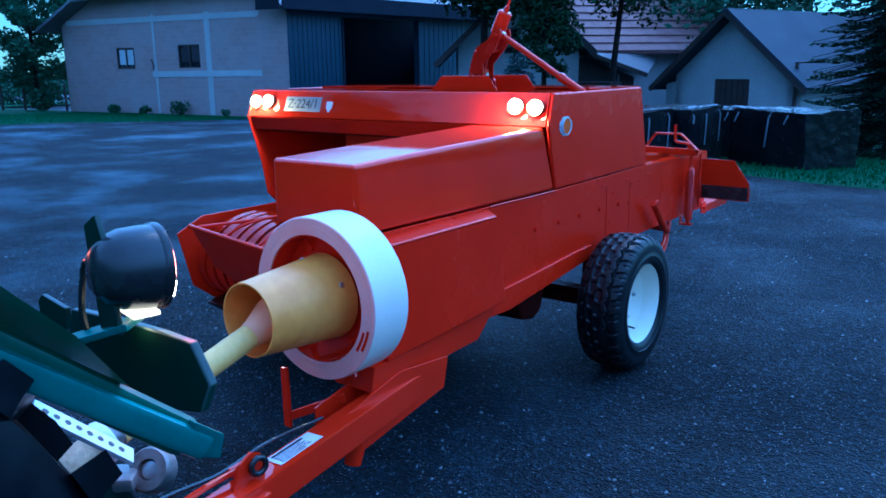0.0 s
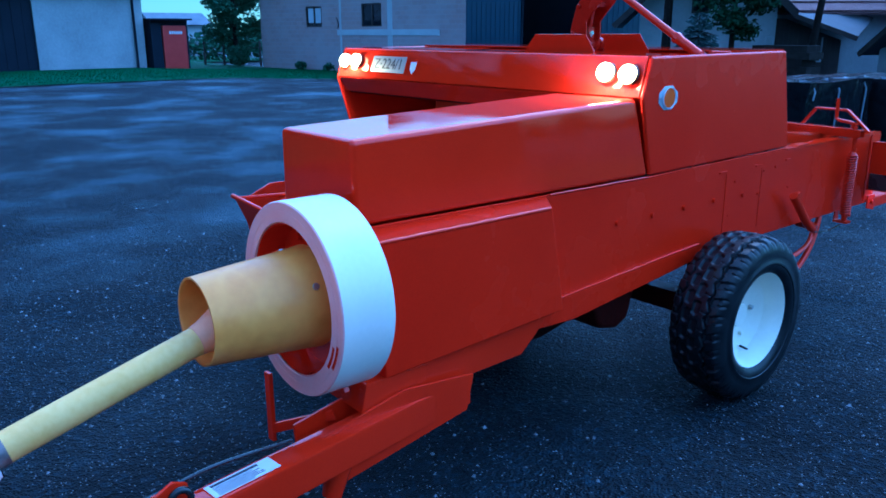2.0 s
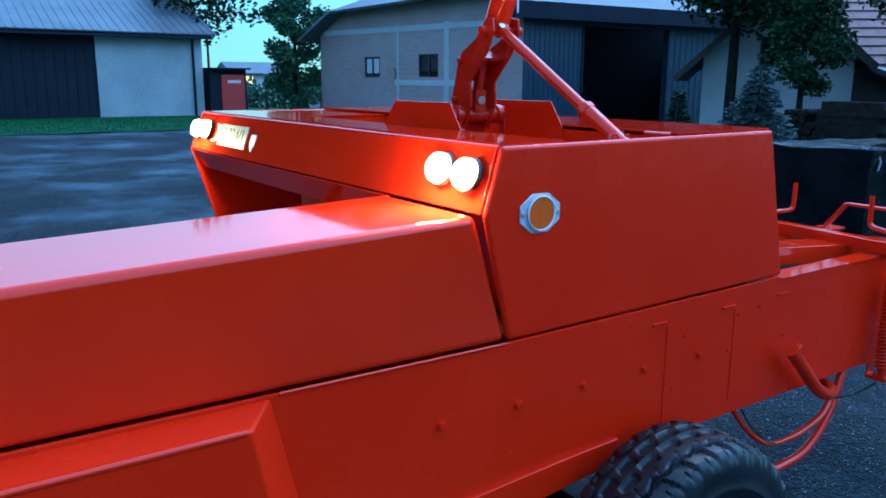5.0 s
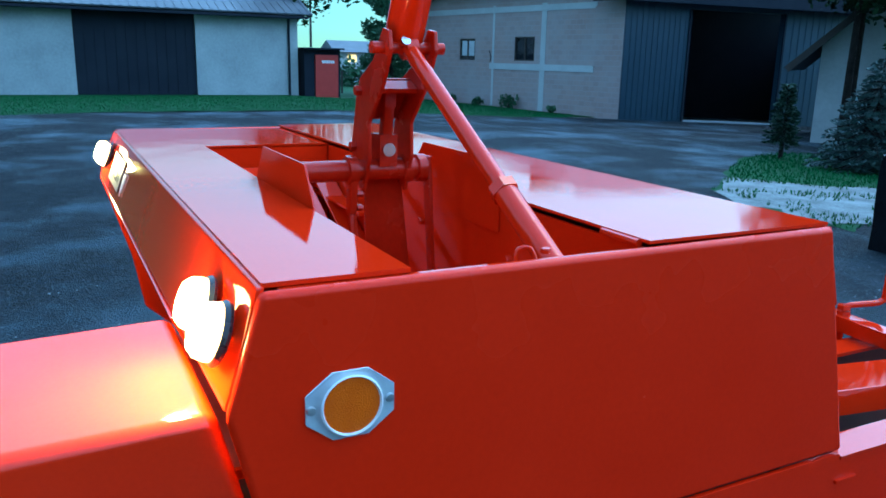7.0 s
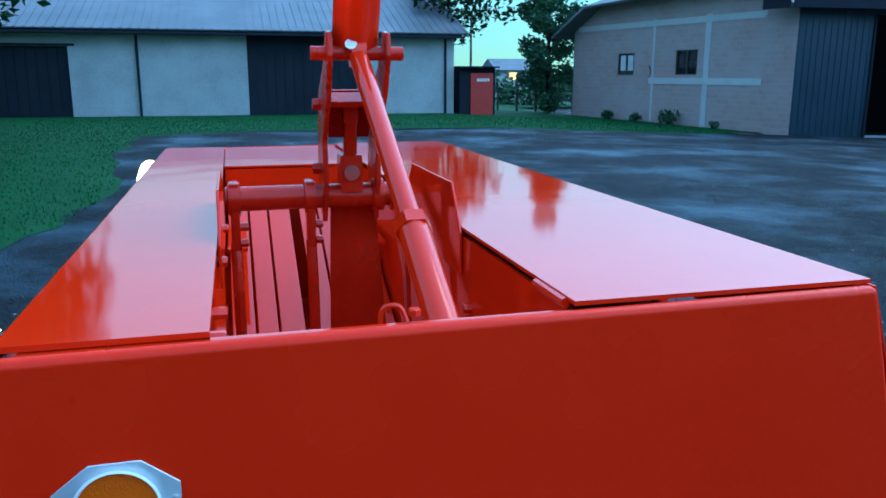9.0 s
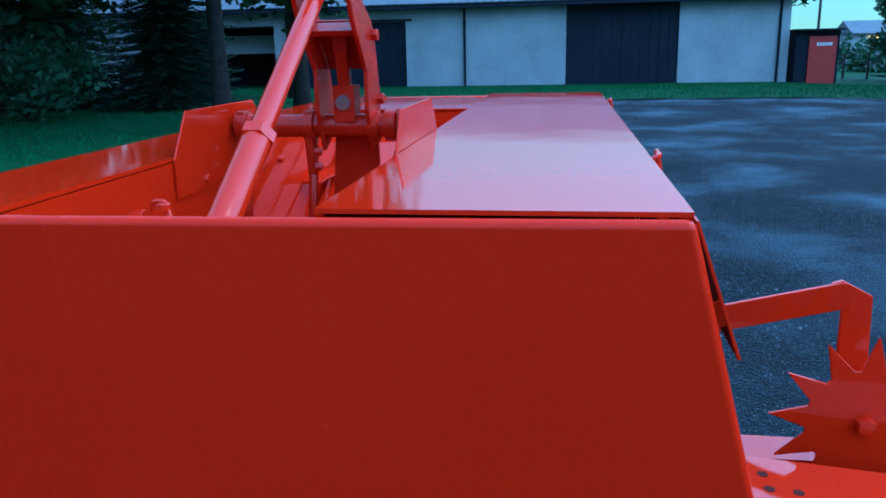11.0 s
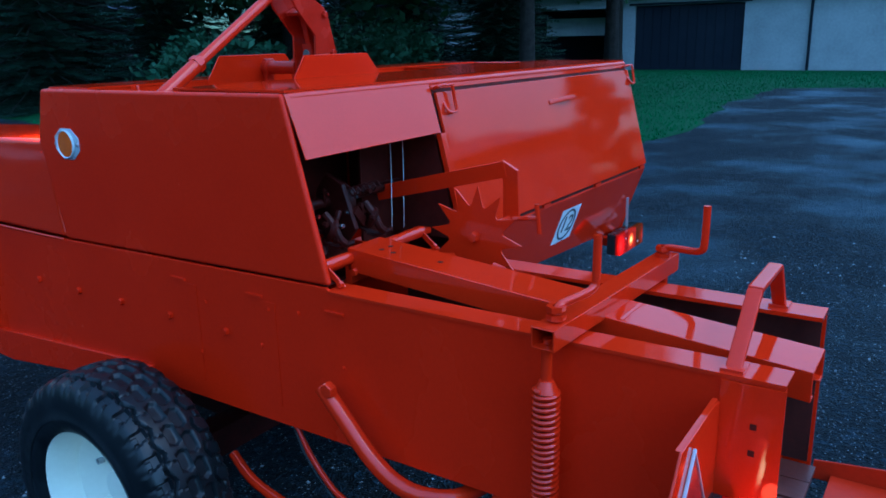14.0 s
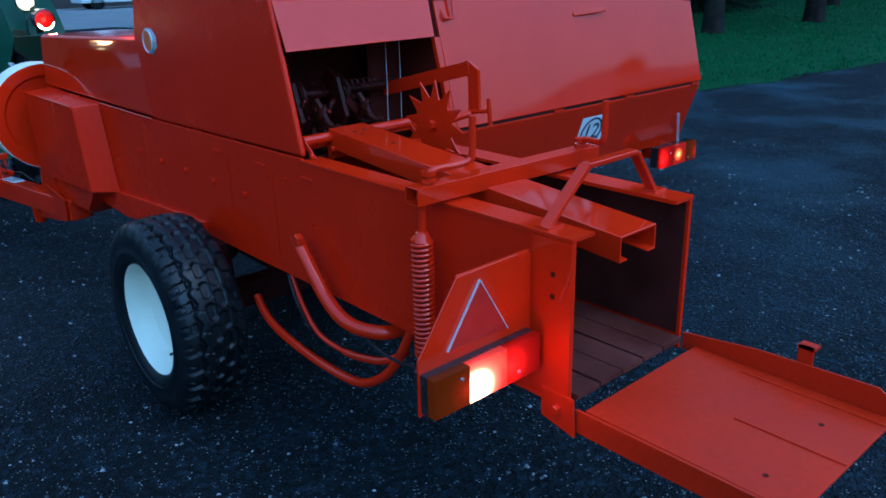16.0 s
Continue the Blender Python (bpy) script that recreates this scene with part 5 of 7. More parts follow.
part("paddle", prism([(B.x - 0.028, 0.330, B.z - 0.02), (B.x - 0.028, 0.425, B.z - 0.02), (B.x + 0.012, 0.440, B.z - 0.30), (B.x - 0.03, 0.420, B.z - 0.46), (B.x - 0.03, 0.345, B.z - 0.46), (B.x + 0.012, 0.318, B.z - 0.30)], (-0.010, 0, 0), 0.003), RED_CAST, feeder)
R0, R1 = Vector((-0.03, 0.385, 1.515)), Pv + Vector((0.005, 0.0, 0.0))
rj = R1.lerp(R0, 0.66)
part("link_tube", tube([R1, R1.lerp(R0, 0.04), rj], [0.016, 0.0175, 0.0175], 16), RED, feeder)
part("link_sleeve", tube([rj, R0], 0.023, 16), RED, feeder)
part("link_nut", lathe([(0.02, -0.012), (0.0275, -0.011), (0.0275, 0.011), (0.02, 0.012)], Matrix.Translation(rj) @ (R0 - R1).to_track_quat("Z", "Y").to_matrix().to_4x4(), 6), RED, feeder)
part("rod_eye", lathe([(0.011, -0.014), (0.026, -0.014), (0.026, 0.014), (0.011, 0.014)], at(R1.x, R1.y, R1.z, TO_Y), 18, True), RED, feeder)
part("link_bracket", box((-0.06, 0.36, 1.44), (-0.024, 0.41, 1.53), 0.004), RED, baler)

# front name plate, badge and lamps
fn = Vector((0, -1.0, 0.36)).normalized()
fup = Vector((0, 0.36, 1.0)).normalized()


def front_at(x, z, off=0.0):
    return Vector((x, -0.12 - (HZ - z) * 0.36, z)) + fn * off


np_m = frame_at(front_at(-1.825, 1.487, 0.004), (1, 0, 0), fup)
plate = part("name_plate", bars([(-0.165, -0.048, 0.165, 0.048)], np_m, 0.003), ALU, baler, "brushed metal plate reading Z-224/1")
writing("Z·224/1", 0.088, np_m @ at(0, 0, 0.0035), INK, plate, "dark stencilled model number", "model_number")
bm = bmesh.new()
add_prism(bm, [(-0.026, 0.03, 0), (0.026, 0.03, 0), (0.024, -0.01, 0), (0.0, -0.04, 0), (-0.024, -0.01, 0)], (0, 0, 0.003))
bmesh.ops.transform(bm, matrix=frame_at(front_at(-1.585, 1.478, 0.003), (1, 0, 0), fup), verts=bm.verts)
part("badge", bm, LABEL, baler, "small white shield badge")


def marker(x, z, label):
    m = frame_at(front_at(x, z, 0.006), (1, 0, 0), fup)
    base = part("marker_lamp", lathe([(0, 0), (0.046, 0), (0.048, 0.005), (0.044, 0.012), (0, 0.012)], m, 28), BLACK, baler, label)
    part("lens", lathe([(0.041, 0.010), (0.042, 0.016), (0.039, 0.032), (0.030, 0.041), (0.0, 0.043)], m, 28), LENS, base, "lit white lens")
    return base


for x in (-0.085, -2.265):
    marker(x, 1.493, "lit round marker lamp")
for x in (-0.205, -2.145):
    marker(x, 1.497, "lit round marker lamp, set inward")
for x in (-0.085, -0.205, -2.265, -2.145):
    p = front_at(x, 1.476, 0.060)
    glow("marker_bulb", p, LAMP_WATTS, (1.0, 0.80, 0.36), 0.02)

# side reflector
rf = at(0.001, 0.0, 1.40, TO_X)
bm = bmesh.new()
add_prism(bm, [(0, y, z) for y, z in ((-0.064, 0.020), (-0.026, 0.049), (0.026, 0.049), (0.064, 0.020), (0.064, -0.020), (0.026, -0.049), (-0.026, -0.049), (-0.064, -0.020))], (0.003, 0, 0))
bmesh.ops.translate(bm, verts=bm.verts, vec=(0.001, 0, 1.40))
refl = part("side_reflector", rounded(bm, 0.001, 1), ZINC, baler, "round amber reflector on a pale plate")
part("rim", lathe([(0.042, 0.003), (0.046, 0.010), (0.0435, 0.012), (0.0415, 0.008)], rf, 36), LABEL, refl)
part("lens", lathe([(0, 0.009), (0.042, 0.008), (0.042, 0.003)], rf, 36), AMBER, refl, "amber prism lens")
for y in (-0.058, 0.058):
    part("screw", lathe([(0, 0.008), (0.006, 0.007), (0.007, 0.003)], at(0.001, y, 1.40, TO_X), 10), STEEL, refl)

# plunger drive cover in front of the hood
cover_yz = [(-1.590, 1.084), (-1.588, 1.356), (-0.177, 1.404), (-0.097, 1.074)]
cover_bm = prism([(-0.476, y, z) for y, z in cover_yz], (0.464, 0, 0), 0.02, 4)
for v in cover_bm.verts:
    if v.co.x > -0.1:
        v.co.x -= (v.co.z - 1.20) * 0.075
part("front_cover", cover_bm, RED, baler)

# bale chamber
part("chamber_side", side(-0.012, 0.0, [(-1.55, 0.645), (-1.55, 1.079), (-0.10, 1.070), (1.08, 1.085), (1.10, 1.072), (2.200, 1.070), (2.200, 0.645)], 0.003), RED_SIDE, baler)
# thin liners carry the chamber's inside shade in their colour
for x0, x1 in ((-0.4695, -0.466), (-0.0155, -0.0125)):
    part("inner_liner", box((x0, 1.0, 0.69), (x1, 2.192, 1.066), 0), RUBBED_SHADED, baler)
part("chamber_side", box((-0.482, -1.50, 0.645), (-0.47, 2.200, 1.070), 0.004), RED, baler)
part("chamber_floor", box((-0.468, -1.4, 0.648), (-0.014, 1.2, 0.665), 0.003), RED_DULL, baler)
part("chamber_front", box((-0.468, -1.52, 0.665), (-0.014, -1.50, 1.06), 0.003), RED, baler)
part("top_angle", box((-0.075, 1.085, 1.071), (0.004, 2.200, 1.079), 0.005, 3), RED, baler)
part("top_angle", box((-0.487, 1.085, 1.071), (-0.405, 2.200, 1.081), 0.005, 3), RED, baler)
part("chamber_roof", box((-0.45, -0.1, 1.05), (-0.08, 1.0, 1.06), 0.003), INSIDE_SHADE, baler)
part("end_flange", box((0.002, 2.085, 0.665), (0.008, 2.202, 1.068), 0.002), RED, baler)
for z in (0.93, 0.985):
    part("flange_hole", box((0.0085, 2.144, z - 0.006), (0.0095, 2.156, z + 0.006), 0), INSIDE_SHADE, baler)
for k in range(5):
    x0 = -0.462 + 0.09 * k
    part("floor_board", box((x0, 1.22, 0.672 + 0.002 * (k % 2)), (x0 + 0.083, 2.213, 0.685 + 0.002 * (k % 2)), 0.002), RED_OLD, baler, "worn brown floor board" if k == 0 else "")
for y in (0.52, 0.845):
    part("rib", box((0.0005, y, 0.70), (0.0025, y + 0.045, 1.01), 0.001), RED_SIDE, baler)
for y in (0.487, 0.812, 1.108):
    part("slot_edge", box((0.0005, y - 0.032, 1.018), (0.007, y + 0.032, 1.025), 0.002), RED_SIDE, baler)
for y, z, r in ((-0.298, 0.897, 0.012), (-0.055, 0.894, 0.012), (0.182, 0.895, 0.012), (0.428, 0.893, 0.012), (0.680, 0.888, 0.012), (0.826, 0.874, 0.007), (0.863, 0.989, 0.007), (0.977, 0.997, 0.007), (1.128, 0.872, 0.006), (0.60, 0.965, 0.006), (0.56, 0.80, 0.006)):
    part("bolt", hexbolt((0.0, y, z), TO_X, r, r), RED_SIDE, baler)

# stepped gearbox housing beside the flywheel and the frame below it
bm = bmesh.new()
a = [bm.verts.new(p) for p in ((0.002, -1.58, 1.071), (0.002, -0.735, 1.071), (0.002, -0.635, 0.640), (0.002, -1.57, 0.600))]
b = [bm.verts.new(p) for p in ((0.110, -1.60, 1.057), (0.110, -0.815, 1.057), (0.110, -0.735, 0.640), (0.110, -1.57, 0.600))]
bm.faces.new(a)
bm.faces.new(b[::-1])
for k in range(4):
    bm.faces.new((a[k - 1], a[k], b[k], b[k - 1]))
bmesh.ops.recalc_face_normals(bm, faces=bm.faces)
housing = part("side_housing", rounded(bm, 0.008, 3), RED_SIDE, baler)
part("housing_rim", tube([(0.1045, -1.590, 1.0535), (0.1045, -0.826, 1.0535)], 0.0085, 12), RED, housing, "rounded glossy top edge")
part("seam_lip", tube([(0.001, -0.715, 1.0735), (0.001, -0.10, 1.0690)], 0.0045, 10), RED, baler)
low_yz = [(-0.63, 0.650), (0.09, 0.694), (0.32, 0.703), (0.32, 0.63), (0.086, 0.604), (-0.56, 0.534), (-0.89, 0.548), (-0.96, 0.50), (-1.22, 0.495), (-1.22, 0.60), (-0.80, 0.630)]
part("frame_beam", prism([(0.0, y, z) for y, z in low_yz], (0.016, 0, 0), 0.004, 3), RED_SIDE, baler)
part("frame_plate", prism([(0.017, y, z) for y, z in ((-0.79, 0.634), (-0.86, 0.560), (-0.93, 0.502), (-1.36, 0.490), (-1.50, 0.603), (-1.22, 0.617))], (0.066, 0, 0), 0.003), RED, baler)
part("frame_cross", box((-0.46, -1.25, 0.42), (-0.002, -1.17, 0.60), 0.006), RED_DULL, baler)
# underside parts coloured near black to stand for the deep shade there
part("frame_cross", box((-2.2, 0.32, 0.33), (0.12, 0.42, 0.43), 0.008), SHADED_GREASE, baler)
part("axle_arm", box((-0.02, 0.28, 0.40), (0.06, 0.46, 0.64), 0.008), SHADED_GREASE, baler)
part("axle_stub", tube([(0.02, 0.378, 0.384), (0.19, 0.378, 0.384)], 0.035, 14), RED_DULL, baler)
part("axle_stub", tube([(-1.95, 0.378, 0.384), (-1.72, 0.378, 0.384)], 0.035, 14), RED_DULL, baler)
part("under_tray", prism([(-0.30, y, z) for y, z in ((-0.36, 0.60), (0.02, 0.60), (-0.04, 0.38), (-0.12, 0.345), (-0.24, 0.37))], (0.20, 0, 0), 0.025, 3), SHADED_GREASE, baler)
# added closed pan, keeps light from passing under the baler onto the ground
part("pickup_light_block", prism([(-1.93, y, z) for y, z in ((-0.95, 0.34), (-0.70, 0.16), (-0.10, 0.14), (0.28, 0.22), (0.28, 0.66), (-0.10, 0.66), (-0.40, 0.42))], (1.34, 0, 0), 0.02), SHADED_GREASE, baler, "added dark pan that blocks light under the pickup")

# flywheel with white rim
FX, FY, FZ = -0.014, -1.831, 0.896
fw = at(FX, FY, FZ, TO_Y)
fly = part("flywheel", lathe([(0.03, 0.10), (0.235, 0.10), (0.235, 0.118), (0.03, 0.118)], fw, 56, True), RED, baler, "red flywheel with a white rim")
part("rim", lathe([(0.297, 0.004), (0.300, 0.004), (0.301, 0.008), (0.301, 0.176), (0.298, 0.178)], fw, 72), WHITE, fly, "white painted rim")
part("rim_lining", lathe([(0.2345, 0.006), (0.2345, 0.10), (0.232, 0.10), (0.232, 0.006)], fw, 72, True), RED, fly, "red inside of the rim")
part("rim_face", lathe([(0.236, 0.004), (0.239, 0.0), (0.297, 0.0), (0.300, 0.004)], fw, 72), PINK, fly, "rim face with pink overspray")
part("overspray_mark", lathe([(0.262, -0.001), (0.272, -0.001), (0.272, 0.002), (0.262, 0.002)], fw, 72, True), PINK, fly)
for k in range(6):
    a = k * 1.047
    part("web_bolt", hexbolt((FX + 0.19 * math.cos(a), FY + 0.098, FZ + 0.19 * math.sin(a)), pose(0, 0, 0, 90), 0.014, 0.014), RED, fly)
part("flywheel_back", lathe([(0.05, 0.150), (0.22, 0.150), (0.235, 0.170), (0.297, 0.176), (0.297, 0.160), (0.235, 0.150), (0.05, 0.140)], fw, 56, True), RED, fly)
part("shaft_housing", tube([(FX, FY + 0.1, FZ), (FX, FY + 0.33, FZ)], 0.07, 20), SHADED_GREASE, baler)
for k in range(2):
    bm = bmesh.new()
    for t in np.linspace(-0.62 + 0.06 * k, -0.30 + 0.05 * k, 9):
        r0 = 0.252 + 0.018 * k
        for dr in (0, 0.012):
            bm.verts.new((FX + (r0 + dr) * math.cos(t), FY - 0.0012, FZ + (r0 + dr) * math.sin(t)))
    bm.verts.ensure_lookup_table()
    for j in range(8):
        bm.faces.new((bm.verts[2 * j], bm.verts[2 * j + 1], bm.verts[2 * j + 3], bm.verts[2 * j + 2]))
    part("rub_mark", bm, RED, fly, "red rub mark on the rim face")


# wheels
def edge(d, soft=0.003):
    """0 inside, 1 outside, with a short slope."""
    return min(1.0, max(0.0, d / soft + 0.5))


def tread_height(h, f):
    """1 on the tread face, 0 at the bottom of a groove: h across the tyre, f along one pitch."""
    pitch, tri, a = 0.0806, abs(2 * f - 1), abs(h)
    t = 1.0
    for side_h in (0.066, -0.070):
        t = min(t, edge(abs(h - side_h - 0.009 * (2 * tri - 1)) - 0.0045))
    if a > 0.072:
        # claw-shaped shoulder lugs that curl round their gaps
        bend = (f + 3.2 * (a - 0.072)) % 1.0
        gap = edge(abs(bend - 0.5) * pitch - 0.016 - 0.12 * (a - 0.072))
        bar = edge(0.096 - a) if abs(bend - 0.5) < 0.14 else 1.0
        t = min(t, max(gap, 0.45 * (1 - bar)))
    # honeycomb pockets
    for row, shift in ((0.012, 0.5), (-0.030, 0.0)):
        g = ((f + shift) % 1.0 - 0.5) * pitch
        d = max(abs(h - row) - 0.0175, abs(g) + 0.5 * abs(h - row) - 0.0325)
        t = min(t, 0.12 + 0.88 * edge(d, 0.005))
    # sipes across the solid rib
    if 0.03 < h < 0.062:
        t = min(t, 0.55 + 0.45 * edge(abs((f - 0.1) * pitch - 0.25 * (h - 0.03)) - 0.0015))
    return t


def tread_tyre(m, pitches=30, steps=16):
    bm = bmesh.new()
    wall = [(0.224, 0.112), (0.240, 0.126), (0.262, 0.1335), (0.268, 0.1335), (0.271, 0.1365), (0.280, 0.1365), (0.283, 0.134), (0.310, 0.134), (0.330, 0.131), (0.344, 0.127)]
    across_h = [0.122 - 0.244 * k / 60 for k in range(61)]
    rings = []
    n = pitches * steps
    for k in range(n):
        a, f = 2 * math.pi * k / n, (k % steps) / steps
        ring = [(r, h) for r, h in wall]
        for h in across_h:
            top = 0.3905 - 0.0045 * (h / 0.07) ** 2 - 0.006 * (max(0.0, abs(h) - 0.075) / 0.047) ** 2 - 0.012 * (max(0.0, abs(h) - 0.105) / 0.017) ** 2
            ring.append((top - 0.013 * (1 - tread_height(h, f)) * (1 - 0.35 * max(0.0, (abs(h) - 0.105) / 0.017)), h))
        ring += [(r, -h) for r, h in reversed(wall)]
        rings.append([bm.verts.new(m @ Vector((r * math.cos(a), r * math.sin(a), h))) for r, h in ring])
    for r, q in zip(rings, rings[1:] + rings[:1]):
        for j in range(len(r) - 1):
            bm.faces.new((r[j], r[j + 1], q[j + 1], q[j]))
    return bm


def wheel(x, y, out):
    """out: 1 when the dish faces +x."""
    m = at(x, y, 0.388, pose(0, 0, 0, 0, 90 * out))
    hub = part("wheel", lathe([(0, 0.02), (0.055, 0.02), (0.06, 0.0), (0.06, -0.06), (0, -0.06)], m, 24), RIM, baler, "farm wheel with honeycomb-tread tyre and cream rim")
    part("rim", lathe([(0.0, -0.012), (0.10, -0.010), (0.15, 0.01), (0.185, 0.03), (0.200, 0.075), (0.222, 0.112), (0.236, 0.118), (0.238, 0.112), (0.226, 0.095), (0.215, 0.05), (0.212, -0.10), (0.236, -0.115)], m, 64), RIM, hub, "cream painted steel rim")
    part("tyre", tread_tyre(m), RUBBER, hub, "black honeycomb-tread farm tyre")
    for k in range(5):
        a = k * 1.2566 + 0.4
        part("wheel_nut", lathe([(0, 0.016), (0.011, 0.014), (0.012, -0.004)], m @ at(0.115 * math.cos(a), 0.115 * math.sin(a), 0.0), 6), STEEL if k % 2 else RIM, hub)
    part("valve", tube([m @ Vector((0.16, 0.02, 0.02)), m @ Vector((0.165, 0.02, 0.06))], 0.006, 8), BLACK, hub)
    return hub


wheel(0.205, 0.378, 1)
wheel(-1.86, 0.378, -1)

# drawbar, running slightly across
D0, D1 = Vector((0.045, -1.20, 0.445)), Vector((0.235, -2.86, 0.382))
dd = (D1 - D0).normalized()
draw = part("drawbar", beam(D0, D1, 0.105, 0.115, 0.010), RED, baler)
dl = Vector((dd.y, -dd.x, 0)).normalized()


def draw_at(s, w=0.0, z=0.0):
    p = D0 + dd * s - dl * w
    return Vector((p.x, p.y, p.z + z))


part("drawbar_cheek", prism([(0.106, y, z) for y, z in ((-1.20, 0.515), (-1.23, 0.385), (-1.74, 0.300), (-1.83, 0.34), (-1.84, 0.475), (-1.50, 0.545))], (0.012, 0, 0), 0.003), RED, baler)
part("drawbar_cheek", prism([(-0.03, y, z) for y, z in ((-1.20, 0.515), (-1.23, 0.385), (-1.74, 0.300), (-1.83, 0.34), (-1.84, 0.475), (-1.50, 0.545))], (0.012, 0, 0), 0.003), RED, baler)
part("drawbar_foot", tube([(0.112, -1.76, 0.38), (0.112, -1.79, 0.27)], [0.045, 0.032], 14), RED, baler)
part("mount_block", prism([(-0.10, y, z) for y, z in ((-1.66, 0.50), (-1.40, 0.50), (-1.40, 0.605), (-1.64, 0.60))], (0.20, 0, 0), 0.006), RED, baler)
for x, y in ((0.03, -1.67), (0.075, -1.63), (-0.04, -1.665)):
    part("bolt", hexbolt((x, y, 0.565), pose(0, 0, 0, 90), 0.014, 0.016), RED, baler)
sm = frame_at(draw_at(0.90, 0.0, 0.0605), -dd, Vector((0, 0, 1)).cross(-dd))
stick = part("safety_sticker", bars([(-0.105, -0.034, 0.105, 0.034)], sm, 0.0012), LABEL, draw, "white warning sticker with dark print")
rngs = random.Random(3)
rects = [(-0.09, 0.016, 0.06, 0.028)]
for k in range(6):
    rects.append((-0.09, 0.008 - 0.0075 * k, -0.09 + rngs.uniform(0.11, 0.175), 0.0115 - 0.0075 * k))
part("print", bars(rects, sm @ at(0, 0, 0.0013), 0.0004), INK, stick, "unreadable dark print")
# lug with ring, tray and clevis at the front
part("ring_lug", prism([draw_at(1.04, 0.012), draw_at(1.22, 0.012), draw_at(1.16, 0.012, 0.13), draw_at(1.11, 0.012, 0.15), draw_at(1.07, 0.012, 0.13)], dl * 0.012, 0.003), RED, draw)
part("eye_ring", lathe([(0.026 + 0.010 * math.cos(t), 0.010 * math.sin(t)) for t in [math.pi * 2 * k / 10 for k in range(10)]], Matrix.Translation(draw_at(1.10, 0.03, 0.105)) @ pose(0, 0, 0, 90, 0, 84), 24, True), BLACK, draw, "black rubber grommet ring")
part("stop_block", beam(draw_at(1.06, -0.055, 0.075), draw_at(1.14, -0.055, 0.075), 0.02, 0.03, 0.003), RED, draw)
part("clamp_plate", prism([draw_at(1.10, 0.054, 0.03), draw_at(1.30, 0.054, 0.03), draw_at(1.34, 0.054, -0.05), draw_at(1.28, 0.054, -0.10), draw_at(1.12, 0.054, -0.10)], -dl * 0.03, 0.005), RED, draw)
for s, z in ((1.17, -0.03), (1.25, -0.05)):
    part("bolt", lathe([(0, 0.02), (0.016, 0.02), (0.018, 0.0)], Matrix.Translation(draw_at(s, 0.085, z)) @ TO_X, 14), RED, draw)
part("side_rod", tube([draw_at(1.10, -0.03, 0.09), draw_at(1.25, -0.05, 0.085), draw_at(1.40, -0.03, 0.095), draw_at(1.50, 0.0, 0.09)], 0.010, 8, 6), RED, draw)
part("strap", beam(draw_at(1.28, 0.035, 0.075), draw_at(1.56, -0.10, 0.10), 0.03, 0.010, 0.002), RED, draw)
for s, w in ((1.50, -0.17), (1.53, -0.09), (1.56, 0.02)):
    part("clevis_plate", prism([draw_at(s, w, 0.03), draw_at(s + 0.16, w - 0.03, 0.01), draw_at(s + 0.15, w - 0.03, 0.07), draw_at(s + 0.02, w, 0.14)], dl * 0.014, 0.003), RED, draw)
part("clevis_bar", beam(draw_at(1.50, -0.20, 0.12), draw_at(1.58, 0.03, 0.12), 0.03, 0.04, 0.004), RED, draw)
part("hose", tube([draw_at(0.70, -0.045, 0.07), draw_at(0.95, -0.075, 0.085), draw_at(1.15, -0.09, 0.07), draw_at(1.35, -0.11, 0.09), draw_at(1.6, -0.16, 0.07)], 0.006, 7, 6), BLACK, draw, "thin black cable")
# parking stand
part("stand_bar", beam((-0.186, -1.835, 0.60), (-0.176, -1.84, 0.36), 0.035, 0.014, 0.003, up=(0, 1, 0)), RED, baler)
part("stand_arm", beam((-0.17, -1.84, 0.405), (0.0, -1.70, 0.475), 0.014, 0.035, 0.003), RED, baler)

# drive shaft with yellow guard
pto = thing("drive_shaft", "yellow plastic-guarded drive shaft to the tractor", "drive shaft", (FX, -2.2, 0.5))
part("guard_cone", lathe([(0.122, 0.0), (0.128, 0.0), (0.156, 0.33), (0.160, 0.36), (0.152, 0.37), (0.148, 0.33), (0.120, 0.01)], at(FX, -2.125, FZ, TO_Y), 48, True), YELLOW, pto, "translucent yellow guard cone")
for a in (0.5, 2.0, 4.2):
    part("cone_screw", lathe([(0, 0.006), (0.010, 0.005), (0.012, 0.0)], at(FX + 0.152 * math.cos(a), -1.815, FZ + 0.152 * math.sin(a), (Vector((math.cos(a), 0, math.sin(a)))).to_track_quat("Z", "Y").to_matrix().to_4x4()), 12), STEEL, pto)
J0, J1 = Vector((FX, -1.98, 0.885)), Vector((0.045, -2.80, 0.672))
jd = (J1 - J0).normalized()
part("joint_boot", tube([J0 - jd * 0.02, J0 + jd * 0.05, J0 + jd * 0.13, J0 + jd * 0.16], [0.085, 0.075, 0.048, 0.043], 24), BOOT, pto, "pinkish inner boot")
part("shaft_tube", tube([J0 + jd * 0.12, J0 + jd * 0.690], 0.041, 24), YELLOW_PALE, pto, "faded yellow tube")
part("shaft_tube", tube([J0 + jd * 0.685, J0 + jd * 0.73], 0.0425, 24), IRON, pto, "dirty worn tube end")
part("collar", lathe([(0.044, 0), (0.060, 0.002), (0.064, 0.012), (0.064, 0.030), (0.058, 0.036), (0.044, 0.036)], Matrix.Translation(J0 + jd * 0.715) @ jd.to_track_quat("Z", "Y").to_matrix().to_4x4(), 28), LABEL, pto, "pale plastic collar")
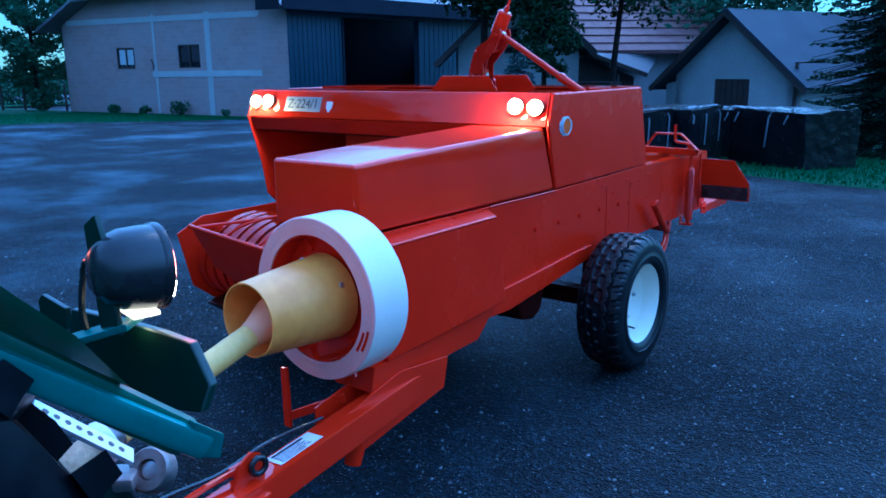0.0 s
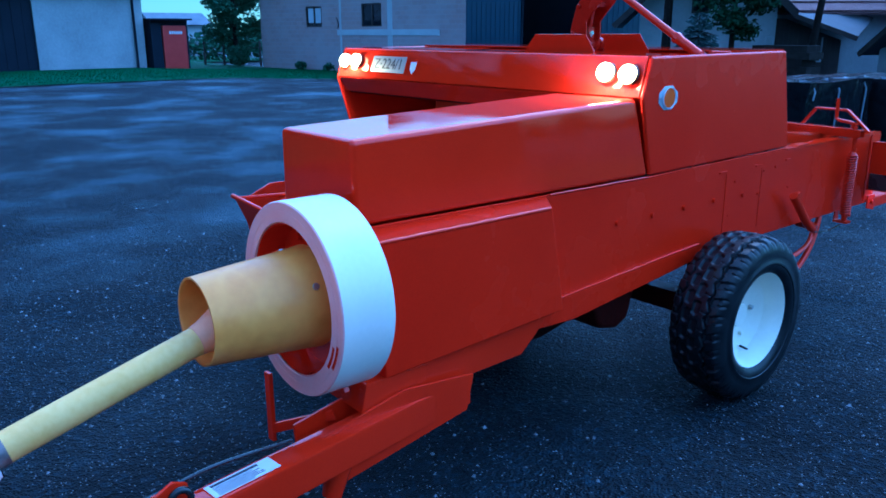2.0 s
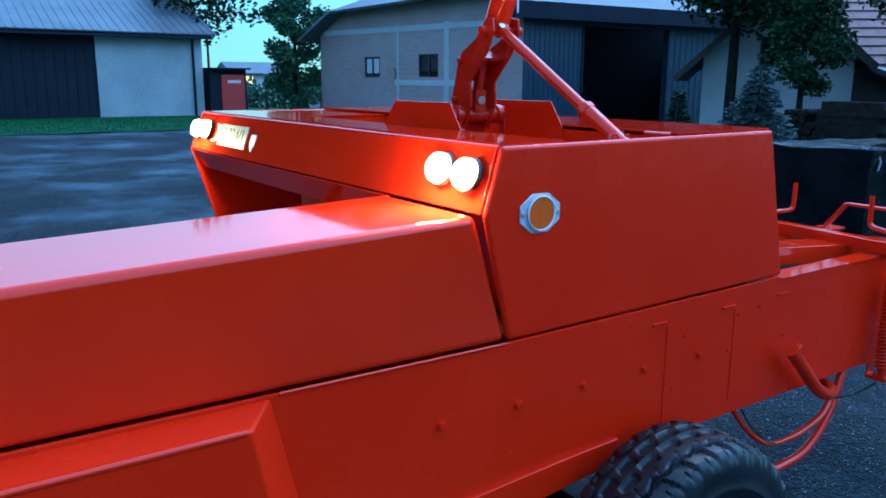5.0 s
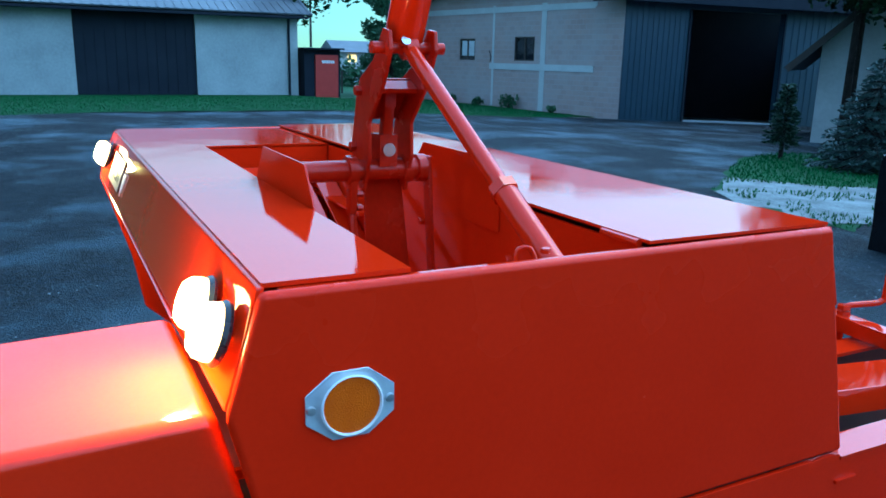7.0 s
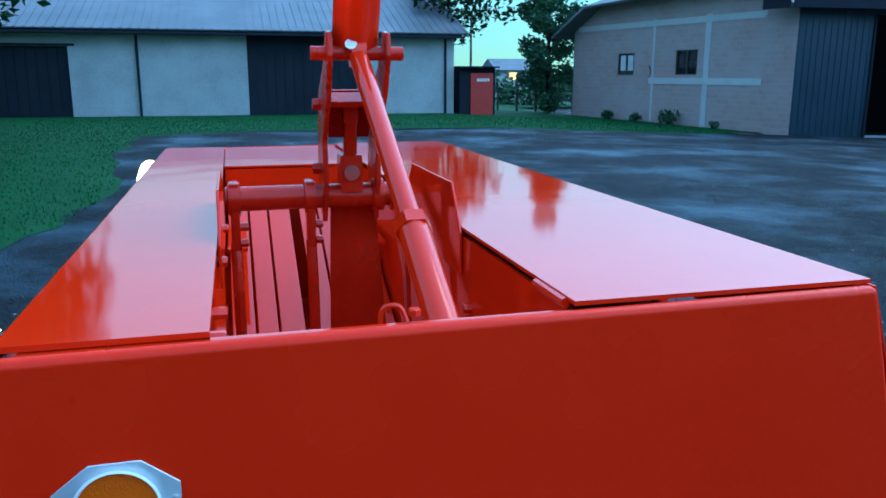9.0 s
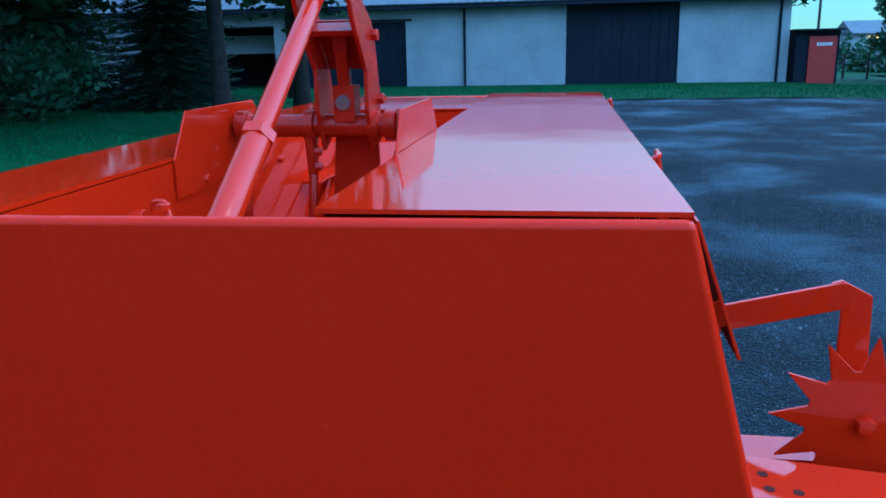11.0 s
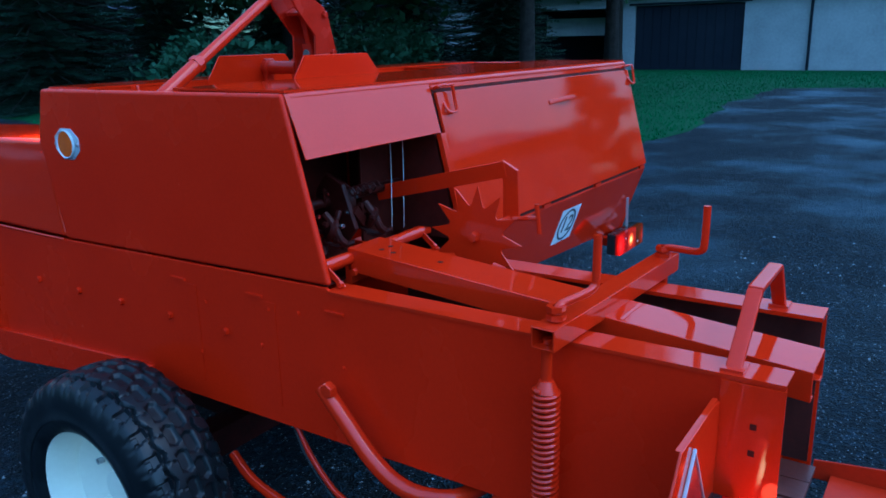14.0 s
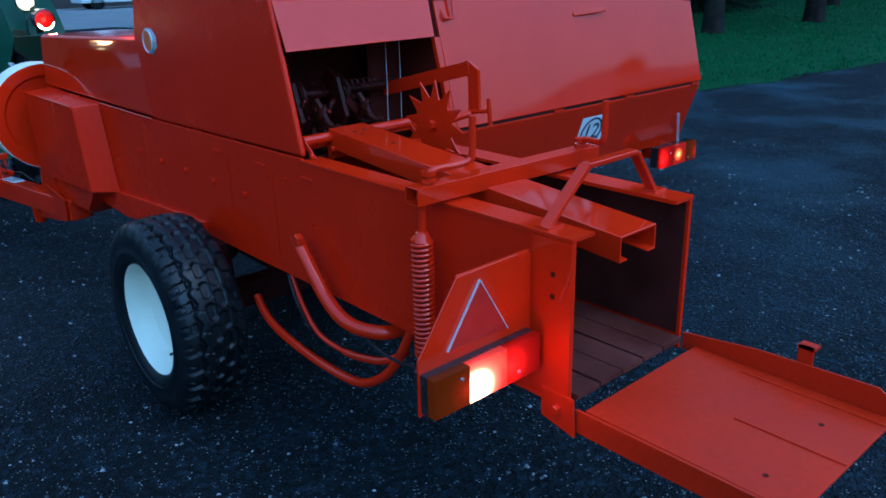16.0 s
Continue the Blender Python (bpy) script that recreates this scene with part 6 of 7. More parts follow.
part("shaft_tube", tube([J0 + jd * 0.745, J1 + jd * 0.02], 0.0455, 24), MUD, pto, "dirty worn outer tube")
part("yoke", tube([J1, J1 + jd * 0.30], [0.06, 0.05], 16), MUD, pto)

# rear face of the hood
rn = Vector((0, 1.0, 0.25)).normalized()


def rear_at(x, z, off=0.0):
    return Vector((x, rear_y(z), z)) + rn * off


part("rear_flap", sheet([rear_at(-0.010, 1.576), rear_at(-0.650, 1.576), Vector(rear_at(-0.635, 1.415)) + Vector((0, 0.016, 0)), Vector(rear_at(-0.016, 1.412)) + Vector((0, 0.016, 0))], 0.004, 0.0015), RED, baler)
part("rear_top_roll", tube([(-0.03, 0.962, 1.566), (HX0 + 0.01, 0.962, 1.566)], 0.013, 12), RED, baler)
part("rear_strip", sheet([rear_at(-0.655, 1.574), rear_at(HX0 + 0.012, 1.574), rear_at(HX0 + 0.012, 1.548), rear_at(-0.655, 1.548)], 0.004, 0.001), RED, baler)
rc = part("rear_door", sheet([rear_at(-0.662, 1.536, 0.004), rear_at(HX0 + 0.014, 1.536, 0.004), rear_at(HX0 + 0.010, 1.080, 0.004), rear_at(-0.668, 1.080, 0.004)], 0.012, 0.003), RED, baler)
part("door_gap", sheet([rear_at(-0.655, 1.549, -0.004), rear_at(HX0 + 0.02, 1.549, -0.004), rear_at(HX0 + 0.02, 1.066, -0.004), rear_at(-0.655, 1.066, -0.004)], 0.006, 0), INSIDE_SHADE, baler)
part("door_post", sheet([rear_at(-0.632, 1.41, 0.0), rear_at(-0.660, 1.41, 0.0), rear_at(-0.664, 1.08, 0.0), rear_at(-0.636, 1.08, 0.0)], 0.02, 0.003), RED, baler)
for x in (-0.70, -2.325):
    part("latch_loop", tube([rear_at(x + 0.035, 1.548, 0.008), rear_at(x + 0.035, 1.552, 0.03), rear_at(x - 0.03, 1.552, 0.034), rear_at(x - 0.035, 1.545, 0.034), rear_at(x - 0.035, 1.478, 0.03), rear_at(x - 0.028, 1.468, 0.03), rear_at(x + 0.0, 1.468, 0.028), rear_at(x + 0.008, 1.476, 0.026), rear_at(x + 0.008, 1.505, 0.012)], 0.0055, 8, 4), RED, baler)
part("door_handle", sheet([rear_at(-1.43, 1.456, 0.010), rear_at(-1.63, 1.460, 0.034), rear_at(-1.63, 1.442, 0.034), rear_at(-1.43, 1.436, 0.010)], 0.010, 0.003), RED, rc)
part("handle_slot", sheet([rear_at(-1.42, 1.462, 0.0055), rear_at(-1.53, 1.462, 0.0055), rear_at(-1.53, 1.432, 0.0055), rear_at(-1.42, 1.432, 0.0055)], 0.001, 0), INSIDE_SHADE, rc)
for x in (-1.25, -1.75, -2.30):
    part("door_hinge", box((x - 0.03, rear_y(1.075) - 0.004, 1.068), (x + 0.03, rear_y(1.075) + 0.012, 1.080), 0.003), RED, baler)
LS = [Vector((-0.64, 1.092, 1.066)), Vector((HX0 + 0.01, 1.092, 1.066)), Vector((HX0 + 0.01, 0.975, 0.745)), Vector((-0.64, 1.01, 0.84))]
low = part("lower_skirt", sheet(LS, 0.008, 0.002), RED, baler)
part("skirt_edge", beam(LS[0] + Vector((0, 0.003, 0)), LS[1] + Vector((0, 0.003, 0)), 0.006, 0.006, 0.001), RED, baler)
su = (LS[1] - LS[2]).normalized()
sg = frame_at(Vector((-1.535, 1.050, 0.935)), (-1, 0, 0), su)
sign = part("sign_plate", bars([(-0.092, -0.082, 0.092, 0.082)], sg, 0.003), LABEL, baler, "white square plate with a ringed 12")
part("ring", lathe([(0.064, 0.003), (0.074, 0.003), (0.074, 0.0045), (0.064, 0.0045)], sg, 40, True), INK, sign)
writing("12", 0.112, sg @ at(0, 0, 0.0036), INK, sign, "dark number 12", "number_lettering")
part("hanger_strap", beam((-2.235, 1.060, 0.925), (-2.275, 1.045, 0.765), 0.012, 0.006, 0.001), ZINC, baler, "pale strap")


# tail lamps
def tail_lamp(x0, x1, y, z0, z1, outer_first, hot):
    body = part("tail_lamp", box((x0, y, z0), (x1, y + 0.042, z1), 0.005), BLACK, baler, "lit rectangular tail lamp")
    w = (x1 - x0) / 10
    spans = [(0.0, 3.1, LENS_AMBER, "amber lens"), (3.12, 6.6, hot, "glowing lens"), (6.62, 10.0, LENS_RED, "red lens")]
    for a, b, m, lab in spans:
        if outer_first:
            a, b = 10 - b, 10 - a
        part("lens", box((x0 + a * w, y + 0.043, z0), (x0 + b * w, y + 0.066, z1), 0.003), m, body, lab)
    for k in (2.2, 7.6):
        part("lens_screw", lathe([(0, 0.004), (0.004, 0.003), (0.005, 0.0)], at(x0 + k * w, y + 0.066, z0 + 0.02 + 0.05 * (k > 5), TO_Y), 8), STEEL, body)


tail_lamp(0.030, 0.362, 2.068, 0.745, 0.838, True, LENS_HOT)
glow("tail_bulb", (0.13, 2.175, 0.785), TAIL_WATTS * 0.5, (1.0, 0.06, 0.03), 0.02)
tail_lamp(-2.37, -2.06, 1.03, 0.672, 0.772, False, LENS_DIM)
part("lamp_bracket", box((-2.30, 0.94, 0.70), (-2.25, 1.03, 0.74), 0.004), RED, baler)
part("lamp_bracket", box((-2.16, 0.94, 0.70), (-2.11, 1.03, 0.74), 0.004), RED, baler)

# marker board with triangle
part("marker_board", across(2.082, 2.088, [(0.014, 1.026), (0.06, 1.032), (0.250, 1.028), (0.366, 0.868), (0.368, 0.735), (0.014, 0.735)], 0.002), RED, baler)
part("board_fold", across(2.074, 2.084, [(0.016, 1.027), (0.016, 1.031), (0.246, 1.029), (0.246, 1.025)], 0.001), RED, baler)
tri = [(0.186, 1.008), (0.286, 0.866), (0.096, 0.860)]
tr = part("reflector_triangle", across(2.089, 2.0905, tri, 0.0005), REFLEX, baler, "red triangular reflector with pale edge")
for (xa, za), (xb, zb), wide in ((tri[0], tri[2], 0.003), (tri[0], tri[1], 0.0065)):
    part("pale_edge", beam((xa, 2.092, za), (xb, 2.092, zb), 0.003, wide, 0.001, up=(0, 1, 0)), ZINC, tr)

# chute, hinges
chute = part("chute", sheet([(-0.008, 2.245, 0.662), (-0.008, 2.755, 0.658), (-0.482, 2.755, 0.658), (-0.482, 2.245, 0.662)], 0.006, 0.002), RED_WORN, baler)
part("chute_side", side(-0.490, -0.484, [(2.205, 0.640), (2.205, 0.690), (2.42, 0.714), (2.71, 0.722), (2.75, 0.695), (2.75, 0.640)], 0.002), RED_WORN, baler)
part("chute_side", box((-0.004, 2.225, 0.600), (0.004, 2.755, 0.660), 0.002), RED_WORN, baler)
part("chute_clip", box((-0.500, 2.515, 0.69), (-0.492, 2.552, 0.760), 0.002), RED_WORN, baler)
part("chute_clip", box((-0.525, 2.512, 0.752), (-0.492, 2.555, 0.760), 0.002), RED_WORN, baler)
part("chute_rib", beam((-0.229, 2.50, 0.6615), (-0.229, 2.752, 0.6595), 0.006, 0.004, 0.001), RED_WORN, chute)
part("chute_rib", beam((-0.440, 2.40, 0.6625), (-0.440, 2.752, 0.6595), 0.006, 0.004, 0.001), RED_WORN, chute)
for x, y in ((-0.343, 2.649), (-0.077, 2.653)):
    part("drain_hole", lathe([(0, 0.0006), (0.006, 0.0006), (0.006, 0.0)], at(x, y, 0.6600), 16), INSIDE_SHADE, chute)
part("hinge_plate", side(0.009, 0.016, [(2.128, 0.690), (2.225, 0.690), (2.232, 0.590), (2.128, 0.612)], 0.002), RED, baler)
part("hinge_bolt", hexbolt((0.016, 2.178, 0.648), TO_X, 0.014, 0.014), RED, baler)

# density rails, cross bar, cranks, springs
part("tension_beam", prism([(-0.140, 1.03, z) for z in (1.055, 1.118)] + [(-0.285, 1.03, z) for z in (1.118, 1.055)], (0, 0.02, 0), 0), RED, baler)
bm = prism([(x, 1.04, z) for x, z in ((-0.285, 1.090), (-0.285, 1.156), (-0.140, 1.156), (-0.140, 1.090), (-0.172, 1.090), (-0.172, 1.096), (-0.146, 1.096), (-0.146, 1.150), (-0.279, 1.150), (-0.279, 1.096), (-0.253, 1.096), (-0.253, 1.090))], (0, 1.185, -0.100), 0)
part("tension_rail", rounded(bm, 0.004, 2), RED, baler)
for x, y in ((-0.19, 1.12), (-0.23, 1.12), (-0.19, 1.16), (-0.21, 1.30)):
    part("rail_hole", lathe([(0, 0.0008), (0.008, 0.0008), (0.008, 0.0)], at(x, y, 1.156 - 0.0844 * (y - 1.04)), 12), INSIDE_SHADE, baler)
part("pivot_rod", tube([(-0.035, 1.045, 1.128), (-0.485, 1.045, 1.128)], 0.018, 14), RED, baler)
for x in (-0.04, -0.478):
    part("pivot_bracket", side(x, x + 0.006, [(1.03, 1.135), (1.055, 1.135), (1.12, 1.085), (1.09, 1.085)], 0.002), RED, baler)
    part("bolt", hexbolt((x + 0.006, 1.105, 1.09), TO_X, 0.010, 0.01), RED, baler)
part("rail_bolt", hexbolt((-0.139, 1.065, 1.09), TO_X, 0.011, 0.01), RED, baler)
# channel-section cross bar with open ends
C0, C1 = Vector((0.090, 1.748, 1.108)), Vector((-0.590, 1.788, 1.114))
cdir = (C1 - C0).normalized()
cw = Vector((-cdir.y, cdir.x, 0)).normalized()
bm = bmesh.new()
loops = []
for end in (C0, C1):
    for half in (1.0, 0.83):
        loops.append([bm.verts.new(end + cw * (0.028 * half * a) + Vector((0, 0, 0.0235 * half * b))) for a, b in ((-1, -1), (1, -1), (1, 1), (-1, 1))])
for k in range(4):
    for r, q in ((0, 1), (2, 3), (0, 2), (1, 3)):
        bm.faces.new((loops[r][k - 1], loops[r][k], loops[q][k], loops[q][k - 1]))
bmesh.ops.recalc_face_normals(bm, faces=bm.faces)
part("cross_bar", rounded(bm, 0.0018, 2), RED, baler)
part("weld_bead", tube([(-0.15 - 0.018 * k, 1.822 + 0.002 * (k % 2), 1.085) for k in range(8)], 0.007, 6), RED, baler)


def crank(x, y, turn):
    base = Vector((x, y, 1.136))
    d = Vector((math.cos(turn), math.sin(turn), 0))
    up = lambda h, r=0.0: base + Vector((0, 0, h)) + d * r
    p = [up(-0.02), up(0.012), up(0.026, 0.010), up(0.031, 0.03), up(0.036, 0.095), up(0.043, 0.118), up(0.062, 0.126), up(0.158, 0.128)]
    c = part("crank", tube(p, 0.0095, 10, 4), RED, baler)
    for h in (0.006, 0.024):
        part("nut", lathe([(0.009, -0.006), (0.021, -0.006), (0.021, 0.006), (0.009, 0.006)], at(x, y, 1.136 + h), 6), RED, c)


crank(0.035, 1.752, radians(163))
crank(-0.535, 1.790, radians(68))


def spring(x, y, z0, z1):
    turns, n = 25, 14
    pts = [(x + 0.026 * math.cos(6.2832 * k / n), y + 0.026 * math.sin(6.2832 * k / n), z0 + (z1 - z0) * k / (turns * n)) for k in range(turns * n + 1)]
    s = part("spring", tube(pts, 0.0058, 7), RED, baler)
    part("spring_core", tube([(x, y, z0), (x, y, z1)], 0.016, 10), INSIDE_SHADE, s)
    part("spring_hook", tube([(x, y, z1 - 0.01), (x, y, z1 + 0.03), (x, y + 0.002, 1.10)], 0.012, 10), RED, s)
    part("spring_plug", tube([(x, y, z1 - 0.005), (x, y, z1 + 0.02)], [0.028, 0.016], 14), RED, s)
    part("spring_eye", tube([(x, y, z0 + 0.01), (x, y - 0.005, z0 - 0.045)], [0.020, 0.012], 10), RED, s)


spring(0.055, 1.742, 0.635, 0.985)
spring(-0.540, 1.790, 0.635, 0.985)
for x0, x1 in ((0.0, 0.08), (-0.56, -0.482)):
    part("spring_bracket", box((x0, 1.722, 0.588), (x1, 1.772, 0.600), 0.003), RED, baler)
    part("spring_bracket_web", side(x0 if x0 >= 0 else x1 - 0.006, (x0 if x0 >= 0 else x1 - 0.006) + 0.006, [(1.722, 0.598), (1.772, 0.598), (1.772, 0.65), (1.722, 0.65)], 0.001), RED, baler)
# arched strap over the chamber end
arch = [(-0.018, 1.078), (-0.160, 1.202), (-0.355, 1.203), (-0.445, 1.084)]
for (xa, za), (xb, zb) in zip(arch, arch[1:]):
    part("arch_strap", beam((xa, 2.10, za), (xb, 2.10, zb), 0.032, 0.014, 0.005, up=(0, 0.02, 1)), RED, baler)
part("arch_foot", box((-0.06, 2.078, 1.079), (-0.004, 2.122, 1.086), 0.002), RED, baler)
part("arch_foot", box((-0.475, 2.078, 1.081), (-0.43, 2.122, 1.088), 0.002), RED, baler)
# needle yoke and guard hoops under the chamber
part("needle_arm", tube([(0.055, 1.10, 0.835), (0.058, 1.16, 0.775), (0.06, 1.27, 0.665), (0.05, 1.37, 0.612), (0.0, 1.47, 0.60), (-0.10, 1.50, 0.60)], 0.023, 14, 5), RED, baler)
part("needle_arm_end", hexbolt((0.058, 1.13, 0.835), TO_X, 0.022, 0.02), RED, baler)
part("guard_hoop", tube([(-0.03, 0.62, 0.455), (-0.01, 0.73, 0.402), (0.0, 0.90, 0.372), (0.0, 1.10, 0.355), (0.0, 1.31, 0.365), (-0.005, 1.43, 0.42), (-0.01, 1.52, 0.51), (-0.02, 1.585, 0.63), (-0.03, 1.60, 0.66)], 0.016, 10, 5), RED, baler)
part("needle", tube([(-0.03, 0.89, 0.68), (-0.02, 0.93, 0.615), (-0.01, 1.00, 0.535), (0.0, 1.10, 0.470), (0.0, 1.24, 0.455), (0.0, 1.37, 0.474), (-0.01, 1.47, 0.50), (-0.03, 1.55, 0.55)], [0.009] * 21 + [0.013] * 15, 10, 5), RED, baler)
part("brake_cable", tube([(0.03, 1.36, 0.60), (0.04, 1.46, 0.575), (0.05, 1.58, 0.570), (0.055, 1.70, 0.585)], 0.005, 6, 5), BLACK, baler, "thin black cable")
part("brake_cable", tube([(0.0, 0.93, 0.64), (0.01, 0.98, 0.57), (0.02, 1.06, 0.50), (0.03, 1.10, 0.485)], 0.004, 6, 5), BLACK, baler, "thin black cable")

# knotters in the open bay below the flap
# bay walls in shade colour, so the opening looks deep and dark
part("bay_back", box((-0.632, 0.62, 1.062), (-0.03, 0.63, 1.56), 0), INSIDE_SHADE, baler)
part("bay_side", side(-0.655, -0.645, [(0.63, 1.070), (rear_y(1.070) - 0.016, 1.070), (rear_y(1.55) - 0.016, 1.55), (0.63, 1.55)], 0), INSIDE_SHADE, baler)
part("bay_side", box((-0.036, 0.63, 1.08), (-0.026, 0.955, 1.54), 0), INSIDE_SHADE, baler)
part("knotter_shaft", tube([(-0.62, 0.86, 1.245), (-0.04, 0.86, 1.245)], 0.016, 12), SHADED_GREASE, baler)
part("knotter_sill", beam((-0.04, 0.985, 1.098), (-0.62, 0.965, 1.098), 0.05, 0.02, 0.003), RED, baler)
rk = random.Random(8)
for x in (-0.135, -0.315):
    kn = part("knotter", lathe([(0.02, -0.012), (0.062, -0.012), (0.070, -0.004), (0.070, 0.004), (0.062, 0.012), (0.02, 0.012)], at(x, 0.86, 1.235, TO_X), 28, True), SHADED_GREASE, baler, "cast knotter unit")
    part("knotter_frame", prism([(x + 0.03, y, z) for y, z in ((0.80, 1.16), (0.93, 1.13), (0.965, 1.17), (0.92, 1.30), (0.86, 1.33), (0.82, 1.28))], (0.018, 0, 0), 0.004), SHADED_GREASE, kn)
    part("bill_hook", tube([(x - 0.03, 0.94, 1.235), (x - 0.035, 0.97, 1.20), (x - 0.04, 0.985, 1.165), (x - 0.055, 0.99, 1.15)], [0.012] * 13, 8, 4), SHADED_GREASE, kn)
    part("twine_disc", lathe([(0, -0.01), (0.03, -0.01), (0.036, 0.0), (0.03, 0.01), (0, 0.01)], at(x - 0.04, 0.955, 1.19, pose(0, 0, 0, 35, 60)), 12), SHADED_GREASE, kn, "dark twine disc")
    part("stripper_arm", tube([(x - 0.02, 0.90, 1.17), (x - 0.05, 0.96, 1.14), (x - 0.085, 1.0, 1.15)], [0.008] * 9, 8, 4), SHADED_GREASE, kn)
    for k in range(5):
        part("bolt", hexbolt((x + rk.uniform(-0.05, 0.03), 0.95 + rk.uniform(-0.02, 0.03), 1.15 + rk.uniform(0, 0.12)), TO_Y, 0.009, 0.012), SHADED_GREASE, kn)
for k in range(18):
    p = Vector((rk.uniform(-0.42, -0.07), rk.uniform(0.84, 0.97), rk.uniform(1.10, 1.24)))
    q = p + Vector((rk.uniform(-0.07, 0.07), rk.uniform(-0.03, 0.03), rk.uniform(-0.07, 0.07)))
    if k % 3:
        part("knotter_lever", beam(p, q, rk.uniform(0.008, 0.016), rk.uniform(0.014, 0.03), 0.002), SHADED_GREASE, baler)
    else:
        part("knotter_rod", tube([p, p.lerp(q, 0.5) + Vector((0.012, 0.01, 0)), q], rk.uniform(0.005, 0.009), 8, 4), SHADED_GREASE, baler)
# small chrome bolts added to stand in for glints on the knotter gear
for x, z, r in ((-0.184, 1.202, 0.008), (-0.249, 1.274, 0.004), (-0.130, 1.302, 0.004), (-0.206, 1.237, 0.005), (-0.089, 1.247, 0.006)):
    part("bolt", hexbolt((x, 0.985, z), TO_Y, r, 0.008), CHROME, baler, "tiny chrome bolt head placed as a glint")
part("coil_spring", tube([(-0.42 + 0.0035 * k, 0.93 + 0.014 * math.cos(k * 0.9), 1.275 + 0.014 * math.sin(k * 0.9)) for k in range(40)], 0.003, 6), SHADED_GREASE, baler)
for x in (-0.462, -0.525):
    part("twine", tube([(x, 0.95, 1.52), (x - 0.004, 0.952, 1.35), (x - 0.006, 0.945, 1.12)], 0.0010, 6, 5), TWINE, baler, "pale twine strand")
# measuring arm and star wheel
arm0, knee = Vector((-0.535, 0.84, 1.222)), Vector((-0.530, 1.318, 1.336))
part("measuring_arm", beam(arm0, knee, 0.010, 0.048, 0.002), RED, baler)
part("measuring_arm_drop", prism([(-0.540, 1.290, 1.355), (-0.540, 1.308, 1.361), (-0.540, 1.358, 1.334), (-0.540, 1.363, 1.19), (-0.540, 1.310, 1.19), (-0.540, 1.310, 1.30)], (0.012, 0, 0), 0.002), RED, baler)
SX, SY, SZ = -0.381, 1.307, 1.168
star_pts = []
for k in range(12):
    a = 2 * math.pi * k / 12 - 0.07
    star_pts += [(SX, SY + 0.147 * math.cos(a), SZ + 0.147 * math.sin(a)), (SX, SY + 0.090 * math.cos(a + 0.20), SZ + 0.090 * math.sin(a + 0.20)), (SX, SY + 0.090 * math.cos(a + 0.30), SZ + 0.090 * math.sin(a + 0.30))]
star = part("star_wheel", prism(star_pts, (0.006, 0, 0), 0.001, 1), RED, baler)
part("star_hub", hexbolt((SX + 0.006, SY, SZ), TO_X, 0.016, 0.018), RED, star)
part("star_axle", tube([(SX, SY, SZ), (SX - 0.15, SY + 0.02, SZ + 0.02)], 0.012, 10), RED, baler)
part("stop_rod", tube([(-0.50, 1.36, 1.20), (-0.50, 1.44, 1.21)], 0.007, 8), RED, baler)
part("stop_tee", tube([(-0.50, 1.445, 1.165), (-0.50, 1.435, 1.25)], 0.007, 8), RED, baler)

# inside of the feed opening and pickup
part("feed_back", box((HX0 + 0.03, 0.80, 0.75), (-0.49, 0.81, 1.56), 0), INSIDE_SHADE, baler)
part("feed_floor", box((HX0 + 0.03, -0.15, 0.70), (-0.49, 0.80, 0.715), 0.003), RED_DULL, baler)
part("feed_roof", box((HX0 + 0.03, -0.10, 1.30), (-1.72, 0.75, 1.31), 0), INSIDE_SHADE, baler)
part("feed_roof", box((-1.70, -0.10, 1.30), (-0.49, 0.09, 1.31), 0), INSIDE_SHADE, baler)
pk = part("pickup", tube([(-0.60, -0.72, 0.58), (-1.90, -0.72, 0.58)], 0.10, 20), INSIDE_SHADE, baler, "red pickup reel with curved bands")
for k in range(15):
    x = -0.64 - 0.088 * k
    pts = [(x, -0.25, 0.80), (x, -0.55, 0.845), (x, -0.80, 0.80), (x, -0.97, 0.66), (x, -0.98, 0.52), (x, -0.88, 0.40), (x, -0.70, 0.33)]
    bm = bmesh.new()
    path = smooth_path(pts, 4)
    rows = [[bm.verts.new((p.x + w, p.y, p.z)) for w in (-0.03, 0.03)] for p in path]
    for r, q in zip(rows, rows[1:]):
        bm.faces.new((r[0], r[1], q[1], q[0]))
    bmesh.ops.solidify(bm, geom=bm.faces[:], thickness=0.004)
    part("band", bm, RED, pk)
part("pickup_end", side(-1.955, -1.945, [(-0.2, 0.86), (-0.9, 0.86), (-1.08, 0.78), (-1.0, 0.45), (-0.80, 0.30), (-0.3, 0.40)], 0.003), RED, baler)
part("pickup_end", side(-0.585, -0.575, [(-0.2, 0.86), (-0.9, 0.88), (-1.02, 0.70), (-0.98, 0.45), (-0.80, 0.30), (-0.3, 0.40)], 0.003), RED, baler)
# crop guard hung in front of the pickup
G0, G1 = Vector((-1.385, -1.362, 0.925)), Vector((-0.52, -1.27, 0.815))
part("guard_sheet", sheet([G0, G1, G1 + Vector((0, 0.20, -0.36)), G0 + Vector((0.14, 0.20, -0.34)), G0 + Vector((0.08, 0.06, -0.20))], 0.004, 0.001), RED, baler)
part("guard_rod", tube([G0 + Vector((-0.02, -0.005, 0.01)), G1], 0.011, 10), RED, baler)
part("guard_rod", tube([G0, (-1.05, -0.85, 0.965), (-0.70, -0.35, 0.99)], 0.009, 10), RED, baler)
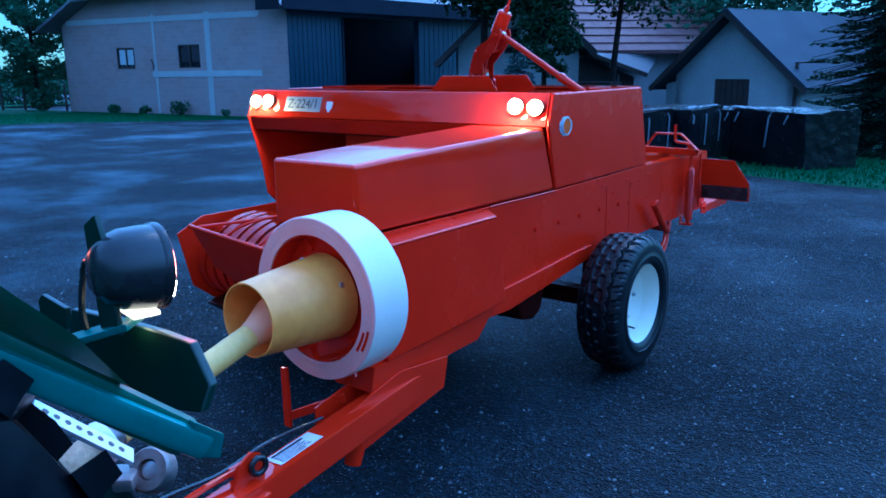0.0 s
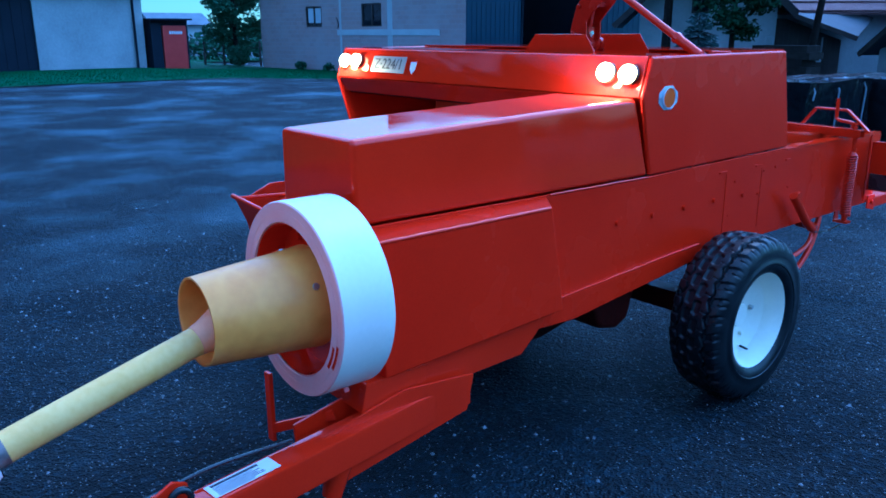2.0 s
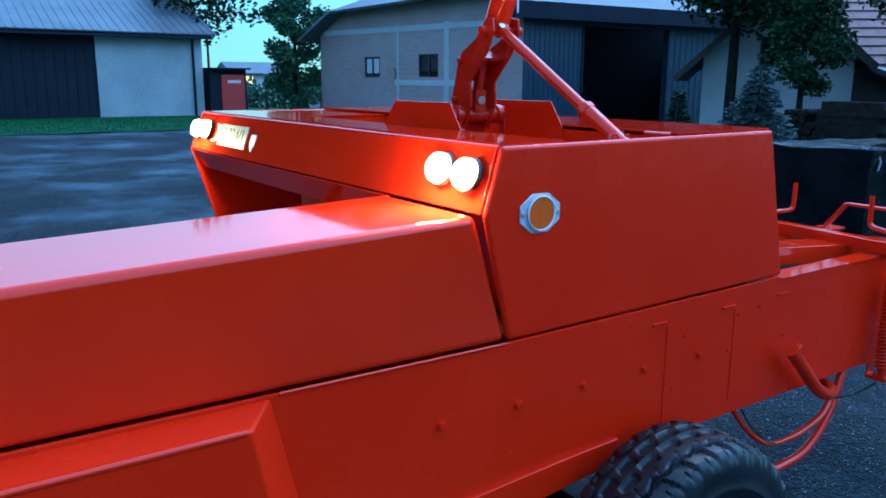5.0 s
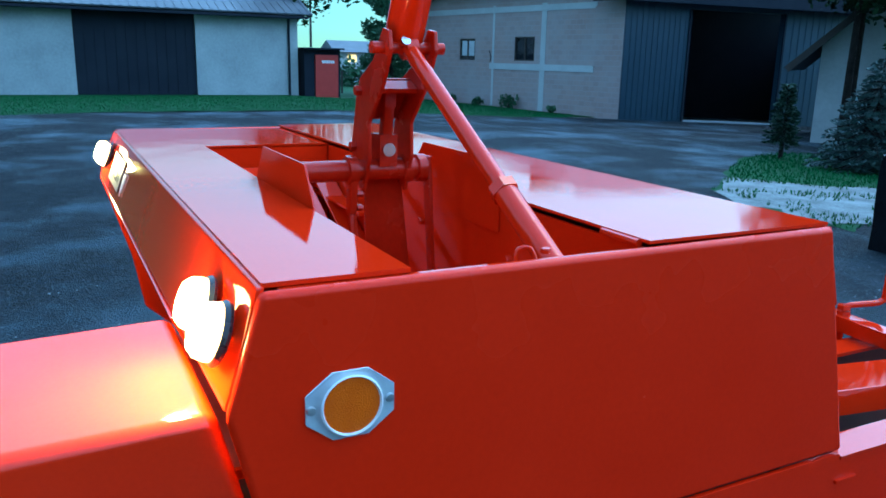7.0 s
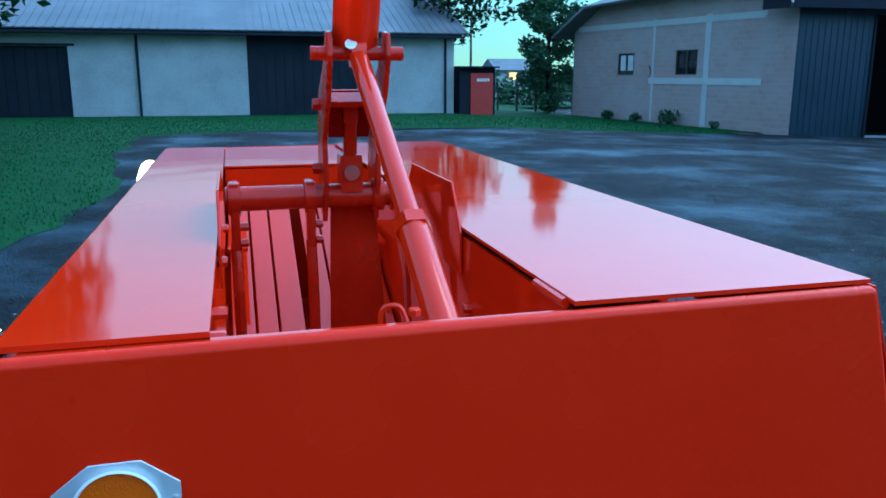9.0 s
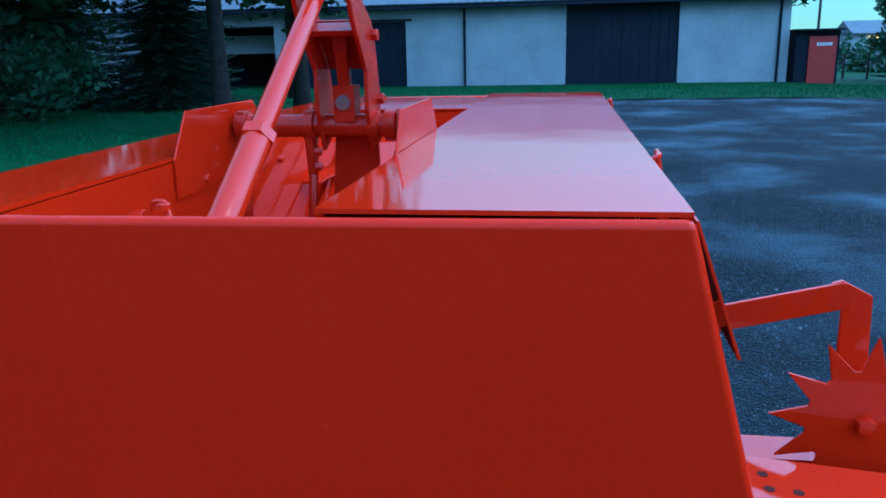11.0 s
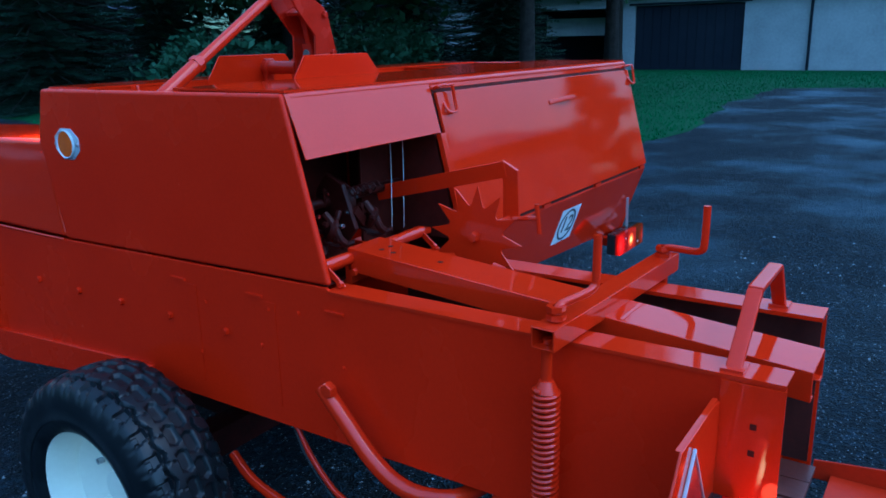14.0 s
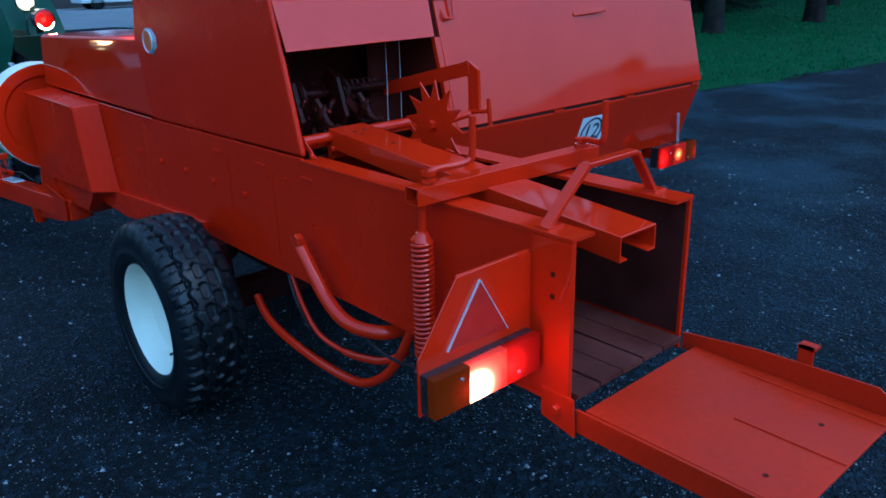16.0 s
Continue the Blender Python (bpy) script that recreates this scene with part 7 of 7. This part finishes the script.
for t in (0.25, 0.5):
    a = G0.lerp(G1, t)
    part("guard_rod", tube([a, a + Vector((0.05, 0.14, 0.06)), a + Vector((0.16, 0.42, 0.09))], 0.007, 8, 4), RED, baler)
part("guard_hanger", beam((-0.56, -1.22, 0.83), (-0.50, -1.22, 0.95), 0.02, 0.03, 0.003), STEEL, baler)
part("front_link", beam((-0.49, -1.45, 0.80), (-0.49, -1.45, 1.05), 0.02, 0.06, 0.003), RED, baler)


# ---------------------------------------------------------------- tractor that the baler is hitched to
tractor = thing("tractor", "old green farm tractor with lit rear lamps", "tractor", (0.17, -4.2, 0))
TX = 0.17


def tractor_wheel(x, out):
    m = at(x, -3.85, 0.80, pose(0, 0, 0, 0, 90 * out)) @ Matrix.Diagonal((1.27, 1.27, 1.0, 1.0))
    hub = part("rear_wheel", lathe([(0, 0.05), (0.10, 0.05), (0.12, 0.0), (0.26, -0.02), (0.30, 0.06), (0.33, 0.08), (0.33, -0.10)], m, 40), GREEN, tractor, "tractor rear wheel")
    bm = lathe([(0.32, 0.10), (0.40, 0.145), (0.52, 0.15), (0.575, 0.12), (0.59, 0.0), (0.575, -0.12), (0.52, -0.15), (0.40, -0.145), (0.32, -0.10)], m, 56)
    for k in range(22):
        for s in (-1, 1):
            a = 2 * math.pi * (k + (0.5 if s > 0 else 0)) / 22
            lug = bmesh.new()
            v = [lug.verts.new(m @ Vector((r * math.cos(a + q), r * math.sin(a + q), h * s))) for r, w in ((0.575, 0.05), (0.62, 0.035)) for h, q in ((0.0, -w), (0.0, w), (0.14, w + 0.13), (0.14, -w + 0.13))]
            for q in ((4, 5, 6, 7), (0, 1, 5, 4), (1, 2, 6, 5), (2, 3, 7, 6), (3, 0, 4, 7)):
                lug.faces.new([v[i] for i in q])
            bmesh.ops.recalc_face_normals(lug, faces=lug.faces)
            part("tyre_lug", lug, RUBBER, hub)
    part("tyre", bm, RUBBER, hub, "black lugged tractor tyre", smooth=35)


tractor_wheel(TX + 0.62, 1)
tractor_wheel(TX - 0.62, -1)
part("axle_housing", tube([(TX - 0.5, -3.95, 0.79), (TX - 0.2, -3.95, 0.77), (TX + 0.2, -3.95, 0.77), (TX + 0.5, -3.95, 0.79)], [0.10, 0.17, 0.17, 0.10], 20), GREEN, tractor)
part("gearbox", box((TX - 0.19, -5.3, 0.42), (TX + 0.19, -3.75, 0.92), 0.05, 3), GREEN, tractor)
part("bonnet", box((TX - 0.24, -6.9, 0.75), (TX + 0.24, -5.35, 1.25), 0.06, 3), GREEN, tractor)
part("seat", box((TX - 0.2, -4.5, 1.02), (TX + 0.2, -4.05, 1.10), 0.03, 3), BLACK, tractor, "black seat")
part("seat_back", box((TX - 0.2, -4.07, 1.10), (TX + 0.2, -4.02, 1.32), 0.02, 3), BLACK, tractor)
part("drive_stub", tube([(TX - 0.18, -3.75, 0.62), (TX - 0.18, -3.10, 0.62)], 0.035, 14), STEEL, tractor)
for s in (-1, 1):
    x0, x1 = TX + s * 0.44, TX + s * 0.80
    bm = bmesh.new()
    arc = [(-3.85 + 0.86 * math.cos(t), 0.80 + 0.86 * math.sin(t)) for t in [math.radians(150 - 8.5 * k) for k in range(15)]]
    rows = [[bm.verts.new((x, y, z)) for x in (x0, x1)] for y, z in arc]
    for r, q in zip(rows, rows[1:]):
        bm.faces.new((r[0], r[1], q[1], q[0]))
    bmesh.ops.solidify(bm, geom=bm.faces[:], thickness=0.006)
    fender = part("fender", bm, GREEN, tractor, "green rear fender")
    part("fender_cheek", prism([(x0, y, z) for y, z in arc] + [(x0, -3.75, 0.75), (x0, -4.4, 0.75)], (s * 0.006, 0, 0), 0), GREEN, fender)
    # edge rail that drops towards the hitch
    xr = TX + s * 0.70
    part("fender_rail", beam((xr - s * 0.055, -3.42, 1.470), (xr + s * 0.105, -3.025, 1.125), 0.030, 0.066, 0.014), GREEN, fender, "green fender edge roll")
    part("fender_rail", beam((xr - s * 0.035, -3.40, 1.425), (xr + s * 0.125, -3.005, 1.108), 0.030, 0.046, 0.012), TEAL, fender, "pale green edge rail")
    part("rail_end", prism([(xr + s * 0.11, -3.03, 1.165), (xr + s * 0.125, -2.985, 1.13), (xr + s * 0.115, -2.99, 1.085), (xr + s * 0.10, -3.03, 1.10)], (s * 0.02, 0, 0), 0.004), TEAL, fender)
    # bracket plate and lamp
    f = lambda x, y, z: (TX + s * (x - TX), y, z)
    br = part("lamp_bracket", prism([f(0.584, -2.998, 1.268), f(0.70, -2.985, 1.268), f(0.816, -2.96, 1.257), f(0.886, -2.95, 1.248), f(0.937, -2.952, 1.183), f(0.939, -2.976, 1.142), f(0.81, -3.0, 1.128), f(0.68, -3.020, 1.092), f(0.57, -3.011, 1.170)], (0, 0.018, 0), 0.004), GREEN_DARK, tractor, "dark green lamp bracket")
    part("bracket_strip", beam(f(0.66, -3.09, 1.232), f(0.80, -2.995, 1.283), 0.07, 0.012, 0.002), TEAL, br)
    part("bracket_tab", prism([f(0.60, -3.06, 1.235), f(0.68, -3.055, 1.26), f(0.68, -3.055, 1.30), f(0.61, -3.06, 1.315), f(0.592, -3.06, 1.30)], (0, 0.010, 0), 0.002), GREEN_DARK, br)
    part("bracket_arm", prism([f(0.745, -3.030, 1.265), f(0.803, -3.030, 1.265), f(0.785, -3.030, 1.42), f(0.765, -3.030, 1.472), f(0.726, -3.030, 1.45)], (0, 0.012, 0), 0.003), GREEN_DARK, br)
    lm = Matrix.Translation(f(0.773, -3.013, 1.374)) @ Vector((s * 0.2, 0.97, -0.06)).to_track_quat("Z", "Y").to_matrix().to_4x4()
    lamp = part("rear_lamp", lathe([(0, -0.035), (0.034, -0.033), (0.056, -0.018), (0.070, 0.012), (0.074, 0.052), (0.074, 0.078), (0.066, 0.080), (0.066, 0.070)], lm, 40), BLACK, tractor, "black round rear lamp with red lens")
    part("lens", lathe([(0.068, 0.072), (0.068, 0.082), (0.050, 0.090), (0, 0.094)], lm, 40), LENS_RED, lamp, "lit red lens")
    down = -1 if (lm.to_3x3() @ Vector((0, 1, 0))).z > 0 else 1
    part("bulb_window", prism([lm @ Vector((0.062 * math.cos(a), down * 0.062 * math.sin(a) + 0.006 * down, 0.074)) for a in [radians(12 + 12 * k) for k in range(14)]], lm.to_3x3() @ Vector((0, 0, 0.014)), 0), LENS_BULB, lamp, "glaring clear half of the lens")
    part("bezel", lathe([(0.074, 0.066), (0.077, 0.070), (0.077, 0.080), (0.070, 0.084)], lm, 40), BLACK, lamp)
    part("plate_light", sheet([lm @ Vector((-0.028, 0.071, 0.062)), lm @ Vector((0.028, 0.071, 0.062)), lm @ Vector((0.034, 0.073, 0.022)), lm @ Vector((-0.034, 0.073, 0.022))] if s < 0 else [lm @ Vector((-0.040, -0.071, 0.066)), lm @ Vector((0.040, -0.071, 0.066)), lm @ Vector((0.044, -0.073, 0.018)), lm @ Vector((-0.044, -0.073, 0.018))], 0.008, 0.001), LENS_WORK, lamp, "lit clear window")
    part("lamp_cable", tube([lm @ Vector((0, 0, -0.03)), f(0.70, -3.02, 1.38), f(0.69, -3.03, 1.30), f(0.70, -3.03, 1.255)], 0.006, 8, 5), BLACK, lamp)
    q = f(0.79, -3.024, 1.375)
    part("bolt", hexbolt(q, pose(0, 0, 0, 90), 0.010, 0.008), STEEL, br)
    part("bolt", hexbolt((q[0] - s * 0.02, q[1], q[2]), pose(0, 0, 0, 90), 0.008, 0.008), STEEL, br)
    glow("rear_lamp_bulb", lm @ Vector((0, 0, 0.15)), 0.35, (1.0, 0.12, 0.08), 0.03)
    glow("plate_light_bulb", lm @ Vector((0, 0.10 if s < 0 else -0.10, 0.045)), 0.016, (1.0, 0.80, 0.45), 0.015)
    # lower link with ball end and drilled stay
    ball = Vector(f(0.632, -2.893, 0.902))
    link = part("lower_link", beam((TX + s * 0.30, -3.85, 0.50), ball + Vector((-s * 0.02, -0.05, -0.02)), 0.03, 0.07, 0.006), GREEN_DARK, tractor, "worn lower link")
    part("ball_eye", lathe([(0.022, -0.022), (0.042, -0.022), (0.047, -0.015), (0.047, 0.015), (0.042, 0.022), (0.022, 0.022)], Matrix.Translation(ball) @ pose(0, 0, 0, 60, 0, 25), 28, True), IRON, link, "steel ball eye")
    part("ball", lathe([(0, 0.02), (0.018, 0.014), (0.024, 0), (0.018, -0.014), (0, -0.02)], Matrix.Translation(ball) @ pose(0, 0, 0, 60, 0, 25), 20), STEEL, link)
    part("eye_plate", beam(ball + Vector((-s * 0.05, -0.07, -0.005)), ball + Vector((-s * 0.005, -0.03, -0.004)), 0.075, 0.03, 0.008), IRON, link)
    st0, st1 = ball + Vector((-s * 0.02, -0.03, 0.035)), Vector(f(0.545, -3.075, 1.085))
    stay = part("drilled_stay", beam(st0, st1, 0.048, 0.010, 0.002, up=(0.5 * s, 0.6, 0.6)), ZINC, link, "pale drilled steel stay")
    sd = (st1 - st0).normalized()
    for k in range(8):
        p = st0 + sd * (0.03 + 0.024 * k)
        n3 = sd.cross(Vector((0.5 * s, 0.6, 0.6))).cross(sd).normalized()
        part("stay_hole", lathe([(0, 0.0008), (0.007, 0.0008), (0.007, 0)], Matrix.Translation(p + n3 * 0.0053) @ n3.to_track_quat("Z", "Y").to_matrix().to_4x4(), 12), INK, stay)
part("drawbar_frame", box((TX - 0.30, -3.35, 0.38), (TX + 0.35, -3.25, 0.46), 0.006), GREEN, tractor)
part("drawbar_clevis", prism([(TX + 0.03, -3.3, 0.37), (TX + 0.12, -3.3, 0.37), (TX + 0.12, -2.80, 0.36), (TX + 0.03, -2.80, 0.36)], (0, 0, 0.02), 0.004), MUD, tractor)
part("hitch_pin", tube([(TX + 0.075, -2.83, 0.33), (TX + 0.075, -2.83, 0.50)], 0.014, 12), STEEL, tractor)
wl = at(TX - 0.55, -3.12, 1.49, pose(0, 0, 0, -85))
work = part("work_lamp", lathe([(0, -0.03), (0.04, -0.025), (0.062, 0.0), (0.066, 0.045), (0.06, 0.05)], wl, 28), BLACK, tractor, "round white work lamp")
part("lens", lathe([(0.06, 0.044), (0.05, 0.052), (0, 0.056)], wl, 28), LENS_WORK, work, "lit clear lens")
part("lamp_post", tube([(TX - 0.55, -3.13, 1.45), (TX - 0.55, -3.10, 1.26)], 0.012, 8), GREEN, work)


# ---------------------------------------------------------------- wrapped bales and odds and ends
def wrapped_bale(lx, ly, lz, seed, label):
    t = thing("wrapped_bale", label, "bale", (0, 0, 0), "wrapped bales in the stack")
    bm = bmesh.new()
    add_box(bm, (-lx / 2, -ly / 2, 0), (lx / 2, ly / 2, lz))
    rounded(bm, 0.12, 3)
    bmesh.ops.subdivide_edges(bm, edges=bm.edges[:], cuts=3, use_grid_fill=True)
    for v in bm.verts:
        if v.co.z > 0.02:
            n = noise.noise_vector((v.co.x * 2.2 + seed, v.co.y * 2.2, v.co.z * 2.5))
            v.co += n * 0.05
        v.co.z = max(v.co.z, 0.0)
    part("wrap", bm, WRAP, t, local=True, smooth=60)
    rng = random.Random(seed)
    for k in range(3):
        x = -lx * 0.36 + lx * 0.34 * k + rng.uniform(-0.16, 0.16)
        h = rng.choice((0.22, 0.34, 0.55, 0.62)) * lz
        part("tape", tube([(x, -ly / 2 + 0.2, lz + 0.02), (x + 0.03, -ly / 2 + 0.03, lz - 0.02), (x + 0.02, -ly / 2 - 0.03, lz - 0.12), (x - 0.03, -ly / 2 - 0.035, lz - h)], [0.010, 0.014, 0.012, 0.010], 6), TAPE, t, "pale torn tape" if k == 0 else "", local=True)
    top = bmesh.new()
    pts = [(-lx / 2 + lx * k / 16, -ly / 2 + 0.02 + 0.05 * rng.random(), lz + 0.015 + 0.035 * rng.random()) for k in range(17)]
    rows = [[top.verts.new(p), top.verts.new((p[0], p[1] + 0.05 + 0.10 * rng.random(), p[2] + 0.02 * rng.random()))] for p in pts]
    for r, q in zip(rows, rows[1:]):
        top.faces.new((r[0], q[0], q[1], r[1]))
    bmesh.ops.solidify(top, geom=top.faces[:], thickness=0.004)
    part("loose_film", top, TAPE, t, "pale crumpled film along the top", local=True)
    return t


b1 = wrapped_bale(1.75, 1.3, 1.0, 1, "black film-wrapped hay bale with pale tape")
b1.matrix_basis = pose(-3.60, 8.22, 0, 0, 0, 88)
copy_thing(b1, pose(-3.35, 10.05, fall(10.05) - 0.02, 0, 0, 91))
b2 = wrapped_bale(1.62, 1.3, 1.0, 4, "black film-wrapped hay bale with crumpled film on top")
b2.matrix_basis = pose(-1.5, 11.03, fall(11.03) - 0.02, 0, 0, -27)
copy_thing(b2, pose(-3.25, 12.5, fall(12.5) - 0.02, 0, 0, -6))

# dark stacked boards behind the bales
stack = thing("timber_stack", "dark weathered boards stacked behind the wrapped bales", "timber", (-8.6, 17.0, fall(17.0)))
srng = random.Random(23)
for k in range(9):
    z = fall(17.0) + 0.02 + 0.172 * k
    x0, x1 = -9.30 + srng.uniform(-0.08, 0.1), -7.70 + srng.uniform(-0.15, 0.15)
    part("board", box((x0, 16.75 + srng.uniform(-0.04, 0.04), z), (x1, 17.5, z + 0.165), 0.012), BARK, stack)
heap = thing("timber_stack", "low dark heap of sawn logs beside the boards", "timber", (-9.7, 17.1, fall(17.1)))
for k in range(9):
    for j in range(5 - (k % 2) - (k > 6)):
        x, z = -10.05 + 0.085 * (k % 2) + 0.17 * j + srng.uniform(-0.01, 0.01), fall(17.0) + 0.08 + 0.150 * k
        part("log", tube([(x, 16.7 + srng.uniform(-0.05, 0.05), z), (x, 17.6, z)], 0.083 + srng.uniform(-0.012, 0.003), 9), BARK, heap)

# parked car far off by the road
car = thing("car", "pale blue parked car by the dark house", "car", (-14.9, -40.9, 0))
part("body", prism([(x - 5.6, -40.0, z) for x, z in ((-11.4, 0.35), (-11.4, 0.85), (-10.6, 0.95), (-10.0, 1.4), (-8.6, 1.42), (-7.9, 0.98), (-7.2, 0.85), (-7.2, 0.35))], (0, -1.6, 0), 0.06), CURTAIN, car, "pale car body")
part("glass", prism([(x - 5.6, -39.98, z) for x, z in ((-10.4, 1.0), (-9.9, 1.33), (-8.7, 1.35), (-8.2, 1.0))], (0, -1.64, 0), 0.01), GLASS_DARK, car)
for x in (-10.6, -8.0):
    wheel_m = at(x - 5.6, -40.02, 0.32, pose(0, 0, 0, 90))
    w = part("wheel", lathe([(0, 0.02), (0.18, 0.02), (0.2, 0.0), (0.3, 0.02), (0.32, -0.08), (0.3, -0.2)], wheel_m, 24), RUBBER, car)
    wheel_m = at(x - 5.6, -41.4, 0.32, pose(0, 0, 0, 90))
    part("wheel", lathe([(0, 0.02), (0.18, 0.02), (0.2, 0.0), (0.3, 0.02), (0.32, -0.08), (0.3, -0.2)], wheel_m, 24), RUBBER, car)

# field fence by the gap between the sheds
fence = thing("fence", "thin wire fence with posts along the field", "fence", (-44, 14, -0.1))
for k in range(9):
    part("post", box((-44.05, 10.5 + 1.2 * k, -0.6), (-43.95, 10.6 + 1.2 * k, 1.1), 0.01), WOOD_DARK, fence)
for z in (0.35, 0.7, 1.0):
    part("wire", tube([(-44, 10.5, z), (-44, 20.2, z)], 0.012, 5), WOOD_DARK, fence)
pole = thing("utility_pole", "distant thin utility pole", "pole", (-70, 21.5, 0))
part("shaft", tube([(-70, 21.5, -0.8), (-70, 21.5, 7.5)], [0.14, 0.09], 8), WOOD_DARK, pole)
part("cross_arm", beam((-70, 20.9, 7.1), (-70, 22.1, 7.1), 0.1, 0.1, 0.01), WOOD_DARK, pole)
